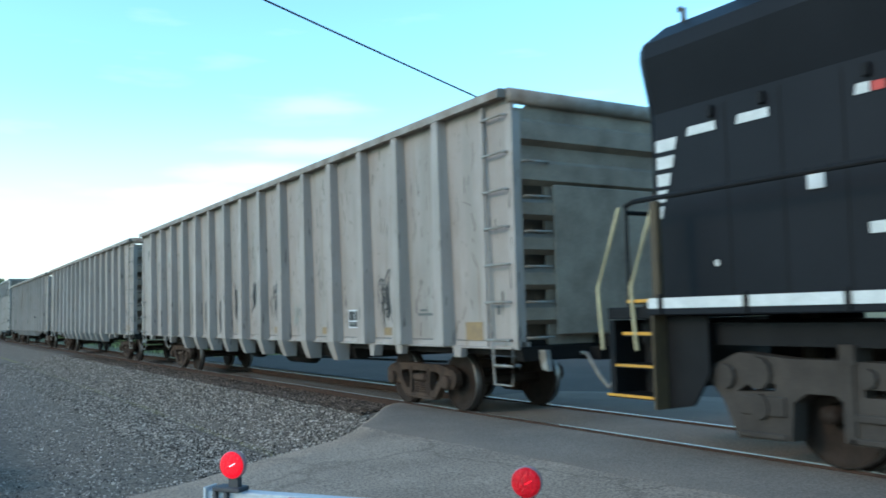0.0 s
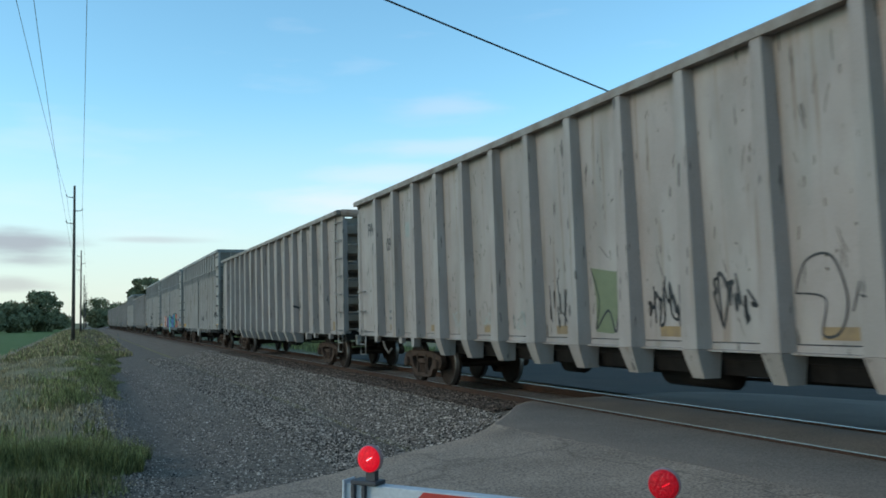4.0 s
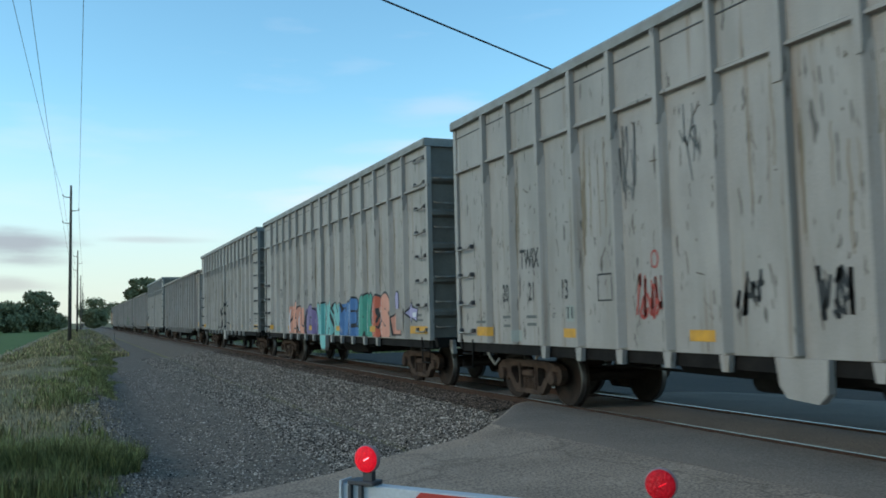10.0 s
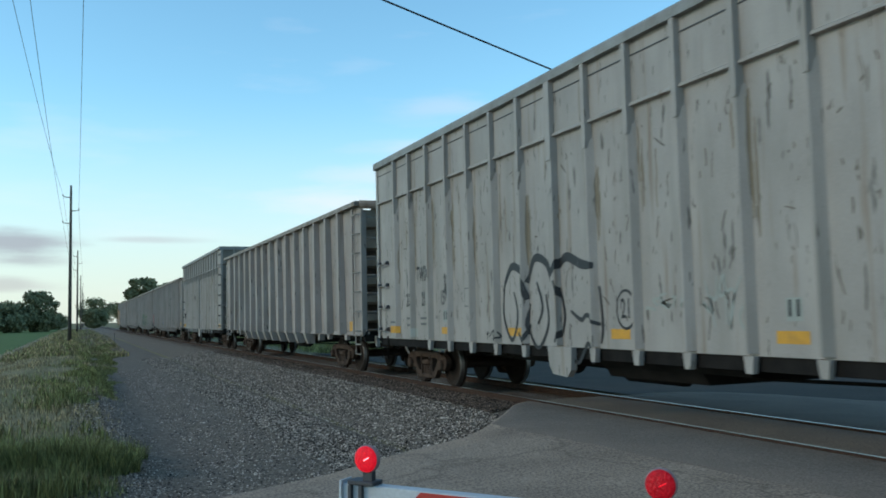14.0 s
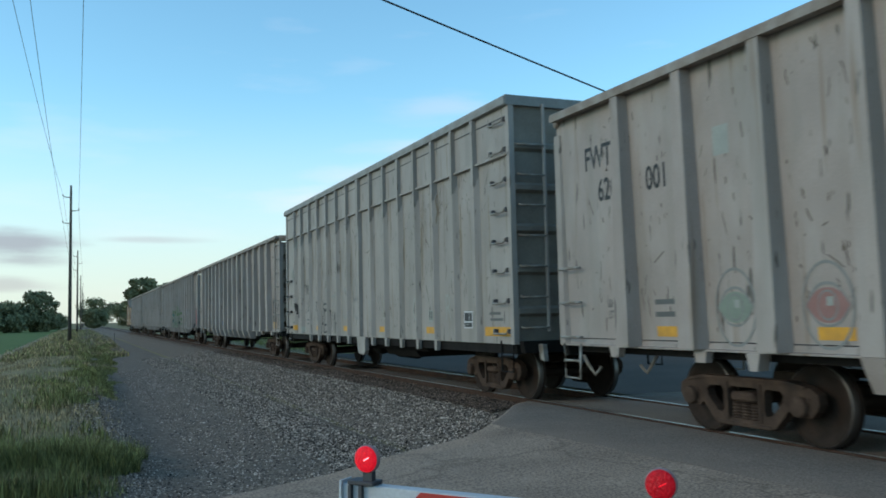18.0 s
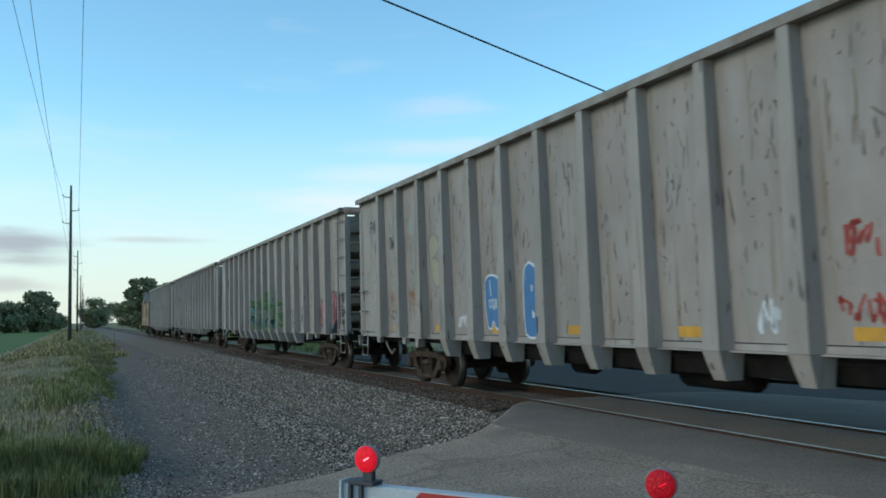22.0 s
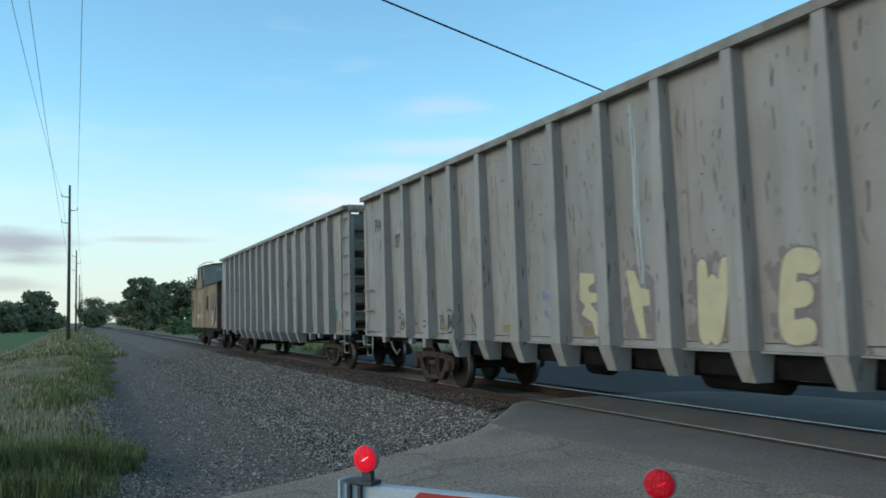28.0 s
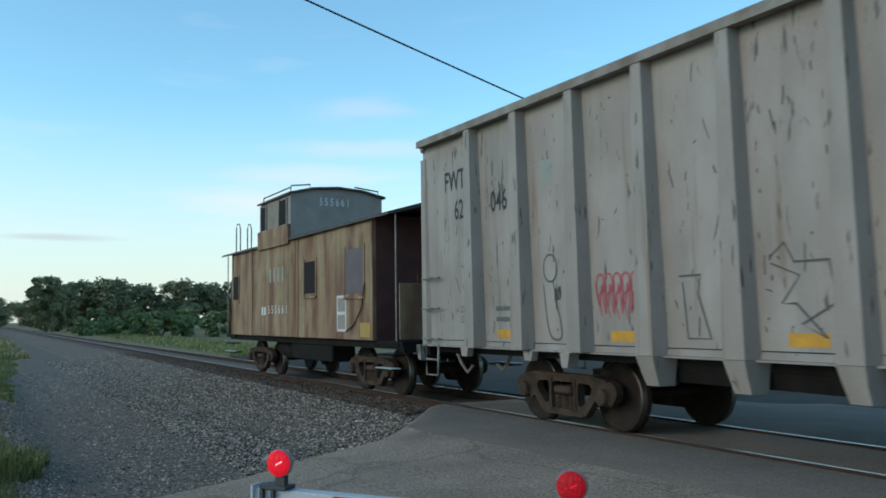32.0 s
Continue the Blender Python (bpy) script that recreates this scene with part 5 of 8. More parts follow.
            for yc, zc, r_ in ((2.2, 0.74, 0.13), (2.2, 0.47, 0.10), (1.2, 0.74, 0.07), (0.85, 0.36, 0.06), (2.55, 0.70, 0.10)):
                turned(bm, [(r_, xa - 0.05), (r_ * 1.05, xa), (r_ * 1.05, xb), (r_, xb + 0.05), (r_ * 0.5, xb + 0.06)], 12, "x", (0, q * yc, zc))
            tube(bm, [(xb + 0.03, q * 2.7, 0.40), (xb + 0.03, q * 3.05, 0.80)], 0.02, 6)
        for v in bm.verts:
            v.co.y, v.co.z = v.co.y * KY, v.co.z * 1.2
        part("side_frame", bm, "loco_truck", t, "dusty grey cast truck frame")
    for q in (-1.93, 0, 1.93):
        w = new("wheelset", LOCO_WHEEL)
        w.parent = t
        w.matrix_basis = pose(0, q, 0.51)
        WHEELS.append((w, q, 0.51))
    return c


LOCO_WHEEL = wheelset_mesh(0.51, "loco_wheelset")
LOCO = build_loco()


# ---- crossing gate ----
def build_gate():
    tip, u = Vector((1.108, 3.81, 0.79)), Vector((0.64, -0.77, 0.0)).normalized()
    ang = math.degrees(math.atan2(u.y, u.x))
    g = thing("crossing_gate", "red and white striped crossing gate arm with red lamps", "crossing gate", at=pose(tip.x, tip.y, tip.z, 0, 1.0, ang))
    # local x runs along the arm, -y faces the camera
    part("arm", box(B(), 0.0, 4.6, -0.012, 0.012, -0.11, 0.0, 0.003), "arm_white", g, "white gate arm board")
    part("arm_edge", box(B(), 0.0, 4.6, 0.013, 0.05, -0.02, 0.0), "arm_white", g)
    x = 0.30
    while x < 4.3:
        part("red_stripe", prism(B(), [(x, -0.108), (x + 0.42, -0.108), (x + 0.52, -0.006), (x + 0.10, -0.006)], "y", -0.0155, -0.0125), "arm_red", g, "red slanted stripe")
        x += 0.86
    part("end_cap", box(B(), -0.004, 0.006, -0.03, 0.06, -0.12, 0.015), "arm_white", g)
    for i, xl in enumerate((0.13, 1.42)):
        br = part("lamp_bracket", box(B(), xl - 0.09, xl + 0.045, -0.035, 0.05, 0.001, 0.020, 0.004), "dark_metal", g, "dark lamp bracket")
        part("clip", box(B(), xl - 0.085, xl - 0.07, -0.035, -0.013, -0.075, -0.0), "dark_metal", br)
        part("clip", box(B(), xl - 0.03, xl - 0.015, -0.035, -0.013, -0.06, -0.0), "dark_metal", br)
        part("lamp_stem", box(B(), xl - 0.02, xl + 0.025, -0.012, 0.02, 0.020, 0.06), "dark_metal", br)
        lamp = part("lamp_body", turned(B(), [(0.058, -0.02), (0.061, -0.012), (0.060, 0.004), (0.045, 0.012)], 24, "y"), "lamp_rim", br, "grey red lamp housing", at=pose(xl, 0, 0.115), smooth=False)
        lz = B()
        turned(lz, [(0.0575, -0.021), (0.055, -0.026), (0.044, -0.032), (0.026, -0.035), (0.006, -0.036)], 24, "y")
        ln = new("lens", mesh_of(lz, "lens", "lens_on" if i == 0 else "lens_dim", True))
        ln.parent = br
        ln.matrix_basis = pose(xl, 0, 0.115)
        ln["label"] = "glowing red lens" if i == 0 else "dim red lens"
        part("glow_spot", prism(B(), [(-0.002, -0.010), (0.026, 0.006), (0.026, 0.010), (-0.002, -0.005)], "y", -0.0385, -0.0365), "bulb" if i == 0 else "bulb_dim", br, "bright glint of the bulb", at=pose(xl, 0, 0.118))
    # pivot post out of sight to the right
    part("pivot_post", tube(B(), [(4.4, 0.1, -0.98), (4.4, 0.1, 0.25)], 0.06, 10), "dark_metal", g)
    return g


build_gate()


# ---- poles and wires ----
def build_pole(x, y, h):
    p = thing("utility_pole", "tall weathered wooden transmission pole with short side arms", "utility pole", "poles along the railway", pose(x, y, -0.7))
    part("shaft", tube(B(), [(0, 0, 0), (0, 0, h * 0.5), (0, 0, h)], [0.20, 0.16, 0.11], 10), "pole", p, smooth=True)
    for i, (dz, sx) in enumerate(((1.3, -1), (2.75, 1), (4.1, -1))):
        part("arm", tube(B(), [(0, 0, h - dz), (sx * 0.55, 0, h - dz + 0.05), (sx * 0.80, 0, h - dz + 0.12)], [0.06, 0.045, 0.03], 6), "pole", p)
        part("insulator", turned(B(), [(0.03, 0), (0.07, 0.05), (0.03, 0.1), (0.07, 0.15), (0.03, 0.2)], 8, "z"), "dark_metal", p, at=pose(sx * 0.78, 0, h - dz + 0.12))
    return p


POLES = [(-0.64, 100.0), (0.15, 190.0), (1.15, 290.0), (2.1, 380.0), (3.1, 470.0)]
for x, y in POLES:
    build_pole(x, y, 16.9)


def hang(name, a, b, sag, r, label, mat="cable"):
    pts = []
    a, b = Vector(a), Vector(b)
    for i in range(41):
        u = i / 40
        q = a.lerp(b, u)
        q.z -= sag * 4 * u * (1 - u)
        pts.append(q)
    tagged(new(name, mesh_of(tube(B(), pts, r, 6), name, mat, True)), label, "wire", "overhead wires")


for k, (dx, dz, x0, z0) in enumerate(((-0.78, 1.2, -3.0, 15.6), (0.78, 2.63, 0.15, 15.3), (-0.78, 4.0, -1.8, 15.2))):
    pa = (x0, 8.0, z0)
    pb = (POLES[0][0] + dx, POLES[0][1], 16.2 - dz + 0.2)
    hang("power_wire", pa, pb, 1.0, 0.012, "thin grey power wire between tall poles")
    for q, r_ in zip(POLES, POLES[1:]):
        hang("power_wire", (q[0] + dx, q[1], 16.2 - dz + 0.2), (r_[0] + dx, r_[1], 16.2 - dz + 0.2), 1.0, 0.012, "thin grey power wire between tall poles")
hang("service_cable", (-6.07, 12.91, 9.68), (22.9, 20.85, 5.5), 0.1, 0.02, "thick black service cable crossing above the train")
for x, y, h in ((-6.07, 12.91, 10.5), (22.9, 20.85, 6.4)):
    p = thing("service_pole", "weathered wooden pole that carries the service cable", "utility pole", "poles of the service cable", pose(x, y, ground_z(x, y) - 0.05))
    part("shaft", tube(B(), [(0, 0, 0), (0, 0, h)], [0.14, 0.10], 10), "pole", p, smooth=True)
    part("cable_clamp", box(B(), -0.03, 0.03, -0.13, 0.13, h - 0.24, h - 0.14, 0.005), "dark_metal", p)
MX, MY = 3.5, 92.0
p = thing("marker_post", "short pale marker post standing in the verge", "marker post", at=pose(MX, MY, ground_z(MX, MY) - 0.03))
part("post", box(B(), -0.035, 0.035, -0.03, 0.03, 0, 0.90, 0.008), "grab", p)
part("cap", box(B(), -0.04, 0.04, -0.035, 0.035, 0.90, 0.98, 0.008), "dark_metal", p)


# ---- trees, shrubs and grass ----
def leaves(bm_v, bm_f, centre, rad, n, size, rnd, flat=0.75):
    for _ in range(n):
        d = Vector((rnd.gauss(0, 1), rnd.gauss(0, 1), rnd.gauss(0, 1)))
        d.normalize()
        p = Vector(centre) + Vector((d.x * rad, d.y * rad, d.z * rad * flat)) * (0.45 + 0.6 * rnd.random())
        u = Vector((rnd.gauss(0, 1), rnd.gauss(0, 1), rnd.gauss(0, 1))).normalized()
        w = u.orthogonal().normalized()
        s_ = size * rnd.uniform(0.6, 1.4)
        n0 = len(bm_v)
        bm_v += [tuple(p - u * s_), tuple(p + w * s_ * 0.6), tuple(p + u * s_), tuple(p - w * s_ * 0.6)]
        bm_f.append((n0, n0 + 1, n0 + 2, n0 + 3))


def build_tree(x, y, h, w, seed, label, mat="leaf", name="tree", cat="tree", n=70, size=0.35, low=0.25, clumps=26):
    rnd = random.Random(seed)
    t = thing(name, label, cat, "trees along the railway" if name == "tree" else "shrubs along the railway", pose(x, y, ground_z(x, y) - 0.05))
    bm = B()
    tube(bm, [(0, 0, 0), (0.05 * w, 0, h * 0.3), (0, 0.04 * w, h * 0.75)], [0.035 * h, 0.025 * h, 0.008 * h], 7)
    for k in range(5):
        a = rnd.random() * 6.28
        z = h * rnd.uniform(low, 0.6)
        tube(bm, [(0, 0, z), (math.cos(a) * w * 0.25, math.sin(a) * w * 0.25, z + h * 0.15), (math.cos(a) * w * 0.42, math.sin(a) * w * 0.42, z + h * 0.25)], [0.014 * h, 0.01 * h, 0.004 * h], 5)
    part("trunk", bm, "bark", t)
    v, f = [], []
    for k in range(clumps):
        a, u = rnd.random() * 6.28, rnd.random()
        z = h * (low + (0.93 - low) * rnd.random())
        env = math.sin(math.pi * min(max((z / h - low * 0.6) / (1.02 - low * 0.6), 0.05), 0.97)) ** 0.6
        rr = w * 0.5 * env * math.sqrt(u)
        leaves(v, f, (math.cos(a) * rr, math.sin(a) * rr, z), w * rnd.uniform(0.10, 0.20), n, size, rnd)
    me = bpy.data.meshes.new("crown")
    me.from_pydata(v, [], f)
    me.materials.append(M[mat])
    o = new("crown", me)
    o.parent = t
    return t


TL = "dark green broad-leaved tree in full leaf beside the railway"
for i, (x, y, h, w) in enumerate(((14.5, 205, 9.6, 7.0), (17.5, 216, 8.5, 7), (22, 225, 9.6, 9), (28, 222, 10.0, 10), (35, 228, 9.4, 10), (42, 224, 9.8, 11), (49, 226, 9.5, 10),
                                  (56, 222, 10.2, 11), (63, 218, 10.0, 10), (70, 214, 11.5, 11), (78, 205, 11, 12), (86, 200, 11, 12), (95, 195, 11, 13),
                                  (13.0, 420, 10.5, 14), (24, 400, 9, 12), (8.8, 300, 5.5, 6))):
    build_tree(1.16 * x - 0.0155 * y, y, h * 1.25, w * 1.15, 100 + i, TL, n=80, size=0.42, low=0.10, clumps=70)
for i, (x, y, h, w) in enumerate(((-4.4, 250, 8.6, 9.0), (-10, 245, 6.0, 10), (-16, 240, 5.5, 12), (-24, 235, 6.5, 12), (-32, 240, 6, 12), (-1.5, 330, 4.5, 8), (-6, 300, 4.6, 9), (-42, 240, 8, 14), (-54, 240, 9, 14))):
    build_tree(1.16 * x - 0.0155 * y, y, h * 1.22, w * 1.1, 300 + i, "dark green hedge tree at the far side of the field", n=80, size=0.42, low=0.06, clumps=64)
rs_ = random.Random(9)
for i in range(26):
    x = 15.5 + i * 2.0 + rs_.uniform(-.6, .6)
    build_tree(x, 150 + rs_.uniform(-25, 20) - i * 1.2, rs_.uniform(3.0, 4.4), rs_.uniform(4.0, 6.0), 500 + i, "bright green low shrub beside the railway", "shrub", "shrub", "shrub", n=60, size=0.32, low=0.06, clumps=18)


def blades(name, count, place, hmin, hmax, mat, label, seed, lean=0.3, wide=0.006):
    rnd = random.Random(seed)
    v, f = [], []
    for _ in range(count):
        x, y, k = place(rnd)
        z = ground_z(x, y)
        h = rnd.uniform(hmin, hmax) * k
        a = rnd.random() * 6.28
        dx, dy = math.cos(a) * h * lean * rnd.random(), math.sin(a) * h * lean * rnd.random()
        wx, wy = -math.sin(a) * wide * rnd.uniform(0.7, 1.6), math.cos(a) * wide * rnd.uniform(0.7, 1.6)
        n0 = len(v)
        v += [(x - wx, y - wy, z), (x + wx, y + wy, z), (x + dx * 0.4 + wx * .8, y + dy * 0.4 + wy * .8, z + h * 0.6), (x + dx * 0.4 - wx * .8, y + dy * 0.4 - wy * .8, z + h * 0.6), (x + dx, y + dy, z + h)]
        f += [(n0, n0 + 1, n0 + 2, n0 + 3), (n0 + 3, n0 + 2, n0 + 4)]
    me = bpy.data.meshes.new(name)
    me.from_pydata(v, [], f)
    me.materials.append(M[mat])
    return tagged(new(name, me), label, "grass", "", "stuff")


def clump(rnd):
    while True:
        x, y = rnd.uniform(-2.6, 1.4), rnd.gauss(12.9, 0.8)
        d = noise.noise((x * 1.1, y * 1.1, 3)) + 0.5 * noise.noise((x * 3.1, y * 3.1, 5))
        if d > rnd.uniform(-0.7, 0.3) and y > 11.3 + 0.25 * d and x < 0.62 + 0.1 * (y - 11.4) + 0.3 * d:
            return x, y, max(0.25, 0.95 + 0.7 * d - 0.22 * abs(y - 12.8) - 0.35 * smooth01(0.2, 1.0, x))


def verge_edge(y):
    return 0.55 + 0.038 * min(y - 11, 90) + 0.45 * noise.noise((y * 0.35, 0, 0)) + 0.2 * noise.noise((y * 1.3, 4, 0))


def green_strip(rnd):
    while True:
        y = 15.5 + 70 * rnd.random() ** 1.5
        e = verge_edge(y)
        x = e - 0.1 - abs(rnd.gauss(0, 1.0))
        d = noise.noise((x * 0.9, y * 0.28, 8)) + 0.4 * noise.noise((x * 2.9, y * 1.1, 2))
        if x > -3.4 and d > rnd.uniform(-0.25, 0.45) + 0.6 * (1 - smooth01(17, 24, y)):
            return x, y, (0.55 + 0.8 * max(d, 0)) * (0.35 + 0.65 * smooth01(0, 0.7, e - x))


def straw_strip(rnd):
    while True:
        y = 11.9 + 72 * rnd.random() ** 2.1
        e = verge_edge(y) + 0.25
        x = e - (e + 4.4) * rnd.random() ** 0.85
        d = noise.noise((x * 0.8, y * 0.22, 18)) + 0.4 * noise.noise((x * 2.6, y * 0.9, 12))
        if d > rnd.uniform(-0.6, 0.35):
            return x, y, (0.5 + 0.8 * max(d, 0)) * (0.25 + 0.75 * smooth01(0, 0.9, e - x))


blades("tall_green_grass", 30000, clump, 0.14, 0.46, "grass", "thick green grass tuft at the road's edge", 21, 0.9, 0.0032)
blades("verge_grass", 30000, green_strip, 0.10, 0.32, "grass", "green grass on the verge beside the track", 22, 0.9, 0.006)
blades("verge_straw", 17000, straw_strip, 0.06, 0.29, "straw", "dry straw-coloured grass on the verge", 23, 0.9, 0.005)
blades("short_grass", 14000, straw_strip, 0.03, 0.10, "olive_blade", "short olive grass between the dry stalks", 25, 0.9, 0.007)


def far_verge(rnd):
    y = 55 + 230 * rnd.random() ** 1.6
    x = rnd.uniform(-4.4, 2.4 + 0.012 * min(y, 130)) - 0.6 * (rnd.random() < 0.3) + 0.3 * noise.noise((y * 0.15, 2, 0))
    return x, y, 0.7 + 0.6 * noise.noise((x * 0.6, y * 0.08, 6))


blades("far_verge_grass", 9000, far_verge, 0.10, 0.36, "grass", "green grass along the far verge", 26, 0.7, 0.022)
blades("far_verge_straw", 9000, far_verge, 0.12, 0.42, "straw", "dry grass along the far verge", 27, 0.7, 0.018)


def far_side(rnd):
    y = 49 + 140 * rnd.random() ** 1.5
    return rnd.uniform(11.5, 19) + 0.03 * y, y, 1.0


blades("far_grass", 12000, far_side, 0.15, 0.4, "grass", "green grass strip behind the railway", 24, 0.5, 0.014)


# ---- lettering, tape and spray paint on the cars ----
def paint(name, col, rough=0.55):
    M[name] = material(name, col, rough, 0, tuple(c * 0.82 for c in col), 5, 0.5, 60, 0.03,
                       [((0.36, 0.35, 0.31), (9, 7, 2.0), 0.66, 0.74, 0.7)])


for nm, col in (("spray_black", (0.018, 0.018, 0.02)), ("spray_grey", (0.20, 0.20, 0.19)), ("spray_lead", (0.085, 0.085, 0.085)), ("spray_haze", (0.255, 0.25, 0.235)), ("spray_salmon", (0.62, 0.27, 0.19)), ("spray_purple", (0.17, 0.12, 0.27)),
                ("spray_aqua", (0.17, 0.46, 0.44)), ("spray_blue", (0.055, 0.16, 0.36)), ("spray_green", (0.04, 0.27, 0.20)), ("spray_orange", (0.50, 0.10, 0.05)),
                ("spray_lilac", (0.36, 0.32, 0.50)), ("spray_lime", (0.115, 0.205, 0.07)), ("spray_teal", (0.012, 0.035, 0.035)), ("spray_teal_light", (0.05, 0.155, 0.135)), ("spray_slate", (0.12, 0.15, 0.16)), ("spray_umber", (0.22, 0.165, 0.155)),
                ("spray_pink", (0.48, 0.085, 0.105)), ("spray_red", (0.36, 0.045, 0.03)), ("spray_sand", (0.56, 0.45, 0.27)), ("spray_plum", (0.12, 0.022, 0.045)),
                ("spray_white", (0.68, 0.68, 0.70)), ("spray_umber_pale", (0.36, 0.31, 0.22)), ("rust_run", (0.21, 0.155, 0.10)), ("stain", (0.19, 0.15, 0.102)), ("spray_olive", (0.15, 0.17, 0.09)), ("spray_sky", (0.055, 0.17, 0.36)), ("spray_faint", (0.30, 0.31, 0.28)),
                ("stencil", (0.014, 0.014, 0.015)), ("stencil_faded", (0.10, 0.10, 0.096)), ("spray_green_faded", (0.20, 0.235, 0.19)), ("spray_red_faded", (0.27, 0.135, 0.12)), ("spray_rust", (0.33, 0.15, 0.07)), ("spray_yellow", (0.36, 0.27, 0.07)), ("spray_rust_dull", (0.25, 0.105, 0.06)), ("spray_faint_white", (0.40, 0.45, 0.44))):
    paint(nm, col)


def rib_x(kind, u, z):
    """How far out the near side stands at u along the car and height z."""
    if kind == "F":
        k = max(0, min(14, round((u - 1.575) / 1.1415)))
        d = abs(u - F_RIBS[k])
        s_ = min(max((z - SILL) / (3.33 - SILL), 0), 1)
        wo, wi, xo = 0.125 - 0.0525 * s_, 0.155 - 0.06 * s_, -1.63
        flat = -1.43 - 0.0201 * (z - 0.85)
        if z < SILL:
            return -1.63 + 0.37 * (SILL - z)
        return xo if d <= wo else flat if d >= wi else xo + (flat - xo) * (d - wo) / (wi - wo)
    d, k = min((abs(u - r), i) for i, r in enumerate(T_RIBS))
    w, q = (0.06, 0.075) if k == 7 else (0.015, 0.085)
    return -1.595 if d <= w else -1.495 if d >= q else -1.595 + 0.10 * (d - w) / (q - w)


def lay(car, kind, name, bm, mat, lift=0.004, label=""):
    """Lays a flat drawing, given as (along, up) in x and y, on the near side of a car, over sheet and posts."""
    if kind == "F":                       # drawings were laid out on posts set a little wider apart
        for v in bm.verts:
            v.co.x = 1.575 + (v.co.x - 1.52) * 0.9592
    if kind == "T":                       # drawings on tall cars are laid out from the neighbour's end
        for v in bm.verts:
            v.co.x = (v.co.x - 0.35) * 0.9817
    if kind == "T" and name.startswith("graffiti_") and name != "graffiti_line":      # nothing below the edge of the sheet
        bmesh.ops.bisect_plane(bm, geom=bm.verts[:] + bm.edges[:] + bm.faces[:], plane_co=(0, 0.765, 0), plane_no=(0, -1, 0), clear_outer=True)
    us = [v.co.x for v in bm.verts]
    if not us:
        return None
    lo, hi = min(us), max(us)
    ribs = F_RIBS if kind == "F" else T_RIBS
    for i, r in enumerate(ribs):
        w = (0.112, 0.145) if kind == "F" else ((0.06, 0.075) if i == 7 else (0.015, 0.085))
        for e in (r - w[1], r - w[0], r + w[0], r + w[1]):
            if lo < e < hi:
                bmesh.ops.bisect_plane(bm, geom=bm.verts[:] + bm.edges[:] + bm.faces[:], plane_co=(e, 0, 0), plane_no=(1, 0, 0))
    for v in bm.verts:
        u, z = v.co.x, v.co.y
        v.co = (rib_x(kind, u, z) - lift - v.co.z, KY * u, z_f(z) if kind == "F" else z_t(z))
    me = bpy.data.meshes.new(name)
    bm.to_mesh(me)
    bm.free()
    me.materials.append(M[mat])
    o = new(name, me)
    o.parent = car
    if label:
        o["label"] = label
    return o


def text(car, kind, txt, u, z, h, mat="stencil", wide=1.0, fat=0.022, lean=0.0, turn=0.0, lift=0.004, name="lettering", label=""):
    vs, fs = glyphs(txt, fat)
    bm = B()
    c, s_ = math.cos(radians(turn)), math.sin(radians(turn))
    bv = []
    for v in vs:
        a, b = (v.x + lean * v.y) * h * wide, v.y * h
        bv.append(bm.verts.new((u - (a * c - b * s_), z + a * s_ + b * c, 0)))
    for f in fs:
        try:
            bm.faces.new([bv[i] for i in f])
        except ValueError:
            pass
    return lay(car, kind, name, bm, mat, lift, label)


def poly(car, kind, pts, mat, name="graffiti_shape", lift=0.004, label=""):
    bm = B()
    bm.faces.new([bm.verts.new((u, z, 0)) for u, z in pts])
    return lay(car, kind, name, bm, mat, lift, label)


def ribbon(bm, pts, w):
    n = len(pts)
    prev = None
    for i, (a, b) in enumerate(pts):
        p, q = pts[max(i - 1, 0)], pts[min(i + 1, n - 1)]
        dx, dy = q[0] - p[0], q[1] - p[1]
        l_ = math.hypot(dx, dy) or 1.0
        ww = w * (0.55 + 0.45 * math.sin(math.pi * (i + 0.5) / n))
        v = (bm.verts.new((a - dy / l_ * ww, b + dx / l_ * ww, 0)), bm.verts.new((a + dy / l_ * ww, b - dx / l_ * ww, 0)))
        if prev:
            bm.faces.new((prev[0], prev[1], v[1], v[0]))
        prev = v


def curve_pts(pts, n=6):
    """Points of a smooth line through pts."""
    out = []
    for i in range(len(pts) - 1):
        p0, p1, p2, p3 = pts[max(i - 1, 0)], pts[i], pts[i + 1], pts[min(i + 2, len(pts) - 1)]
        for k in range(n):
            t = k / n
            out.append(tuple(0.5 * (2 * p1[j] + (p2[j] - p0[j]) * t + (2 * p0[j] - 5 * p1[j] + 4 * p2[j] - p3[j]) * t * t + (3 * p1[j] - p0[j] - 3 * p2[j] + p3[j]) * t ** 3) for j in (0, 1)))
    return out + [pts[-1]]


def line(car, kind, pts, mat="spray_black", w=0.012, name="graffiti_line", smooth=True, label="", lift=0.006):
    bm = B()
    ribbon(bm, curve_pts(pts) if smooth else pts, w)
    return lay(car, kind, name, bm, mat, lift, label)


def scribble(car, kind, u, z, w, h, seed, mat="spray_black", th=0.012, strokes=5, label="black sprayed scrawl", lift=0.006):
    """A sprayed tag that cannot be read: a few quick looping strokes."""
    rnd = random.Random(seed)
    bm = B()
    for k in range(strokes):
        cx = u + w * (0.5 - (k + 0.5) / strokes)
        pts = [(cx + w / strokes * rnd.uniform(-0.8, 0.8), z + h * rnd.uniform(-0.5, 0.5)) for _ in range(rnd.randint(3, 6))]
        ribbon(bm, curve_pts(pts, 5), th * 1.35)
    return lay(car, kind, "graffiti_tag", bm, mat, lift, label)


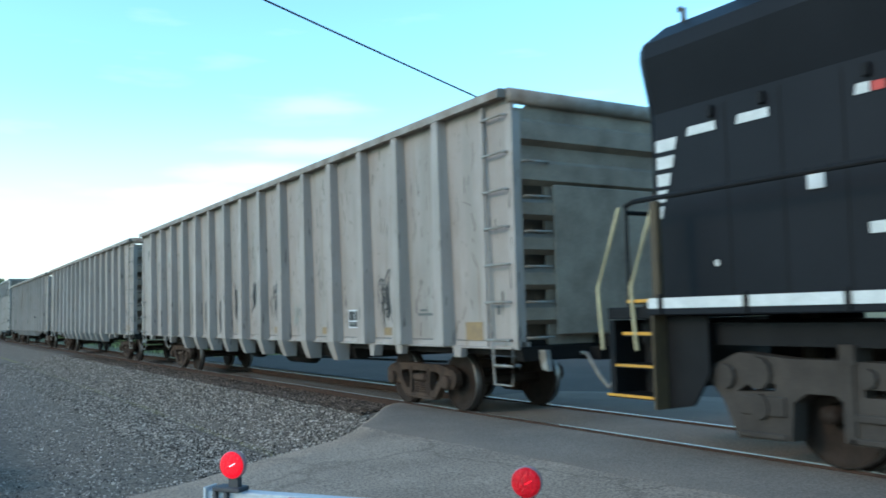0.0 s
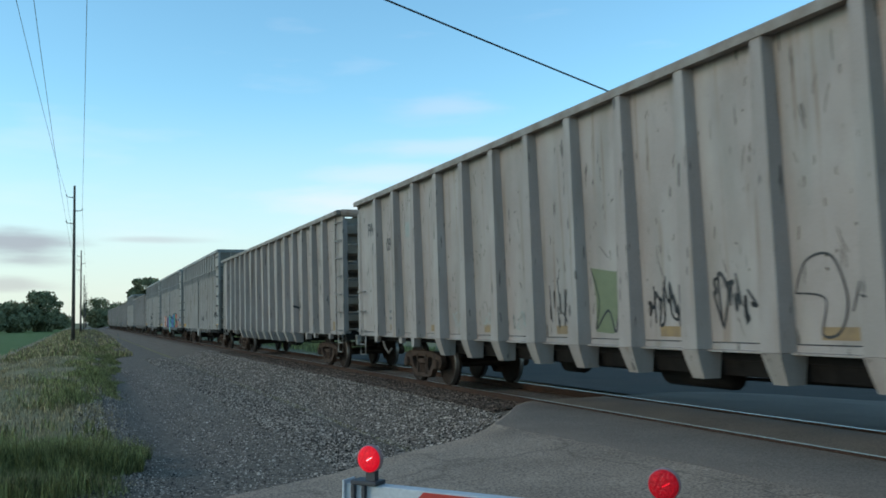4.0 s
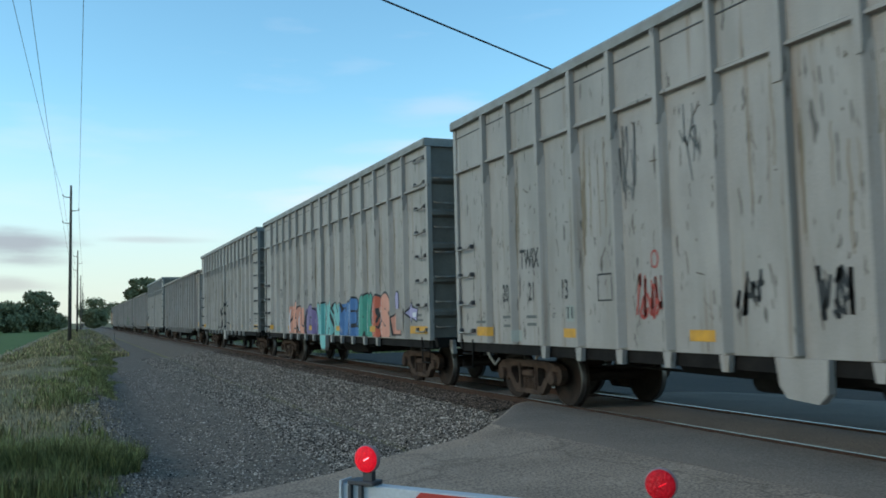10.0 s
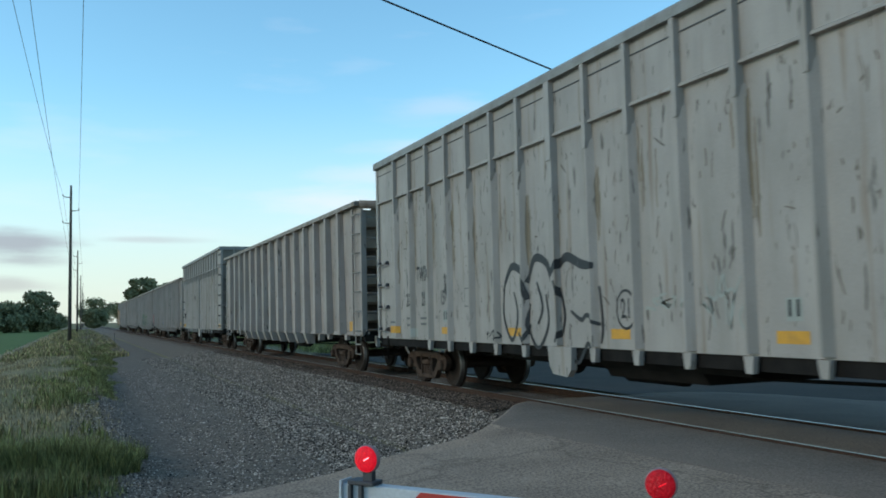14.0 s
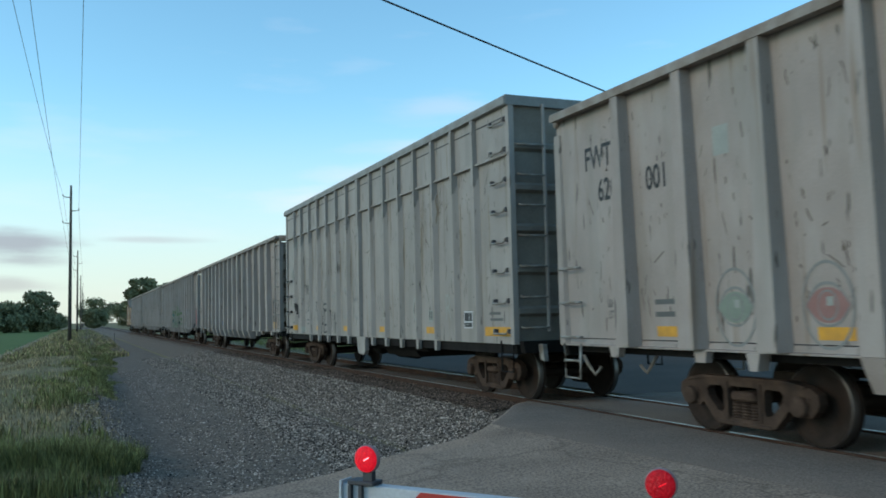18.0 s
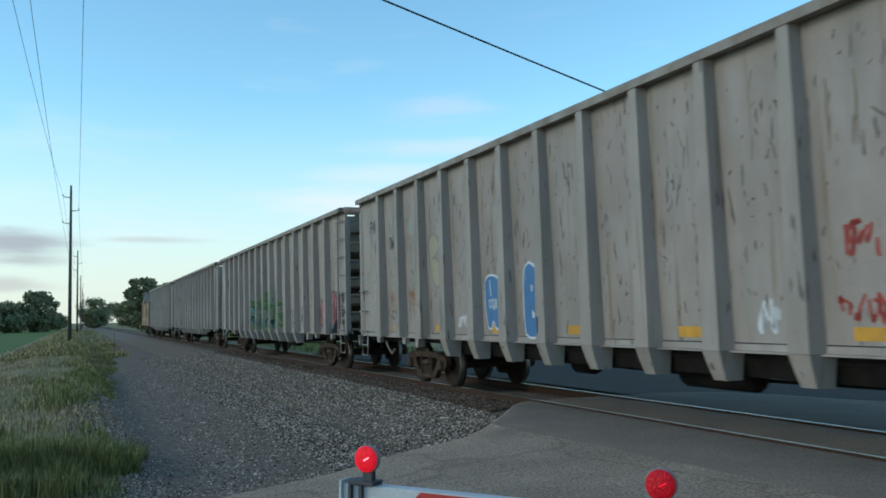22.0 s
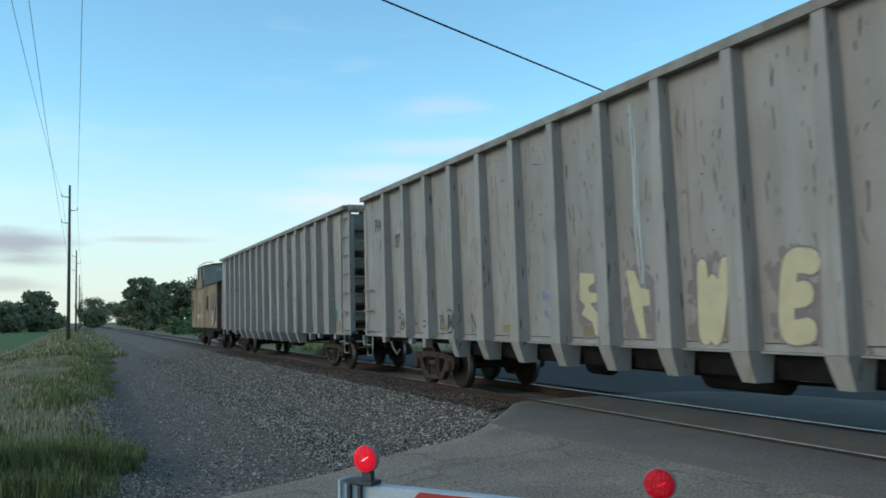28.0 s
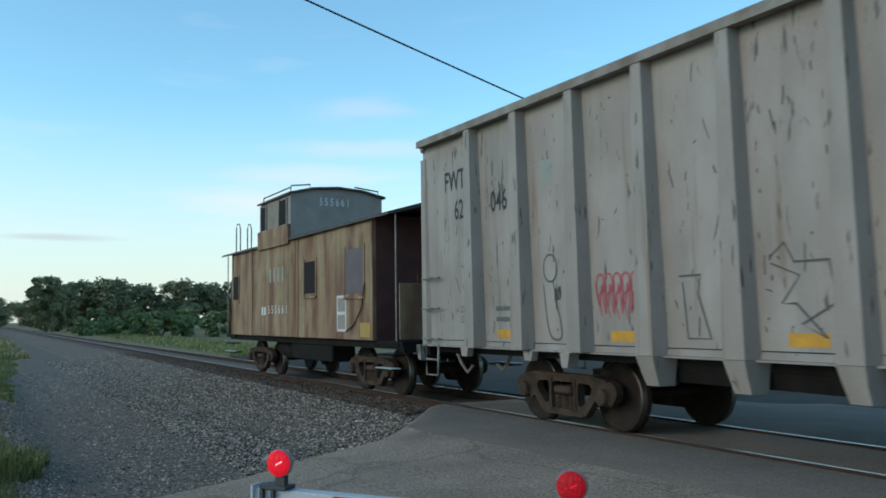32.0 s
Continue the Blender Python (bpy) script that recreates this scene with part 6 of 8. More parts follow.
SKELETON = {          # strokes of each letter in a unit square, for fat sprayed letters
    "A": (((0.08, 0), (0.42, 1), (0.62, 1), (0.94, 0)), ((0.25, 0.36), (0.78, 0.36))),
    "U": (((0.12, 1), (0.12, 0.25), (0.35, 0.02), (0.68, 0.02), (0.88, 0.25), (0.88, 1)),),
    "D": (((0.12, 0), (0.12, 1), (0.6, 0.95), (0.9, 0.65), (0.9, 0.3), (0.6, 0.03), (0.12, 0)),),
    "W": (((0.04, 1), (0.22, 0.03), (0.38, 0.05), (0.5, 0.75), (0.62, 0.05), (0.78, 0.03), (0.96, 1)),),
    "M": (((0.05, 0), (0.15, 1), (0.35, 0.95), (0.5, 0.3), (0.66, 0.95), (0.85, 1), (0.95, 0)),),
    "K": (((0.15, 0), (0.15, 1)), ((0.9, 1), (0.25, 0.5), (0.9, 0))),
    "Y": (((0.1, 1), (0.5, 0.5), (0.9, 1)), ((0.5, 0.5), (0.5, 0))),
    "E": (((0.9, 0.97), (0.35, 1), (0.14, 0.85), (0.14, 0.15), (0.35, 0.0), (0.92, 0.03)), ((0.2, 0.5), (0.75, 0.54))),
    "B": (((0.14, 0), (0.14, 1), (0.65, 0.98), (0.85, 0.77), (0.62, 0.54), (0.3, 0.52)), ((0.5, 0.53), (0.9, 0.36), (0.86, 0.1), (0.6, 0.0), (0.14, 0))),
    "I": (((0.5, 0), (0.5, 1)),),
    "S": (((0.9, 0.85), (0.6, 1.0), (0.22, 0.92), (0.14, 0.7), (0.35, 0.54), (0.7, 0.45), (0.88, 0.25), (0.7, 0.03), (0.3, 0.0), (0.08, 0.15)),),
    "Z": (((0.1, 0.92), (0.85, 0.97), (0.8, 0.8), (0.2, 0.2), (0.12, 0.06), (0.92, 0.04)),),
    "C": (((0.9, 0.85), (0.6, 1.0), (0.2, 0.85), (0.1, 0.5), (0.2, 0.15), (0.6, 0.0), (0.92, 0.15)),),
    "N": (((0.12, 0), (0.12, 1), (0.3, 0.9), (0.72, 0.1), (0.88, 0.05), (0.88, 1)),),
    "G": (((0.88, 0.85), (0.55, 1.0), (0.2, 0.85), (0.1, 0.45), (0.25, 0.08), (0.65, 0.0), (0.9, 0.2), (0.88, 0.45), (0.55, 0.45)),),
    "O": (((0.5, 1.0), (0.15, 0.8), (0.1, 0.4), (0.3, 0.05), (0.7, 0.05), (0.9, 0.4), (0.85, 0.8), (0.5, 1.0)),),
    "H": (((0.12, 0), (0.12, 1)), ((0.88, 0), (0.88, 1)), ((0.15, 0.48), (0.85, 0.54))),
    "P": (((0.15, 0), (0.15, 1), (0.6, 1), (0.88, 0.8), (0.75, 0.52), (0.2, 0.48))),
    "T": (((0.05, 0.95), (0.95, 0.98)), ((0.5, 0.95), (0.5, 0))),
    "L": (((0.2, 1), (0.18, 0.1), (0.35, 0.02), (0.9, 0.08)),),
}
SKELETON["P"] = (SKELETON["P"],)


def fat_strokes(bm, strokes, w, rnd=None):
    """Thick round-ended strokes; each piece lies a hair above the last. The height is kept in z until it is laid."""
    lift = 0.0
    for st in strokes:
        pts = curve_pts(list(st), 4) if len(st) > 2 else list(st)
        for (a, b), (c_, d) in zip(pts, pts[1:]):
            dx, dy = c_ - a, d - b
            l_ = math.hypot(dx, dy)
            if l_ < 1e-4:
                continue
            nx, ny = -dy / l_ * w, dx / l_ * w
            lift += 0.00008
            bm.faces.new([bm.verts.new((x, y, lift)) for x, y in ((a + nx, b + ny), (c_ + nx, d + ny), (c_ - nx, d - ny), (a - nx, b - ny))])
            lift += 0.00008
            bm.faces.new([bm.verts.new((c_ + w * math.cos(k * 0.785), d + w * math.sin(k * 0.785), lift)) for k in range(8)])
        a, b = pts[0]
        lift += 0.00008
        bm.faces.new([bm.verts.new((a + w * math.cos(k * 0.785), b + w * math.sin(k * 0.785), lift)) for k in range(8)])


def bubble(car, kind, ch, u, z, h, fill, edge="spray_black", width=0.6, fat=0.10, rim=0.035, lean=0.0, label="", hollow=None):
    """A fat sprayed letter with an outline, u and z its middle."""
    st = [[(u - ((x - 0.5) * (width - 2 * fat) + lean * (y - 0.5)), z + (y - 0.5) * (h - 2 * fat)) for x, y in q] for q in SKELETON[ch]]
    bm = B()
    fat_strokes(bm, st, fat + rim)
    lay(car, kind, "graffiti_outline", bm, edge, 0.004)
    bm = B()
    fat_strokes(bm, st, fat)
    return lay(car, kind, "graffiti_letter", bm, fill, 0.010, label)


def bar(car, kind, u, z, w, h, mat, name="stencil_bar", lift=0.004, label=""):
    return poly(car, kind, [(u - w / 2, z - h / 2), (u + w / 2, z - h / 2), (u + w / 2, z + h / 2), (u - w / 2, z + h / 2)], mat, name, lift, label)


def plate(car, kind, u, z, w=0.40, h=0.36):
    """The black consolidated stencil with its white border, fields and lines of small print."""
    bar(car, kind, u, z, w, h, "spray_white", "data_plate", 0.004, "black and white data stencil")
    bar(car, kind, u + w * 0.17, z + h * 0.17, w * 0.52, h * 0.52, "stencil", "data_field", 0.0065)
    bar(car, kind, u - w * 0.29, z + h * 0.17, w * 0.30, h * 0.52, "stencil", "data_field", 0.0065)
    bar(car, kind, u, z - h * 0.30, w * 0.88, h * 0.27, "stencil", "data_field", 0.0065)
    for k in range(4):
        bar(car, kind, u + w * 0.20, z + h * (0.34 - 0.12 * k), w * 0.34, h * 0.035, "stencil_faded", "data_text", 0.009)
        bar(car, kind, u - w * 0.29, z + h * (0.34 - 0.12 * k), w * 0.18, h * 0.035, "stencil_faded", "data_text", 0.009)
    bar(car, kind, u + w * 0.1, z - h * 0.27, w * 0.5, h * 0.04, "spray_faint", "data_text", 0.009)


def scuffs(car, kind, seed, n, L, H):
    """Short scratches and chips all over a side."""
    rnd = random.Random(seed)
    bm = B()
    ribs = F_RIBS if kind == "F" else T_RIBS
    half = 0.17 if kind == "F" else 0.10
    fat = 1.1 if n > 1000 else 1.0
    for _ in range(int(n * 0.8 if n > 1000 else 0.5 * n + 320)):
        u, z = rnd.uniform(0.7, L - 0.7), rnd.uniform(0.95, H - 0.25)
        if min(abs(u - r) for r in ribs) < half + 0.03:
            continue
        long_ = rnd.random() > 0.72
        ln = rnd.uniform(0.045, 0.12) if long_ else rnd.uniform(0.010, 0.042)
        a = rnd.gauss(1.55, 0.22 if rnd.random() < 0.8 else 0.8)
        du, dz = math.cos(a) * ln, math.sin(a) * ln
        if min(abs(u + q * du - r) for r in ribs for q in (-1, 1)) < half or z + abs(dz) > H - 0.16:
            continue
        ribbon(bm, curve_pts([(u - du, z - dz), (u + rnd.uniform(-.014, .014), z), (u + du, z + dz)], 3), rnd.uniform(0.003, 0.0085) * fat)
    for v in bm.verts:
        uu, zz = v.co.x, v.co.y
        v.co = ((-1.43 - 0.0201 * (zz - 0.85) if kind == "F" else -1.495) - 0.003, KY * uu, z_f(zz) if kind == "F" else z_t(zz))
    me = bpy.data.meshes.new("chipped_paint")
    bm.to_mesh(me)
    bm.free()
    me.materials.append(M["scuff"])
    o = new("chipped_paint", me)
    o.parent = car
    o["kind"], o["label"] = "stuff", "dark scuffs and chips in the paint"


def runs(car, kind, seed, n, ua, ub, ztop, lmin, lmax):
    """Thin brown streaks where rust and dirt have run down the sheet."""
    rnd = random.Random(seed)
    ribs = F_RIBS if kind == "F" else T_RIBS
    half = 0.24 if kind == "F" else 0.06
    for _ in range(n):
        u, z = rnd.uniform(ua, ub), ztop - abs(rnd.gauss(0, 0.35))
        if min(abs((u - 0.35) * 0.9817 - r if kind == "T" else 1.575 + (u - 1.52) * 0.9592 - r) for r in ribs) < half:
            continue
        ln = rnd.uniform(lmin, lmax)
        pts = [(u + 0.012 * rnd.uniform(-1, 1), z - ln * q / 5) for q in range(6)]
        line(car, kind, pts, "rust_run", rnd.uniform(0.006, 0.016), "rust_run", True, "brown rust run", 0.0025)


def inset(pts, d):
    """The outline drawn in by d."""
    n = len(pts)
    area = sum(pts[i][0] * pts[(i + 1) % n][1] - pts[(i + 1) % n][0] * pts[i][1] for i in range(n))
    s_ = 1.0 if area > 0 else -1.0
    out = []
    for i in range(n):
        (ax, ay), (bx, by), (cx, cy) = pts[i - 1], pts[i], pts[(i + 1) % n]
        l1, l2 = math.hypot(bx - ax, by - ay) or 1, math.hypot(cx - bx, cy - by) or 1
        n1, n2 = (-(by - ay) / l1, (bx - ax) / l1), (-(cy - by) / l2, (cx - bx) / l2)
        mx, my = n1[0] + n2[0], n1[1] + n2[1]
        k = d * s_ / max(0.55, 0.5 * (mx * mx + my * my))
        out.append((bx + mx * k, by + my * k))
    return out


def rounded(pts):
    """The outline with its corners drawn as a smooth line."""
    return curve_pts(list(pts) + [pts[0]], 4)[:-1]


def filled(car, kind, pts, fill, edge, rim, lift=0.006, label="", smooth=True):
    """A sprayed shape with an outline."""
    p = rounded(pts) if smooth else pts
    poly(car, kind, p, edge, "graffiti_outline", lift)
    return poly(car, kind, inset(p, rim), fill, "graffiti_letter", lift + 0.005, label)


def spray_cloud(car, kind, ua, ub, za, zb, mat, n, seed, rmin=0.03, rmax=0.10, label="", top=0.5):
    """A sprayed patch with a ragged edge: many small overlapping spots, thinner towards its top."""
    rnd = random.Random(seed)
    bm = B()
    for k in range(n):
        u, v = rnd.uniform(ua, ub), rnd.random()
        if v > 1 - top and rnd.random() < (v - 1 + top) / top:
            continue
        r = rnd.uniform(rmin, rmax) * (1 - 0.5 * max(0, v - 1 + top) / top)
        a0, z = rnd.random(), za + (zb - za) * v
        bm.faces.new([bm.verts.new((u + r * math.cos(a0 + q * 0.898), z + r * math.sin(a0 + q * 0.898), 0.000004 * k)) for q in range(7)])
    return lay(car, kind, "sprayed_patch", bm, mat, 0.003, label)


def panel(k):
    """Middle of the k-th panel of the deep-posted car."""
    return 1.52 + 1.19 * k + 0.595


def f_common(i, number, tape_front, tape_rear, density):
    car = CARS[i][0]
    text(car, "F", "FWTX", 18.68, 2.80, 0.25, wide=0.84)
    text(car, "F", number[:3], 18.60, 2.43, 0.24, wide=0.84)
    text(car, "F", number[3:], 17.58, 2.43, 0.24, wide=0.84)
    bar(car, "F", panel(12) + 0.08, 2.62, 0.24, 0.26, "spray_faint", "placard", label="faded grey placard")
    text(car, "F", "LD LMT", 18.55, 1.22, 0.085, "stencil_faded", 0.8)
    text(car, "F", "LT WT", 18.55, 1.10, 0.085, "stencil_faded", 0.8)
    for dz in (0.0, 0.12):
        bar(car, "F", 17.55, 1.10 + dz, 0.36, 0.05, "stencil_faded")
    plate(car, "F", 4.52, 1.10, 0.37, 0.25)
    bar(car, "F", 2.15, 1.14, 0.42, 0.03, "stencil_faded")
    bar(car, "F", 2.2, 1.19, 0.20, 0.025, "stencil_faded")
    bar(car, "F", 0.33, 1.17, 0.08, 0.10, "stencil_faded")
    bar(car, "F", 0.90, 0.945, 0.40, 0.20, tape_front, "reflector_tape", label="reflector tape on the side sheet")
    for j, k in enumerate((1, 3, 5, 7, 9, 11, 13)):
        bar(car, "F", panel(k) - 0.08, 0.935, 0.42, 0.10, tape_front if j < 3 else tape_rear, "reflector_tape")
    scuffs(car, "F", 40 + i, density, LF, HF)
    return car


def t_common(i, tail, density):
    car = CARS[i][0]
    text(car, "T", "TWIX", 12.93, 1.78, 0.235, wide=0.66)
    text(car, "T", "20", 13.70, 1.38, 0.22, wide=0.66)
    text(car, "T", "21", 12.88, 1.38, 0.22, wide=0.66)
    text(car, "T", tail, 11.97, 1.38, 0.22, wide=0.66)
    text(car, "T", "GT", 12.26, 1.10, 0.06, "stencil_faded", 0.8)
    for u, z, w in ((13.68, 1.09, 0.26), (13.68, 0.98, 0.22), (12.9, 1.09, 0.30), (12.9, 1.0, 0.28), (14.6, 1.03, 0.34), (1.0, 1.06, 0.44), (1.05, 1.14, 0.40)):
        bar(car, "T", u, z, w, 0.035, "stencil_faded")
    bar(car, "T", 13.3, 0.86, 0.2, 0.14, "spray_faint", "placard")
    plate(car, "T", 2.06, 1.06, 0.34, 0.235)
    for u, w in ((0.95, 0.85), (3.75, 0.36), (6.48, 0.36), (9.22, 0.36), (11.80, 0.40), (14.45, 0.55)):
        bar(car, "T", u, 0.905, w * 1.12, 0.10 if w < 0.5 else 0.12, "yellow", "reflector_tape", 0.029 if i == 4 else 0.004, "yellow reflector tape")
    for u in (3.72, 11.84):
        bar(car, "T", u, 1.12, 0.20, 0.18, "spray_faint", "sensor_box", label="grey box")
        for q in (-0.05, 0.05):
            bar(car, "T", u + q, 1.13, 0.035, 0.13, "stencil", "sensor_slot", 0.007)
    scuffs(car, "T", 60 + i, density, LT, HT)
    rnd = random.Random(500 + i)
    for r in rnd.sample(T_RIBS[1:-1], 9):
        for _ in range(rnd.randint(4, 8)):
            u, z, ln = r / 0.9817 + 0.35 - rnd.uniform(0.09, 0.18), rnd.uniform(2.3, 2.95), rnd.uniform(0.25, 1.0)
            line(car, "T", [(u + 0.01 * rnd.uniform(-1, 1), z - ln * q / 4) for q in range(5)], "stain", rnd.uniform(0.006, 0.022), "rust_run", True, "brown rust stain beside a post", 0.0022 + 0.0002 * rnd.random())
    return car


SIX = "620"
# first gondola
c = f_common(0, SIX + "062", "brown_tape", "brown_tape", 420)
for ch, k in (("E", 11), ("P", 10), ("H", 9), ("E", 8)):
    bubble(c, "F", ch, panel(k) - 0.16, 1.19, 0.66, "paint_f", "spray_black", 0.62, 0.075, 0.05, label="black outlined sprayed letter")
    line(c, "F", [(panel(k) + 0.16, 1.5), (panel(k) + 0.18, 1.2), (panel(k) + 0.15, 0.88)], "spray_black", 0.035, lift=0.013)
for k, sd in ((7, 1), (6, 2), (5, 3)):
    scribble(c, "F", panel(k), 1.42, 0.55, 0.75, sd, "spray_black", 0.014, 6)
scribble(c, "F", panel(4), 1.2, 0.6, 0.5, 4, "spray_faint", 0.012, 6)
for q in (0, 1, 2):
    line(c, "F", [(3.36 + 0.13 * math.cos(a + q * 2.1) + 0.10 * math.cos(q * 2.1), 1.45 + 0.16 * math.sin(a) + 0.13 * math.sin(q * 2.1)) for a in [x * 0.7 for x in range(10)]], "spray_black", 0.014, label="looping black tag")
scribble(c, "F", 3.36, 1.3, 0.4, 0.7, 6, "spray_black", 0.010, 4)
# second gondola
c = f_common(1, SIX + "095", "brown_tape", "brown_tape", 480)
poly(c, "F", [(9.62, 1.62), (9.52, 1.30), (9.55, 0.92), (9.15, 0.90), (8.98, 1.2), (9.0, 1.55)], "spray_olive", label="olive green sprayed patch")
line(c, "F", [(9.62, 1.62), (9.45, 1.25), (9.55, 0.95), (9.25, 1.15), (9.1, 0.92), (9.0, 1.3), (9.02, 1.58)], "spray_black", 0.014)
scribble(c, "F", panel(7), 1.25, 0.55, 0.6, 11, "spray_black", 0.010, 7)
scribble(c, "F", panel(5), 1.22, 0.6, 0.5, 12, "spray_black", 0.012, 6)
scribble(c, "F", panel(4) + 0.05, 1.2, 0.6, 0.5, 13, "spray_black", 0.014, 6)
line(c, "F", [(6.1, 1.25), (5.95, 1.5), (5.65, 1.52), (5.5, 1.2), (5.6, 0.95), (5.8, 0.93), (5.75, 1.2), (6.1, 1.25)], "spray_black", 0.012, label="black outlined figure")
line(c, "F", [(5.45, 1.1), (5.3, 1.45), (5.2, 1.6), (5.35, 1.3), (5.15, 1.2)], "spray_black", 0.014)
scribble(c, "F", 0.95, 1.42, 0.45, 0.35, 14, "spray_black", 0.014, 5)
scribble(c, "F", panel(0), 1.2, 0.6, 0.3, 15, "stencil_faded", 0.012, 6)
scribble(c, "F", panel(1), 1.15, 0.6, 0.3, 16, "spray_faint", 0.012, 6)
scribble(c, "F", panel(13) - 0.1, 1.45, 0.3, 0.35, 17, "spray_grey", 0.014, 4)
for k in (8, 9, 10):
    scribble(c, "F", panel(k), 1.05, 0.5, 0.25, 20 + k, "spray_faint", 0.010, 5)
# third gondola
c = f_common(2, SIX + "161", "brown_tape", "brown_tape", 1300)
scribble(c, "F", 4.72, 1.46, 0.5, 0.3, 31, "spray_black", 0.016, 5)
line(c, "F", [(4.70 + 0.07 * math.cos(x * 0.7), 1.72 + 0.06 * math.sin(x * 0.7)) for x in range(10)], "spray_black", 0.012)
line(c, "F", [(17.62 + 0.26 * math.cos(x * 0.5), 1.46 + 0.26 * math.sin(x * 0.5)) for x in range(14)], "spray_black", 0.012, label="black ringed tag")
scribble(c, "F", 17.62, 1.46, 0.42, 0.36, 33, "spray_black", 0.014, 6)
scribble(c, "F", panel(8), 1.25, 0.6, 0.4, 34, "spray_faint", 0.010, 6)
scribble(c, "F", panel(4), 1.2, 0.5, 0.3, 35, "spray_grey", 0.010, 5)

# first tall gondola
c = t_common(3, "13", 620)
for u, sd, w in ((1.42, 41, 0.45), (4.78, 42, 0.42), (5.78, 43, 0.4), (6.62, 44, 0.42), (7.45, 45, 0.35), (8.48, 46, 0.35)):
    scribble(c, "T", u, 1.25 if u > 2 else 1.36, w * 1.1, 0.40 if u > 2 else 0.32, sd, "spray_black", 0.019, 6)
line(c, "T", [(1.15, 1.32), (0.95, 1.42), (0.8, 1.30), (0.62, 1.40), (0.72, 1.46), (0.62, 1.40), (0.72, 1.33)], "spray_black", 0.012, smooth=False)
scribble(c, "T", 0.95, 0.84, 0.6, 0.12, 47, "spray_black", 0.014, 7)
scribble(c, "T", 10.09, 1.27, 0.5, 0.45, 48, "spray_red", 0.016, 7, "dark red sprayed scrawl")
line(c, "T", [(9.98 + 0.06 * math.cos(x * 0.7), 1.62 + 0.08 * math.sin(x * 0.7)) for x in range(10)], "spray_red", 0.012)
line(c, "T", [(10.85, 1.25), (11.15, 1.25), (11.15, 1.52), (10.85, 1.52), (10.85, 1.25)], "stencil", 0.012, smooth=False, label="black stencilled square")
for sd in (49, 50):
    scribble(c, "T", 9.3 + (sd - 49) * 1.1, 2.6, 0.3, 0.9, sd, "stencil_faded", 0.010, 3)

runs(c, "T", 400, 46, 1.2, 12.5, 3.08, 0.3, 1.1)
# second tall gondola: one long sprayed piece in fat coloured letters
c = t_common(4, "64", 330)
PIECE = (("A", 11.60, 10.64, "spray_salmon", 0.70, 1.48),
         ("U", 10.64, 9.74, "spray_salmon", 0.70, 1.42),
         ("D", 9.70, 8.52, "spray_purple", 0.68, 1.40),
         ("W", 8.52, 7.69, "spray_aqua", 0.745, 1.46),
         ("A", 7.67, 6.91, "spray_aqua", 0.745, 1.46),
         ("Y", 6.90, 6.26, "spray_aqua", 0.70, 1.44),
         ("W", 6.26, 5.63, "spray_blue", 0.70, 1.44),
         ("E", 5.63, 4.83, "spray_blue", 0.70, 1.50),
         ("B", 4.83, 4.21, "spray_green", 0.70, 1.50),
         ("K", 4.21, 3.83, "spray_green", 0.70, 1.56),
         ("E", 3.83, 3.26, "spray_orange", 0.70, 1.52),
         ("S", 3.27, 2.65, "spray_salmon", 0.70, 1.54))
for n_, (ch, ua, ub, col, za, zb) in enumerate(PIECE):
    poly(c, "T", [(ua + 0.05, za + 0.03), (ub - 0.05, za), (ub - 0.02, zb - 0.12), (ub + 0.2, zb - 0.03), (ua - 0.02, zb - 0.05)], col, "graffiti_shape", 0.003, "solid sprayed block behind a letter")
    bubble(c, "T", ch, (ua + ub) / 2, (za + zb) / 2, zb - za, col, "spray_black", ua - ub + 0.14, 0.112 if ch in "WMKUAYE" else 0.13, 0.04, 0.05 * (-1) ** n_, label="fat sprayed letter with black outline")
    line(c, "T", [(ua - 0.08, za + 0.1), (ua - 0.07, (za + zb) / 2), (ua - 0.1, zb - 0.12)], "spray_white", 0.010, lift=0.024, label="thin white highlight")
filled(c, "T", [(2.44, 1.12), (2.40, 0.80), (1.98, 0.80), (2.02, 1.10), (2.2, 1.26)], "spray_salmon", "spray_black", 0.03, 0.006, "salmon sprayed letter", False)
filled(c, "T", [(2.32, 1.48), (2.24, 1.56), (2.10, 1.52), (2.08, 1.2), (2.0, 0.95), (2.22, 0.90), (2.28, 1.15)], "spray_lilac", "spray_black", 0.025, 0.013, "lilac sprayed letter")
bar(c, "T", 2.05, 1.08, 0.40, 0.36, "cupola", "patch_panel", 0.026, "dark grey patch panel")
filled(c, "T", [(1.58, 1.18), (1.36, 1.40), (1.33, 1.29), (1.02, 1.26), (1.10, 1.02), (1.36, 1.08), (1.38, 0.99)], "spray_lilac", "spray_black", 0.028, 0.006, "lilac sprayed arrow", False)
bar(c, "T", 1.22, 1.15, 0.18, 0.07, "spray_white", "graffiti_bar", 0.016)
for x_, d_, m_ in ((-1.564, 0.0, "spray_black"), (-1.568, 0.025, "spray_aqua")):       # the piece runs on down the centre leg
    leg_ = [(KY * (T_RIBS[7] - 0.05 + y), z_t(z)) for y, z in ((-0.31 + d_, 0.748), (0.28 - d_, 0.748), (0.24 - d_, 0.50 + d_), (0.15, 0.39 + d_), (-0.19, 0.36 + d_), (-0.29 + d_, 0.46))]
    part("graffiti_shape", prism(B(), leg_, "x", x_, x_ + 0.003), m_, c, "aqua sprayed paint on the centre leg")

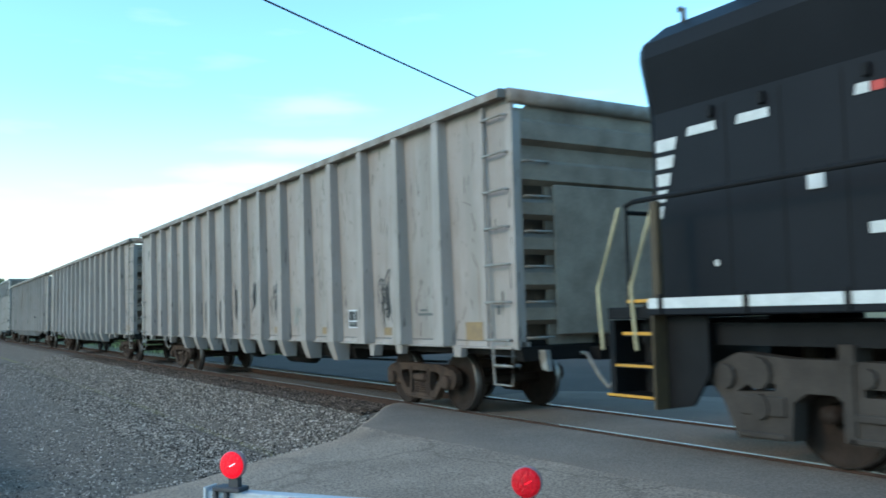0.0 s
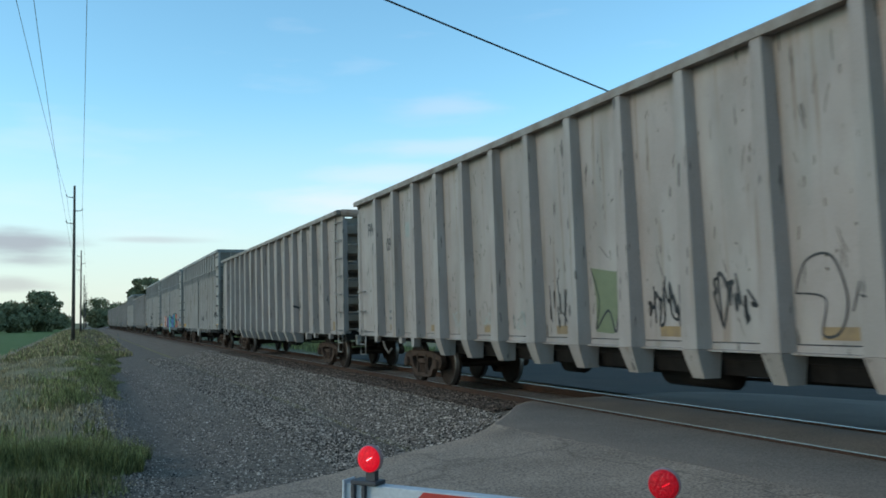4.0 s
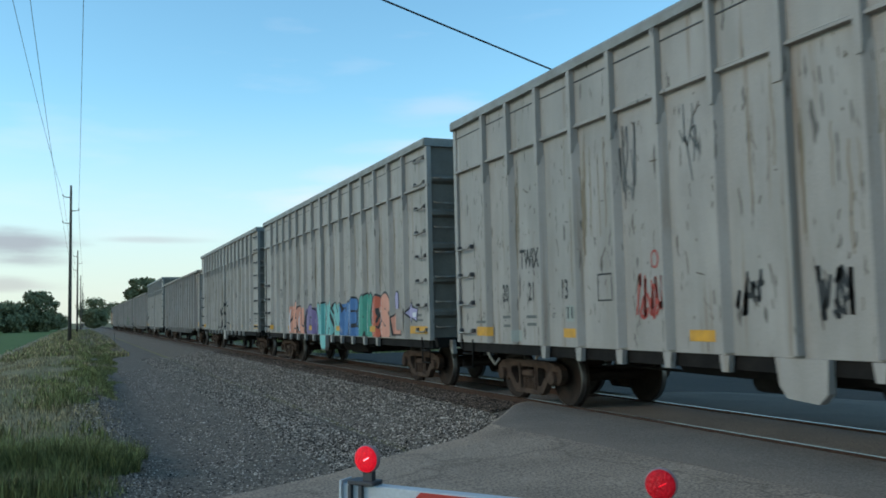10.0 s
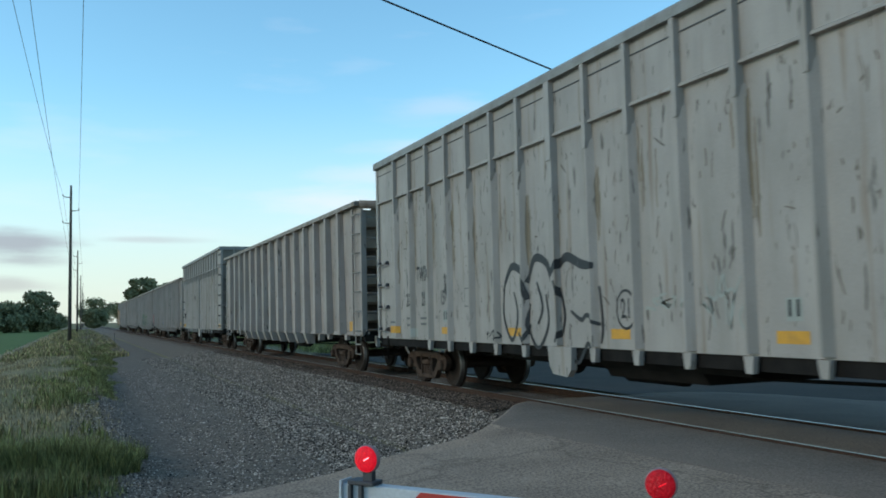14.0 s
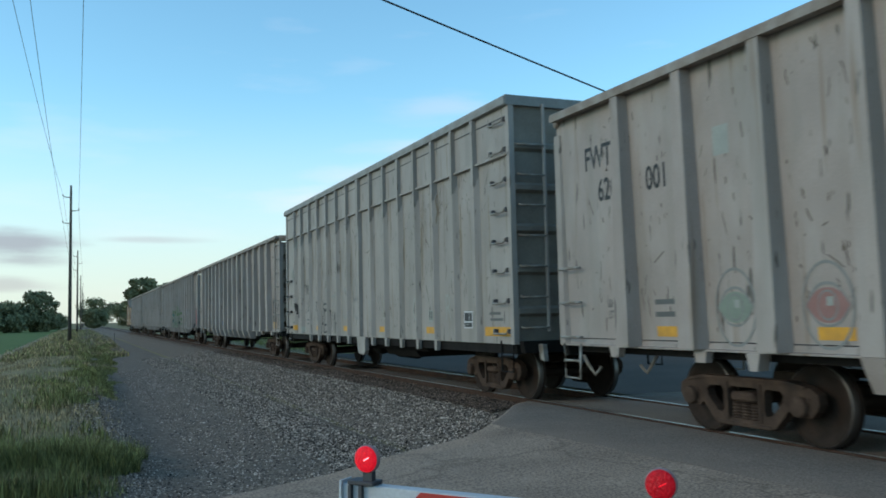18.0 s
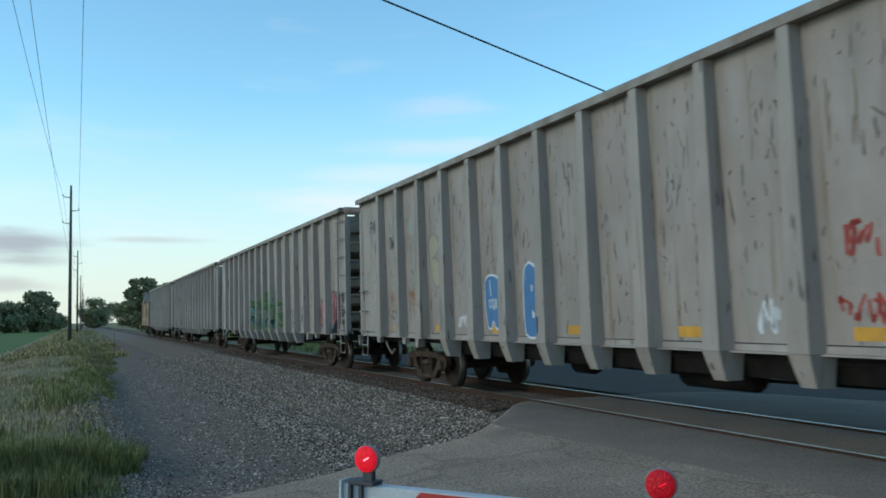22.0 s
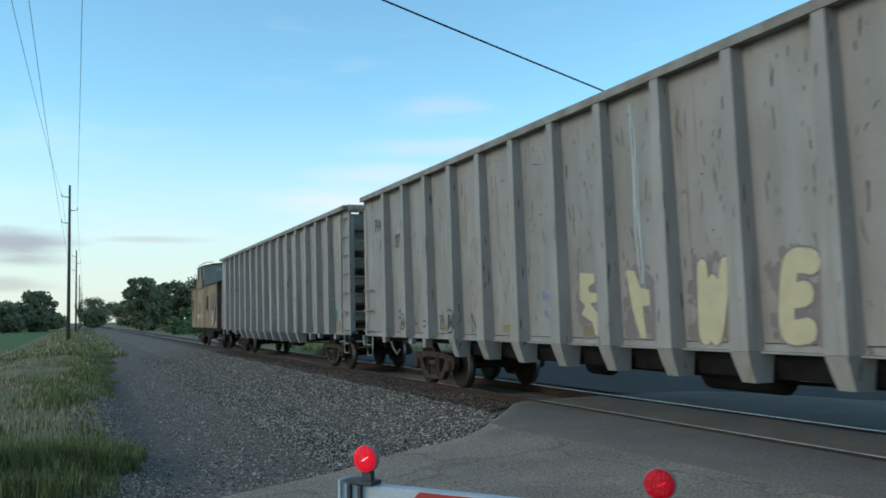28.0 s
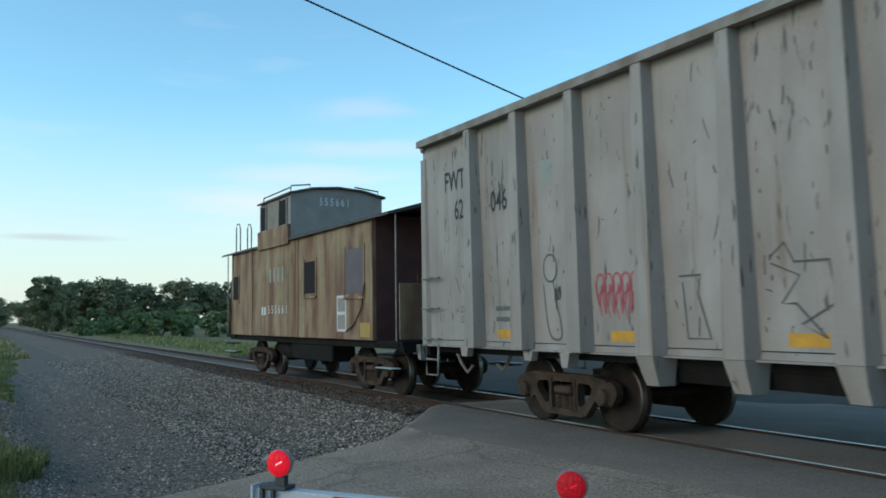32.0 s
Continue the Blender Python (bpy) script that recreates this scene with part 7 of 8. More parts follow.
# third tall gondola
c = t_common(5, "15", 700)
line(c, "T", [(9.5, 1.5), (9.25, 1.72), (8.9, 1.6), (8.75, 1.3)], "spray_black", 0.05, label="thick black sprayed outline")
line(c, "T", [(8.75, 1.5), (8.55, 1.78), (8.2, 1.7), (8.05, 1.4)], "spray_black", 0.05)
line(c, "T", [(8.0, 1.55), (7.7, 1.75), (7.3, 1.65), (6.95, 1.62)], "spray_black", 0.055)
for sd, pts in enumerate(([(9.5, 1.5), (9.55, 1.1), (9.3, 0.8), (9.1, 1.1), (9.2, 1.4)], [(9.1, 0.9), (8.9, 0.75), (8.7, 1.0)], [(8.7, 1.25), (8.75, 0.95), (8.5, 0.72), (8.2, 1.0), (8.25, 1.35)],
                          [(8.5, 1.5), (8.35, 1.2), (8.5, 1.0)], [(7.9, 1.5), (7.75, 1.1), (7.9, 0.8)], [(7.6, 1.15), (7.35, 1.05), (7.2, 1.1), (6.9, 1.0)], [(7.7, 0.7), (7.45, 0.55), (7.2, 0.8), (7.1, 0.55)],
                          [(6.9, 1.4), (6.85, 1.0), (6.9, 0.8)])):
    line(c, "T", pts, "spray_black", 0.028)
line(c, "T", [(6.35 + 0.19 * math.cos(x * 0.6), 1.15 + 0.19 * math.sin(x * 0.6)) for x in range(12)], "spray_black", 0.016, label="black ringed numeral")
text(c, "T", "21", 6.35, 1.15, 0.20, "spray_black", 0.8, 0.02)
scribble(c, "T", 11.75, 1.55, 0.3, 0.35, 52, "spray_black", 0.014, 5)
line(c, "T", [(10.75, 1.25), (11.0, 1.25), (11.0, 1.50), (10.75, 1.50), (10.75, 1.25)], "stencil_faded", 0.010, smooth=False)
scribble(c, "T", 9.9, 0.86, 0.5, 0.14, 53, "spray_black", 0.010, 5)
scribble(c, "T", 4.6, 1.2, 0.7, 0.5, 54, "spray_faint", 0.012, 5)
scribble(c, "T", 5.6, 1.2, 0.6, 0.2, 55, "spray_faint", 0.012, 5)

runs(c, "T", 401, 16, 1.2, 14.5, 3.05, 0.2, 0.7)
# fourth gondola: ringed eyes
c = f_common(6, SIX + "001", "yellow", "yellow", 620)
for k, col in ((12, "spray_green"), (11, "spray_red"), (10, "spray_green"), (9, "spray_red"), (8, "spray_green"), (7, "spray_red"), (6, "spray_green"), (5, "spray_red"), (4, "spray_green")):
    u, z = panel(k), 1.15
    line(c, "F", [(u + 0.29 * math.cos(x * 0.45), z + 0.33 * math.sin(x * 0.45)) for x in range(15)], "spray_grey", 0.014, label="grey sprayed ring")
    poly(c, "F", rounded([(u + 0.26, z), (u + 0.1, z + 0.12), (u - 0.1, z + 0.12), (u - 0.26, z), (u - 0.1, z - 0.12), (u + 0.1, z - 0.12)]), col + "_faded", "graffiti_shape", 0.004, "faded sprayed eye")
    line(c, "F", [(u + 0.11 * math.cos(x * 0.6), z + 0.11 * math.sin(x * 0.6)) for x in range(12)], "spray_grey", 0.009)
    line(c, "F", [(u + 0.26, z), (u + 0.1, z + 0.15), (u - 0.1, z + 0.15), (u - 0.26, z)], "spray_grey", 0.012)
    line(c, "F", [(u + 0.26, z), (u + 0.1, z - 0.14), (u - 0.1, z - 0.14), (u - 0.26, z)], "spray_grey", 0.010)
    bar(c, "F", u - 0.03, z + 0.03, 0.08, 0.07, "spray_faint", "graffiti_shape", 0.0075)
line(c, "F", [(10.6, 2.05), (10.62, 1.9), (10.6, 1.7), (10.58, 1.4), (10.6, 0.9)], "spray_black", 0.028, label="black paint run")
spray_cloud(c, "F", panel(6) - 0.16, panel(6) + 0.2, 0.9, 1.95, "spray_faint_white", 90, 56, 0.02, 0.06, "faded white sprayed patch", 0.8)

# fourth tall gondola
c = t_common(7, "70", 520)
for stroke in (((11.46, 0.78), (11.40, 1.30), (11.28, 0.78)), ((11.44, 1.0), (11.30, 1.0)), ((11.19, 0.79), (11.21, 1.30)), ((11.24, 1.28), (10.80, 1.29)),
               ((11.19, 0.97), (10.96, 0.98)), ((11.19, 0.81), (10.94, 0.83)),
               ((10.56, 1.30), (10.48, 0.79), (10.37, 1.26), (10.28, 0.79), (10.22, 1.24)), ((10.17, 1.24), (10.14, 0.79)), ((10.0, 1.25), (9.98, 0.79)), ((10.16, 1.0), (9.80, 1.02)), ((9.90, 1.12), (9.80, 1.02), (9.90, 0.96))):
    line(c, "T", stroke, "spray_black", 0.024, smooth=False, label="black sprayed stroke")
line(c, "T", [(11.1 + 0.23 * math.cos(x * 0.5), 1.37 + 0.065 * math.sin(x * 0.5)) for x in range(14)], "spray_black", 0.022, label="black sprayed loop")
scribble(c, "T", 14.25, 1.32, 0.36, 0.36, 63, "spray_black", 0.016, 7)
line(c, "T", [(10.52, 1.57), (10.02, 1.60)], "spray_haze", 0.03, smooth=False, label="faded grey sprayed stroke")
line(c, "T", [(10.26, 1.57), (10.25, 1.33)], "spray_haze", 0.025, smooth=False, label="faded grey sprayed stroke")
line(c, "T", [(9.24 + 0.2 * math.cos(x * 0.5), 1.40 + 0.29 * math.sin(x * 0.5)) for x in range(14)], "spray_haze", 0.032, label="faded grey sprayed ring")
line(c, "T", [(8.62, 1.80), (8.45, 1.84), (8.30, 1.72), (8.36, 1.52), (8.50, 1.46), (8.20, 1.46), (8.08, 1.28), (8.22, 1.12), (8.45, 1.16), (8.52, 1.5), (8.56, 1.78)], "spray_haze", 0.03, label="faded grey sprayed letter")
for u, ch in ((7.3, "L"), (6.3, "O"), (5.3, "E"), (4.5, "G"), (2.9, "R")):
    text(c, "T", ch, u, 1.22, 0.42, "spray_faint", 0.8, -0.02, name="faded_letter", label="faded grey sprayed letter")
scribble(c, "T", 14.4, 2.9, 0.6, 0.5, 64, "spray_faint", 0.02, 4)
scribble(c, "T", 14.6, 2.2, 0.6, 0.4, 65, "spray_faint", 0.02, 4)

runs(c, "T", 402, 18, 0.8, 14.5, 3.08, 0.3, 0.9)
# fifth gondola: many tags
c = f_common(8, SIX + "067", "yellow", "yellow", 1100)
text(c, "F", "HAPPY", 0.94, 1.60, 0.205, "spray_black", 0.72, 0.04, name="graffiti_word", label="black sprayed word")
text(c, "F", "B-DAY", 0.94, 1.375, 0.205, "spray_black", 0.72, 0.04, name="graffiti_word", label="black sprayed word")
for k in range(4):
    bar(c, "F", 1.18 - 0.155 * k, 1.13, 0.10, 0.20, "spray_black", "graffiti_bar")
text(c, "F", "HAPPY", panel(2) + 0.02, 1.50, 0.15, "spray_black", 0.68, 0.04, name="graffiti_word", label="black sprayed word")
text(c, "F", "B-DAY", panel(2) + 0.02, 1.32, 0.14, "spray_black", 0.68, 0.04, name="graffiti_word", label="black sprayed word")
scribble(c, "F", panel(2), 0.90, 0.55, 0.16, 71, "spray_black", 0.018, 7)
scribble(c, "F", panel(1), 1.42, 0.36, 0.24, 72, "spray_black", 0.020, 5)
text(c, "F", "BELIEVE", panel(1), 1.18, 0.15, "spray_black", 0.52, 0.04, name="graffiti_word", label="black sprayed word")
poly(c, "F", [(3.62, 2.30), (3.42, 2.32), (3.30, 2.12), (3.45, 1.95), (3.25, 1.88), (3.08, 1.70), (3.10, 1.50), (3.35, 1.45), (3.52, 1.62), (3.58, 1.95)], "spray_umber_pale", label="faded sand coloured sprayed figure")
line(c, "F", [(3.62, 2.30), (3.42, 2.34), (3.30, 2.12), (3.5, 1.92), (3.55, 1.6), (3.35, 1.44), (3.1, 1.5), (3.06, 1.72), (3.25, 1.95), (3.1, 2.1)], "spray_grey", 0.014)
line(c, "F", [(3.35, 1.75), (3.28, 1.6), (3.36, 1.5), (3.42, 1.65), (3.35, 1.75)], "spray_grey", 0.010)
for q in range(5):
    line(c, "F", [(2.28 - 0.09 * q, 2.9 - 0.35 * q), (2.24 - 0.09 * q, 2.0), (2.26 - 0.08 * q, 1.4), (2.22 - 0.08 * q, 0.9)], "spray_black" if q in (0, 1, 3) else "spray_grey", 0.022 if q == 1 else 0.014, label="run of dark paint")
scribble(c, "F", 2.2, 1.5, 0.5, 1.0, 73, "spray_faint", 0.012, 5)
scribble(c, "F", panel(3), 1.62, 0.42, 0.28, 74, "spray_red", 0.016, 6, "red sprayed scrawl")
scribble(c, "F", panel(3), 1.12, 0.48, 0.22, 75, "spray_red", 0.014, 6, "red sprayed scrawl")
for z in (1.48, 1.05):
    scribble(c, "F", 0.30, z, 0.24, 0.30, 76, "spray_black", 0.022, 3)
filled(c, "F", [(13.17, 1.58), (13.06, 1.66), (12.88, 1.68), (12.68, 1.64), (12.58, 1.56), (12.59, 1.25), (12.64, 1.22), (12.56, 1.16), (12.54, 1.05), (12.63, 0.93), (12.79, 0.93), (12.87, 1.02), (12.93, 0.93), (13.04, 0.93), (13.11, 1.02), (13.16, 1.26)], "spray_sky", "spray_white", 0.028, label="blue sprayed letter with white outline")
line(c, "F", [(12.95, 1.60), (12.92, 1.38)], "spray_white", 0.016, lift=0.016, smooth=False)
text(c, "F", "OQB", 12.86, 1.27, 0.13, "spray_white", 0.75, 0.018, name="graffiti_word", label="white sprayed letters", lift=0.016)
line(c, "F", [(15.60, 2.13), (15.60, 2.26), (15.41, 2.43), (15.18, 2.37), (15.05, 2.24), (15.13, 2.1), (15.38, 2.03), (15.24, 2.04), (15.07, 1.96), (15.02, 1.78), (15.07, 1.59), (15.26, 1.58), (15.41, 1.72), (15.49, 1.91), (15.57, 2.2)], "spray_grey", 0.014, label="grey outlined figure")
poly(c, "F", rounded([(15.57, 2.22), (15.39, 2.40), (15.20, 2.34), (15.09, 2.2), (15.27, 2.06), (15.07, 1.9), (15.05, 1.75), (15.12, 1.62), (15.29, 1.62), (15.42, 1.78), (15.47, 2.0)]), "spray_umber_pale", lift=0.0035, label="pale sand wash of paint")
line(c, "F", [(15.10, 2.07), (14.94, 2.07), (14.86, 1.94), (14.91, 1.77), (14.94, 1.63), (14.83, 1.54)], "spray_grey", 0.013)
line(c, "F", [(13.74, 2.28), (13.91, 2.12), (14.13, 1.98), (14.36, 1.93)], "spray_grey", 0.012)
poly(c, "F", [(13.74 + 0.035 * math.cos(x * 0.628), 1.465 + 0.17 * math.sin(x * 0.628)) for x in range(10)], "spray_black")
scribble(c, "F", 14.98, 1.42, 0.26, 0.16, 181, "spray_purple", 0.012, 4, "violet scrawl")
line(c, "F", [(13.00, 2.17), (12.97, 2.10), (12.89, 2.07), (12.77, 2.13)], "spray_grey", 0.010)
bubble(c, "F", "B", panel(8) - 0.10, 1.28, 0.86, "spray_sky", "spray_white", 0.62, 0.115, 0.03, label="blue sprayed letter with white outline")
bar(c, "F", panel(8) - 0.47, 1.0, 0.12, 0.2, "spray_sky", "graffiti_dot", 0.02)
scribble(c, "F", panel(4) - 0.1, 1.08, 0.34, 0.28, 78, "spray_white", 0.018, 4, "white sprayed scrawl")
scribble(c, "F", 14.02, 1.05, 0.58, 0.17, 79, "spray_white", 0.014, 6, "white sprayed scrawl")
for u0, sd in ((17.58, 82), (16.42, 86)):
    for q in range(4):
        scribble(c, "F", u0 + 0.2 - 0.13 * q, 1.46, 0.13, 0.20, sd * 7 + q, "spray_rust", 0.011, 2, "rust red scrawl")
    line(c, "F", [(u0 + 0.3, 1.24), (u0 + 0.1, 1.33), (u0 - 0.15, 1.33), (u0 - 0.3, 1.26)], "spray_rust", 0.014, label="rust red underline")
    spray_cloud(c, "F", u0 - 0.28, u0 + 0.28, 1.58, 1.85, "spray_faint", 16, sd, 0.01, 0.03)
scribble(c, "F", 14.75, 1.15, 0.3, 0.6, 81, "spray_grey", 0.010, 4)

runs(c, "F", 403, 14, 1.5, 18, 3.2, 0.2, 0.6)
# sixth gondola: green piece and pink letters
c = f_common(9, SIX + "087", "brown_tape", "brown_tape", 1700)
spray_cloud(c, "F", 10.9, 12.15, 0.86, 1.85, "spray_lime", 120, 300, 0.03, 0.11, "lime green sprayed background", 0.35)
spray_cloud(c, "F", 9.6, 10.9, 0.86, 2.02, "spray_lime", 120, 301, 0.03, 0.11, "lime green sprayed background", 0.35)
spray_cloud(c, "F", 8.5, 9.6, 0.86, 1.98, "spray_lime", 120, 302, 0.03, 0.11, "lime green sprayed background", 0.35)
spray_cloud(c, "F", 7.25, 8.5, 0.86, 2.0, "spray_lime", 120, 303, 0.03, 0.11, "lime green sprayed background", 0.35)
TEAL = ([(11.23, 2.02), (11.01, 1.77), (10.98, 1.45), (11.15, 1.34), (11.0, 1.06), (10.98, 0.86), (11.17, 0.88), (11.75, 0.93), (11.96, 1.1), (11.87, 1.25), (11.62, 1.31), (12.0, 1.53), (11.62, 1.55), (11.4, 1.73)],
        [(10.27, 1.96), (10.02, 1.74), (9.74, 1.58), (9.81, 1.46), (10.01, 1.36), (9.79, 1.33), (9.84, 1.23), (10.01, 1.22), (9.79, 1.12), (9.81, 0.86), (10.68, 0.86), (10.77, 1.02), (10.68, 1.19), (10.34, 1.31), (10.38, 1.45), (10.57, 1.51), (10.57, 1.61), (10.38, 1.71)],
        [(9.23, 1.91), (9.08, 1.73), (8.8, 1.63), (8.5, 1.71), (8.61, 1.46), (8.77, 1.5), (8.82, 1.43), (8.66, 1.32), (8.67, 1.14), (8.83, 1.18), (8.67, 1.05), (8.67, 0.86), (9.52, 0.86), (9.56, 1.05), (9.45, 1.17), (9.2, 1.25), (9.23, 1.35), (9.42, 1.39), (9.42, 1.49), (9.29, 1.62)],
        [(8.0, 2.04), (7.79, 1.94), (7.71, 1.73), (7.77, 1.53), (7.86, 1.39), (7.6, 1.3), (7.71, 1.19), (7.6, 1.1), (7.59, 0.86), (8.43, 0.86), (8.48, 1.05), (8.41, 1.17), (8.22, 1.21), (8.37, 1.35), (8.45, 1.6), (8.39, 1.85), (8.22, 2.0)])
for pts, du, (hu, hz0) in zip(TEAL, (0.2, 0.25, 0.25, 0.06), ((11.43, 1.18), (10.14, 1.19), (9.2, 1.15), (8.03, 1.50))):
    pts = [(a + du, b) for a, b in pts]
    filled(c, "F", pts, "spray_teal_light", "spray_teal", 0.055, 0.008, label="teal sprayed letter with a dark outline")
    cu_ = sum(p[0] for p in pts) / len(pts)
    for q in range(3):
        poly(c, "F", [(cu_ + 0.12 + 0.02 * q + 0.09 * math.cos(x * 0.785), 0.98 + 0.13 * q + 0.06 * math.sin(x * 0.785)) for x in range(8)], "spray_slate", "sprayed_shade", 0.0155 + 0.0006 * q)
    for w_, m_ in ((0.05, "spray_teal"), (0.025, "spray_lime")):
        poly(c, "F", [(hu + w_ * math.cos(x * 0.628), hz0 + 2.6 * w_ * math.sin(x * 0.628)) for x in range(10)], m_, "graffiti_shape", 0.0185 if w_ > 0.03 else 0.0205)
    for du, dz in ((0.1, 0.40), (-0.12, -0.22)):
        poly(c, "F", [(cu_ + du, 1.28 + dz + 0.05), (cu_ + du - 0.035, 1.28 + dz), (cu_ + du - 0.01, 1.28 + dz - 0.06), (cu_ + du + 0.03, 1.28 + dz)], "spray_faint_white", "sprayed_highlight", 0.0185)
for k, zz in ((12, 1.62), (11, 1.66), (10, 1.66), (9, 1.66)):
    spray_cloud(c, "F", panel(k) - 0.45, panel(k) + 0.3, 0.86, zz, "spray_rust_dull", 70, 310 + k, 0.03, 0.09, "rust brown sprayed shading", 0.4)
for k, ch, col in ((12, "N", "spray_yellow"), (11, "U", "spray_rust"), (10, "S", "spray_purple"), (9, "T", "spray_yellow")):
    bubble(c, "F", ch, panel(k), 1.16, 0.52, col, "spray_plum", 0.5, 0.06, 0.05, label="small sprayed letter")
    scribble(c, "F", panel(k) - 0.1, 1.18, 0.35, 0.5, 330 + k, "spray_purple", 0.03, 2, "violet sprayed stroke")
scribble(c, "F", panel(4) + 0.05, 1.42, 0.36, 0.3, 211, "spray_rust", 0.016, 5, "rust red scrawl")
scribble(c, "F", panel(4) + 0.05, 1.25, 0.3, 0.12, 212, "spray_yellow", 0.012, 3, "yellow scrawl")
scribble(c, "F", panel(4) - 0.05, 1.02, 0.25, 0.25, 213, "spray_black", 0.018, 4)
scribble(c, "F", panel(3) + 0.1, 1.62, 0.3, 0.4, 214, "spray_black", 0.020, 5)
scribble(c, "F", panel(3) + 0.1, 1.32, 0.36, 0.25, 215, "spray_black", 0.016, 5)
spray_cloud(c, "F", 5.22, 5.78, 0.92, 1.16, "spray_faint", 60, 221, 0.03, 0.07, "pale grey sprayed patch", 0.1)
text(c, "F", "GN", 5.50, 1.02, 0.24, "spray_white", 0.85, 0.018, name="graffiti_word", label="white sprayed letters", lift=0.012)
text(c, "F", "HUH", 5.08, 1.12, 0.16, "spray_black", 1.0, 0.018, turn=-90, name="graffiti_word", label="black sprayed letters running down")
scribble(c, "F", 4.4, 1.48, 0.5, 0.26, 216, "spray_white", 0.014, 6, "white sprayed scrawl")
scribble(c, "F", 3.96, 1.22, 0.22, 0.34, 217, "spray_black", 0.016, 4)
text(c, "F", "BELIEF", 4.40, 0.92, 0.13, "spray_black", 0.6, 0.01, name="graffiti_word", label="black sprayed word")
for pts in ([(3.55, 1.73), (3.45, 1.5), (3.5, 1.2), (3.6, 1.0)], [(3.62, 1.45), (3.4, 1.4), (3.3, 1.6)], [(3.3, 1.7), (3.2, 1.4), (3.35, 1.3)], [(3.4, 1.3), (3.38, 0.9)], [(3.36, 1.3), (3.22, 1.0), (3.18, 1.32)], [(3.1, 1.55), (3.05, 1.4), (3.15, 1.25)], [(3.45, 0.86), (3.3, 1.02), (3.2, 0.88)], [(3.1, 0.86), (3.02, 1.05), (2.9, 1.0), (2.85, 1.1)]):
    line(c, "F", pts, "spray_black", 0.016)
bubble(c, "F", "C", panel(0) + 0.0, 1.22, 0.70, "spray_pink", "spray_black", 0.72, 0.17, 0.05, label="pink sprayed letter with black outline")
for pts in ([(2.32, 1.5), (2.15, 1.55), (1.98, 1.42), (2.0, 1.2), (2.15, 1.08), (2.3, 1.12)], [(2.2, 1.35), (2.05, 1.3), (2.12, 1.2)], [(2.38, 1.0), (2.2, 0.93), (2.0, 0.98)], [(2.4, 1.35), (2.36, 1.2), (2.42, 1.1)]):
    line(c, "F", pts, "spray_black", 0.022, lift=0.045)
for pts in ([(1.22, 1.75), (1.15, 1.3), (1.05, 1.1), (0.98, 1.5)], [(0.98, 1.5), (0.92, 1.05), (0.80, 1.15), (0.76, 1.7)], [(1.3, 1.0), (1.1, 0.9), (0.9, 0.95)], [(0.7, 1.4), (0.66, 1.1), (0.72, 0.95)]):
    line(c, "F", pts, "spray_black", 0.022, lift=0.045)
for pts in ([(1.15, 1.6), (1.12, 1.4)], [(0.84, 1.55), (0.86, 1.35)]):
    line(c, "F", pts, "spray_white", 0.014, lift=0.05)
text(c, "F", "JAC", panel(0) - 0.40, 1.22, 0.16, "spray_black", 0.8, 0.02, turn=-90, name="graffiti_word", label="black sprayed letters running down")
bubble(c, "F", "U", 0.92, 1.26, 0.86, "spray_pink", "spray_black", 0.74, 0.13, 0.05, label="pink sprayed letter with black outline")
for z in (1.55, 1.25, 0.98):
    scribble(c, "F", 0.30, z, 0.22, 0.26, 220 + int(z * 10), "spray_black", 0.022, 3)
for k, ch in ((10, "D"), (9, "R"), (8, "U"), (7, "G"), (6, "S"), (5, "K")):
    text(c, "F", ch, 1.52 + 1.19 * (k + 1), 0.645, 0.20, "spray_black", 0.8, 0.0, name="graffiti_letter", label="black sprayed letter on a leg")

# seventh gondola: sand letters and a white run
c = f_common(10, SIX + "070", "brown_tape", "brown_tape", 480)
for pts in ([(10.62, 1.57), (10.28, 1.55), (10.26, 1.46), (10.42, 1.41), (10.41, 1.35), (10.19, 1.33), (10.2, 1.24), (10.4, 1.23), (10.24, 1.12), (10.12, 1.14), (10.15, 0.88), (10.31, 0.88), (10.36, 1.02), (10.62, 1.11), (10.52, 1.2), (10.65, 1.28)],
            [(9.56, 1.55), (9.39, 1.54), (9.28, 1.36), (9.11, 1.34), (9.11, 1.19), (9.26, 1.18), (9.21, 0.86), (9.32, 0.86), (9.47, 1.16)]):
    spray_cloud(c, "F", min(p[0] for p in pts) - 0.06, max(p[0] for p in pts) + 0.06, 0.88, 1.64, "spray_umber", 110, int(pts[0][0] * 10), 0.03, 0.09, "dull violet-brown sprayed shading", 0.25)
    poly(c, "F", pts, "spray_sand", "graffiti_letter", 0.009, "sand coloured sprayed letter")
for ch, k, h in (("W", 5, 0.74), ("E", 4, 0.76)):
    spray_cloud(c, "F", panel(k) - 0.4, panel(k) + 0.34, 0.88, 1.66, "spray_umber", 110, 340 + k, 0.03, 0.09, "dull violet-brown sprayed shading", 0.25)
    bubble(c, "F", ch, panel(k) - 0.04, 1.22, h, "spray_sand", "spray_umber", 0.56, 0.085 if ch in "MW" else 0.10, 0.02, 0.1, label="sand coloured sprayed letter")
line(c, "F", [(9.32, 3.24), (9.25, 2.8), (9.30, 2.3), (9.22, 1.7), (9.24, 1.4)], "spray_faint_white", 0.022, label="white paint run")
line(c, "F", [(9.34, 3.2), (9.31, 2.6), (9.33, 2.0), (9.27, 1.4)], "spray_white", 0.008)
line(c, "F", [(9.22, 2.6), (9.24, 2.2), (9.2, 1.6)], "spray_white", 0.007)
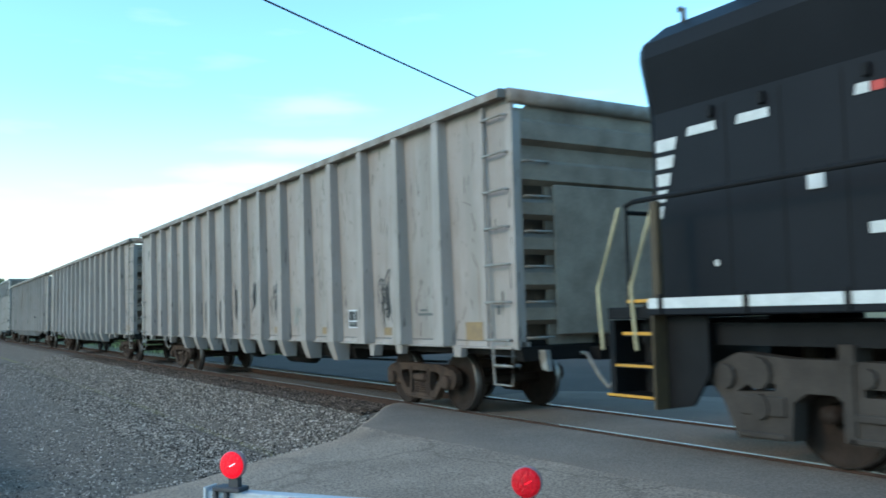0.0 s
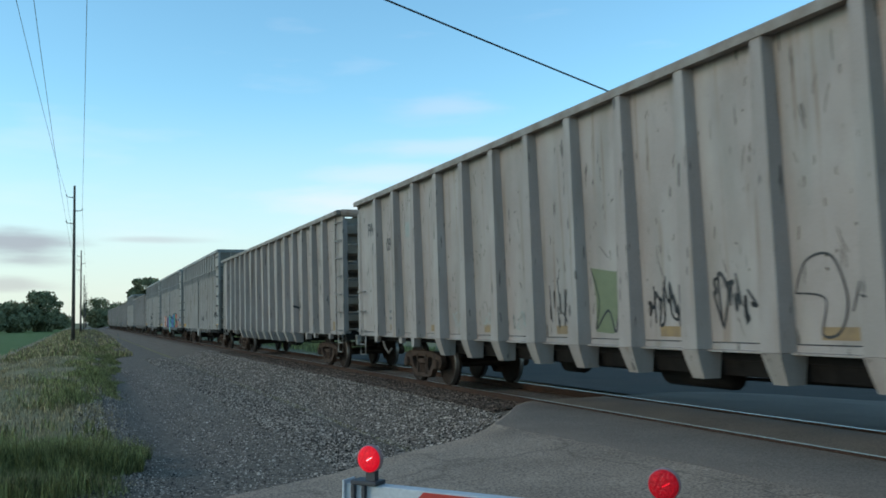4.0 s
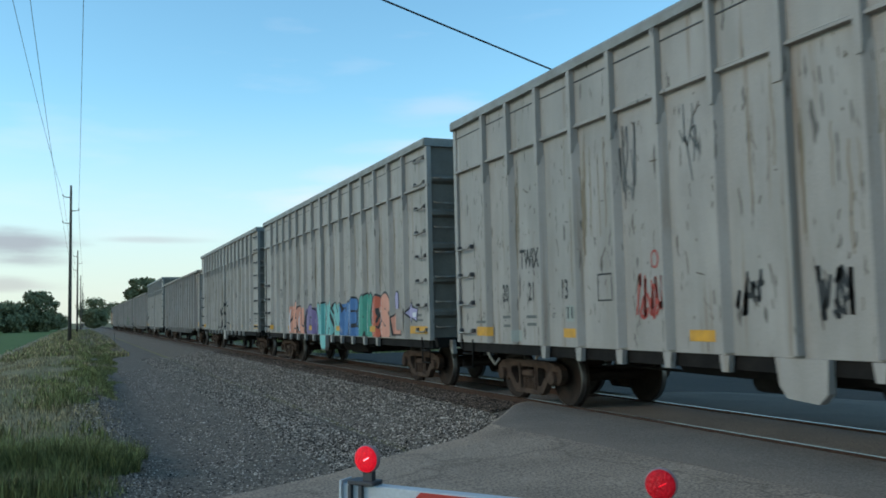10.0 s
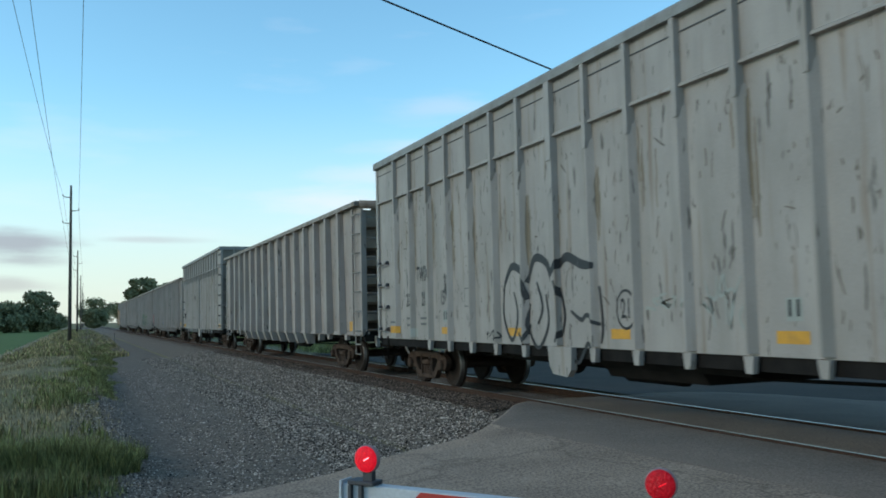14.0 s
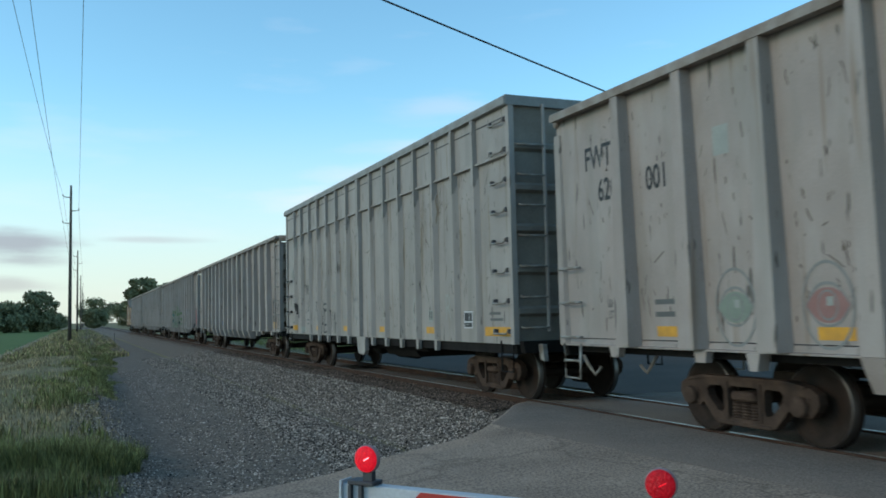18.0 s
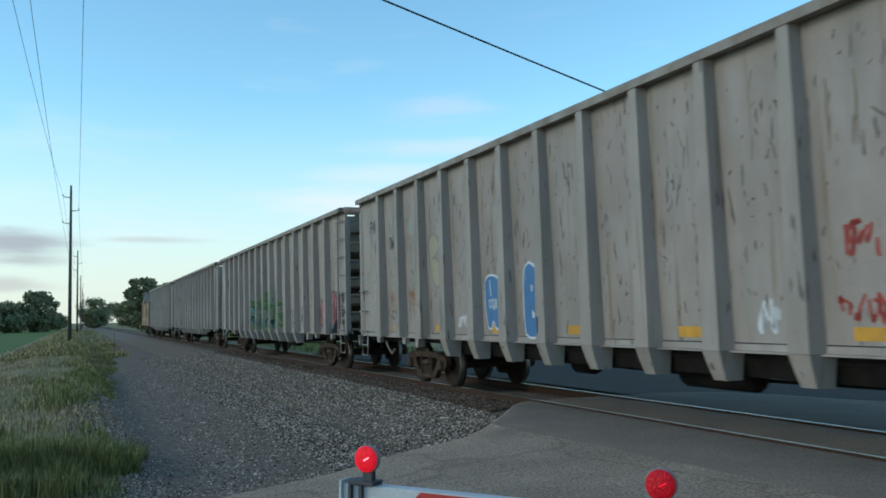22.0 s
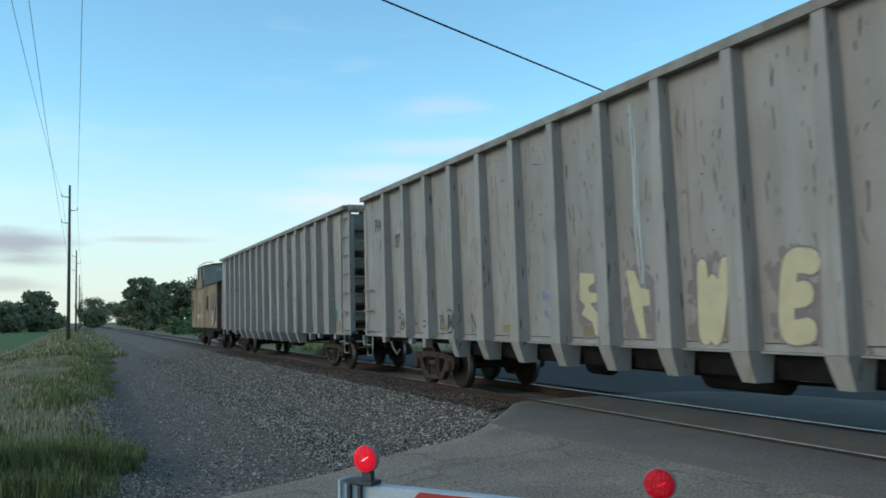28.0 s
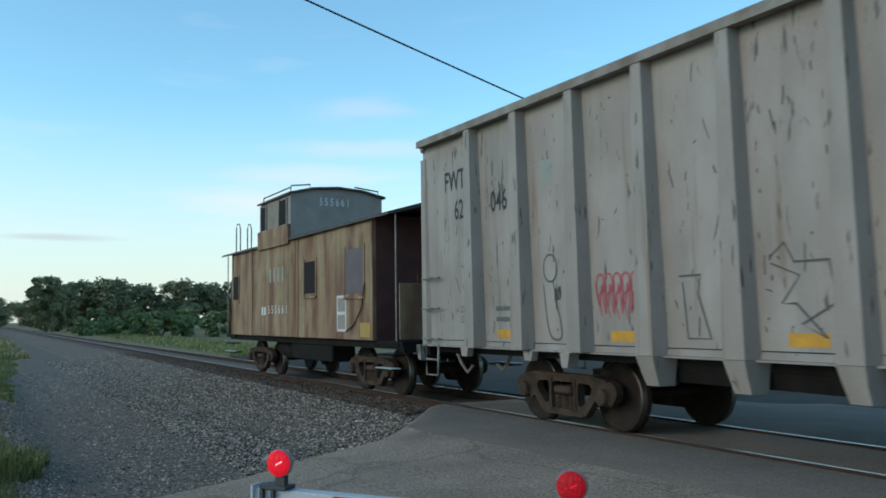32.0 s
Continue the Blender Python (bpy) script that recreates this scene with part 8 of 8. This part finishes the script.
for u0, r_ in ((17.05, 0.13), (14.65, 0.17)):
    line(c, "F", [(u0 + r_ * math.cos(x * 0.55), 1.04 + r_ * math.sin(x * 0.55)) for x in range(13)], "spray_black", 0.014, label="thin black ringed tag")
    scribble(c, "F", u0, 1.04, r_ * 1.3, r_ * 1.2, int(u0 * 10), "spray_black", 0.014, 4)
for pts in ([(16.72, 1.15), (16.8, 0.98), (16.66, 1.02), (16.62, 0.86)], [(15.55, 1.12), (15.38, 1.12), (15.34, 0.92), (15.48, 0.92), (15.44, 1.10)], [(14.12, 1.15), (14.1, 0.88), (13.95, 0.95), (14.12, 1.15)], [(15.95, 1.05), (15.78, 1.05), (15.78, 0.96), (15.95, 0.96), (15.95, 1.05)]):
    line(c, "F", pts, "spray_black", 0.015, smooth=False)
for zz in (1.32, 1.12):
    scribble(c, "F", 11.4, zz, 0.5, 0.16, 235 + int(zz * 10), "spray_lilac", 0.016, 6, "faded lilac scrawl")

# eighth gondola: plum letters with white edges, thin outlines
c = f_common(11, SIX + "046", "brown_tape", "yellow", 480)
for ch, k, h, dz in (("G", 6, 0.66, 0.0), ("W", 5, 0.78, 0.14), ("Z", 4, 0.70, 0.0), ("W", 3, 0.82, 0.12), ("G", 1, 0.74, 0.0)):
    bubble(c, "F", ch, panel(k) - 0.02, 1.20 + dz, h, "spray_plum", "spray_white", 0.62, 0.11, 0.032, label="plum sprayed letter with a white edge")
    line(c, "F", [(panel(k) + 0.16, 1.36 + dz), (panel(k) + 0.10, 1.18 + dz), (panel(k) + 0.14, 1.02 + dz)], "spray_white", 0.012, lift=0.045)
    line(c, "F", [(panel(k) - 0.06, 1.40 + dz), (panel(k) - 0.10, 1.22 + dz), (panel(k) - 0.04, 1.08 + dz), (panel(k) - 0.14, 1.0 + dz)], "spray_white", 0.012, lift=0.045)
scribble(c, "F", panel(7), 1.35, 0.55, 0.2, 241, "spray_black", 0.014, 6)
scribble(c, "F", panel(7), 1.18, 0.55, 0.2, 242, "spray_black", 0.014, 6)
scribble(c, "F", panel(7), 1.00, 0.55, 0.2, 243, "spray_black", 0.014, 6)
line(c, "F", [(1.15 + 0.28 * math.cos(x * 0.5), 1.62 + 0.17 * math.sin(x * 0.5)) for x in range(14)], "spray_faint", 0.012)
line(c, "F", [(0.85, 1.5), (0.8, 1.2), (0.84, 0.9), (0.75, 1.3), (0.8, 1.6)], "spray_lilac", 0.010)
scribble(c, "F", 1.25, 1.15, 0.2, 0.35, 244, "spray_green", 0.012, 4, "green scrawl")
line(c, "F", [(16.45 + 0.14 * math.cos(x * 0.55), 1.62 + 0.14 * math.sin(x * 0.55)) for x in range(13)], "spray_lead", 0.011)
line(c, "F", [(16.6, 1.45), (16.5, 0.95), (16.25, 0.93), (16.35, 1.3), (16.4, 1.5)], "spray_lead", 0.011)
scribble(c, "F", 16.3, 1.32, 0.16, 0.3, 245, "spray_lead", 0.011, 4)
for q in range(5):
    a = panel(11) + 0.33 - 0.145 * q
    line(c, "F", [(a + 0.03, 1.34), (a, 1.50), (a - 0.09, 1.50), (a - 0.11, 1.38), (a, 1.30), (a - 0.06, 1.12 - 0.015 * q)], "spray_pink", 0.011, label="red sprayed scrawl")
    line(c, "F", [(a + 0.05, 1.46), (a - 0.02, 1.22), (a - 0.07, 1.42), (a - 0.12, 1.14), (a - 0.14, 1.44)], "spray_pink", 0.010, label="red sprayed scrawl")
line(c, "F", [(14.25, 1.45), (13.95, 1.45), (14.0, 1.3), (13.85, 0.93), (14.15, 0.93), (14.2, 1.4)], "spray_lead", 0.012, smooth=False)
line(c, "F", [(13.1, 1.55), (12.95, 1.65), (12.85, 1.5), (12.5, 1.5), (12.45, 1.2), (12.8, 1.05), (12.55, 0.95), (12.85, 1.2), (13.0, 1.2), (12.8, 1.4), (13.1, 1.5)], "spray_lead", 0.012, smooth=False)
line(c, "F", [(11.6 + 0.2 * math.cos(x * 0.55), 1.72 + 0.2 * math.sin(x * 0.55)) for x in range(13)], "spray_lead", 0.012)
line(c, "F", [(11.85, 1.6), (11.9, 1.2), (11.8, 0.95), (11.4, 0.95), (11.3, 1.3), (11.35, 1.6)], "spray_lead", 0.012)
for k, ch in enumerate("555661"):
    for end in (True, False):
        vs, fs = glyphs(ch, 0.015)
        bm = B()
        if end:
            bv = [bm.verts.new((-0.66 + 0.145 * k + v.x * 0.13, 5.496, 3.36 + v.y * 0.15)) for v in vs]
        else:
            bv = [bm.verts.new((-1.464, 7.0 - 0.25 * k - v.x * 0.16, 1.31 + v.y * 0.16)) for v in vs]
        for f in fs:
            bm.faces.new([bv[i] for i in f])
        part("figure", bm, "spray_white", CABOOSE, "worn white figure")
for k in range(2):
    part("faded_mark", box(B(), -1.469, -1.464, 7.25 + 0.2 * k, 7.37 + 0.2 * k, 1.22, 1.38), "spray_white", CABOOSE)
for k in range(4):
    part("faded_mark", box(B(), -1.468, -1.464, 5.95 + 0.3 * k, 6.05 + 0.3 * k, 1.86, 2.14), "spray_faint", CABOOSE)

to_size(CABOOSE, z_f)
to_size(LOCO, z_f)


def motions():
    """The train rolls past towards the camera's right; every wheel turns with it."""
    times = [i for i in range(33)]
    for car, y in CARS + [(CABOOSE, CAB_Y), (LOCO, LOCO_Y)]:
        walk(car, [(t, pose(XC, y - run(t), 0)) for t in times])
    turns = [i / 15 for i in range(481)]
    for w, q, r in WHEELS:
        walk(w, [(t, pose(0, q, r, math.degrees(run(t) / r) % 360)) for t in turns])


motions()
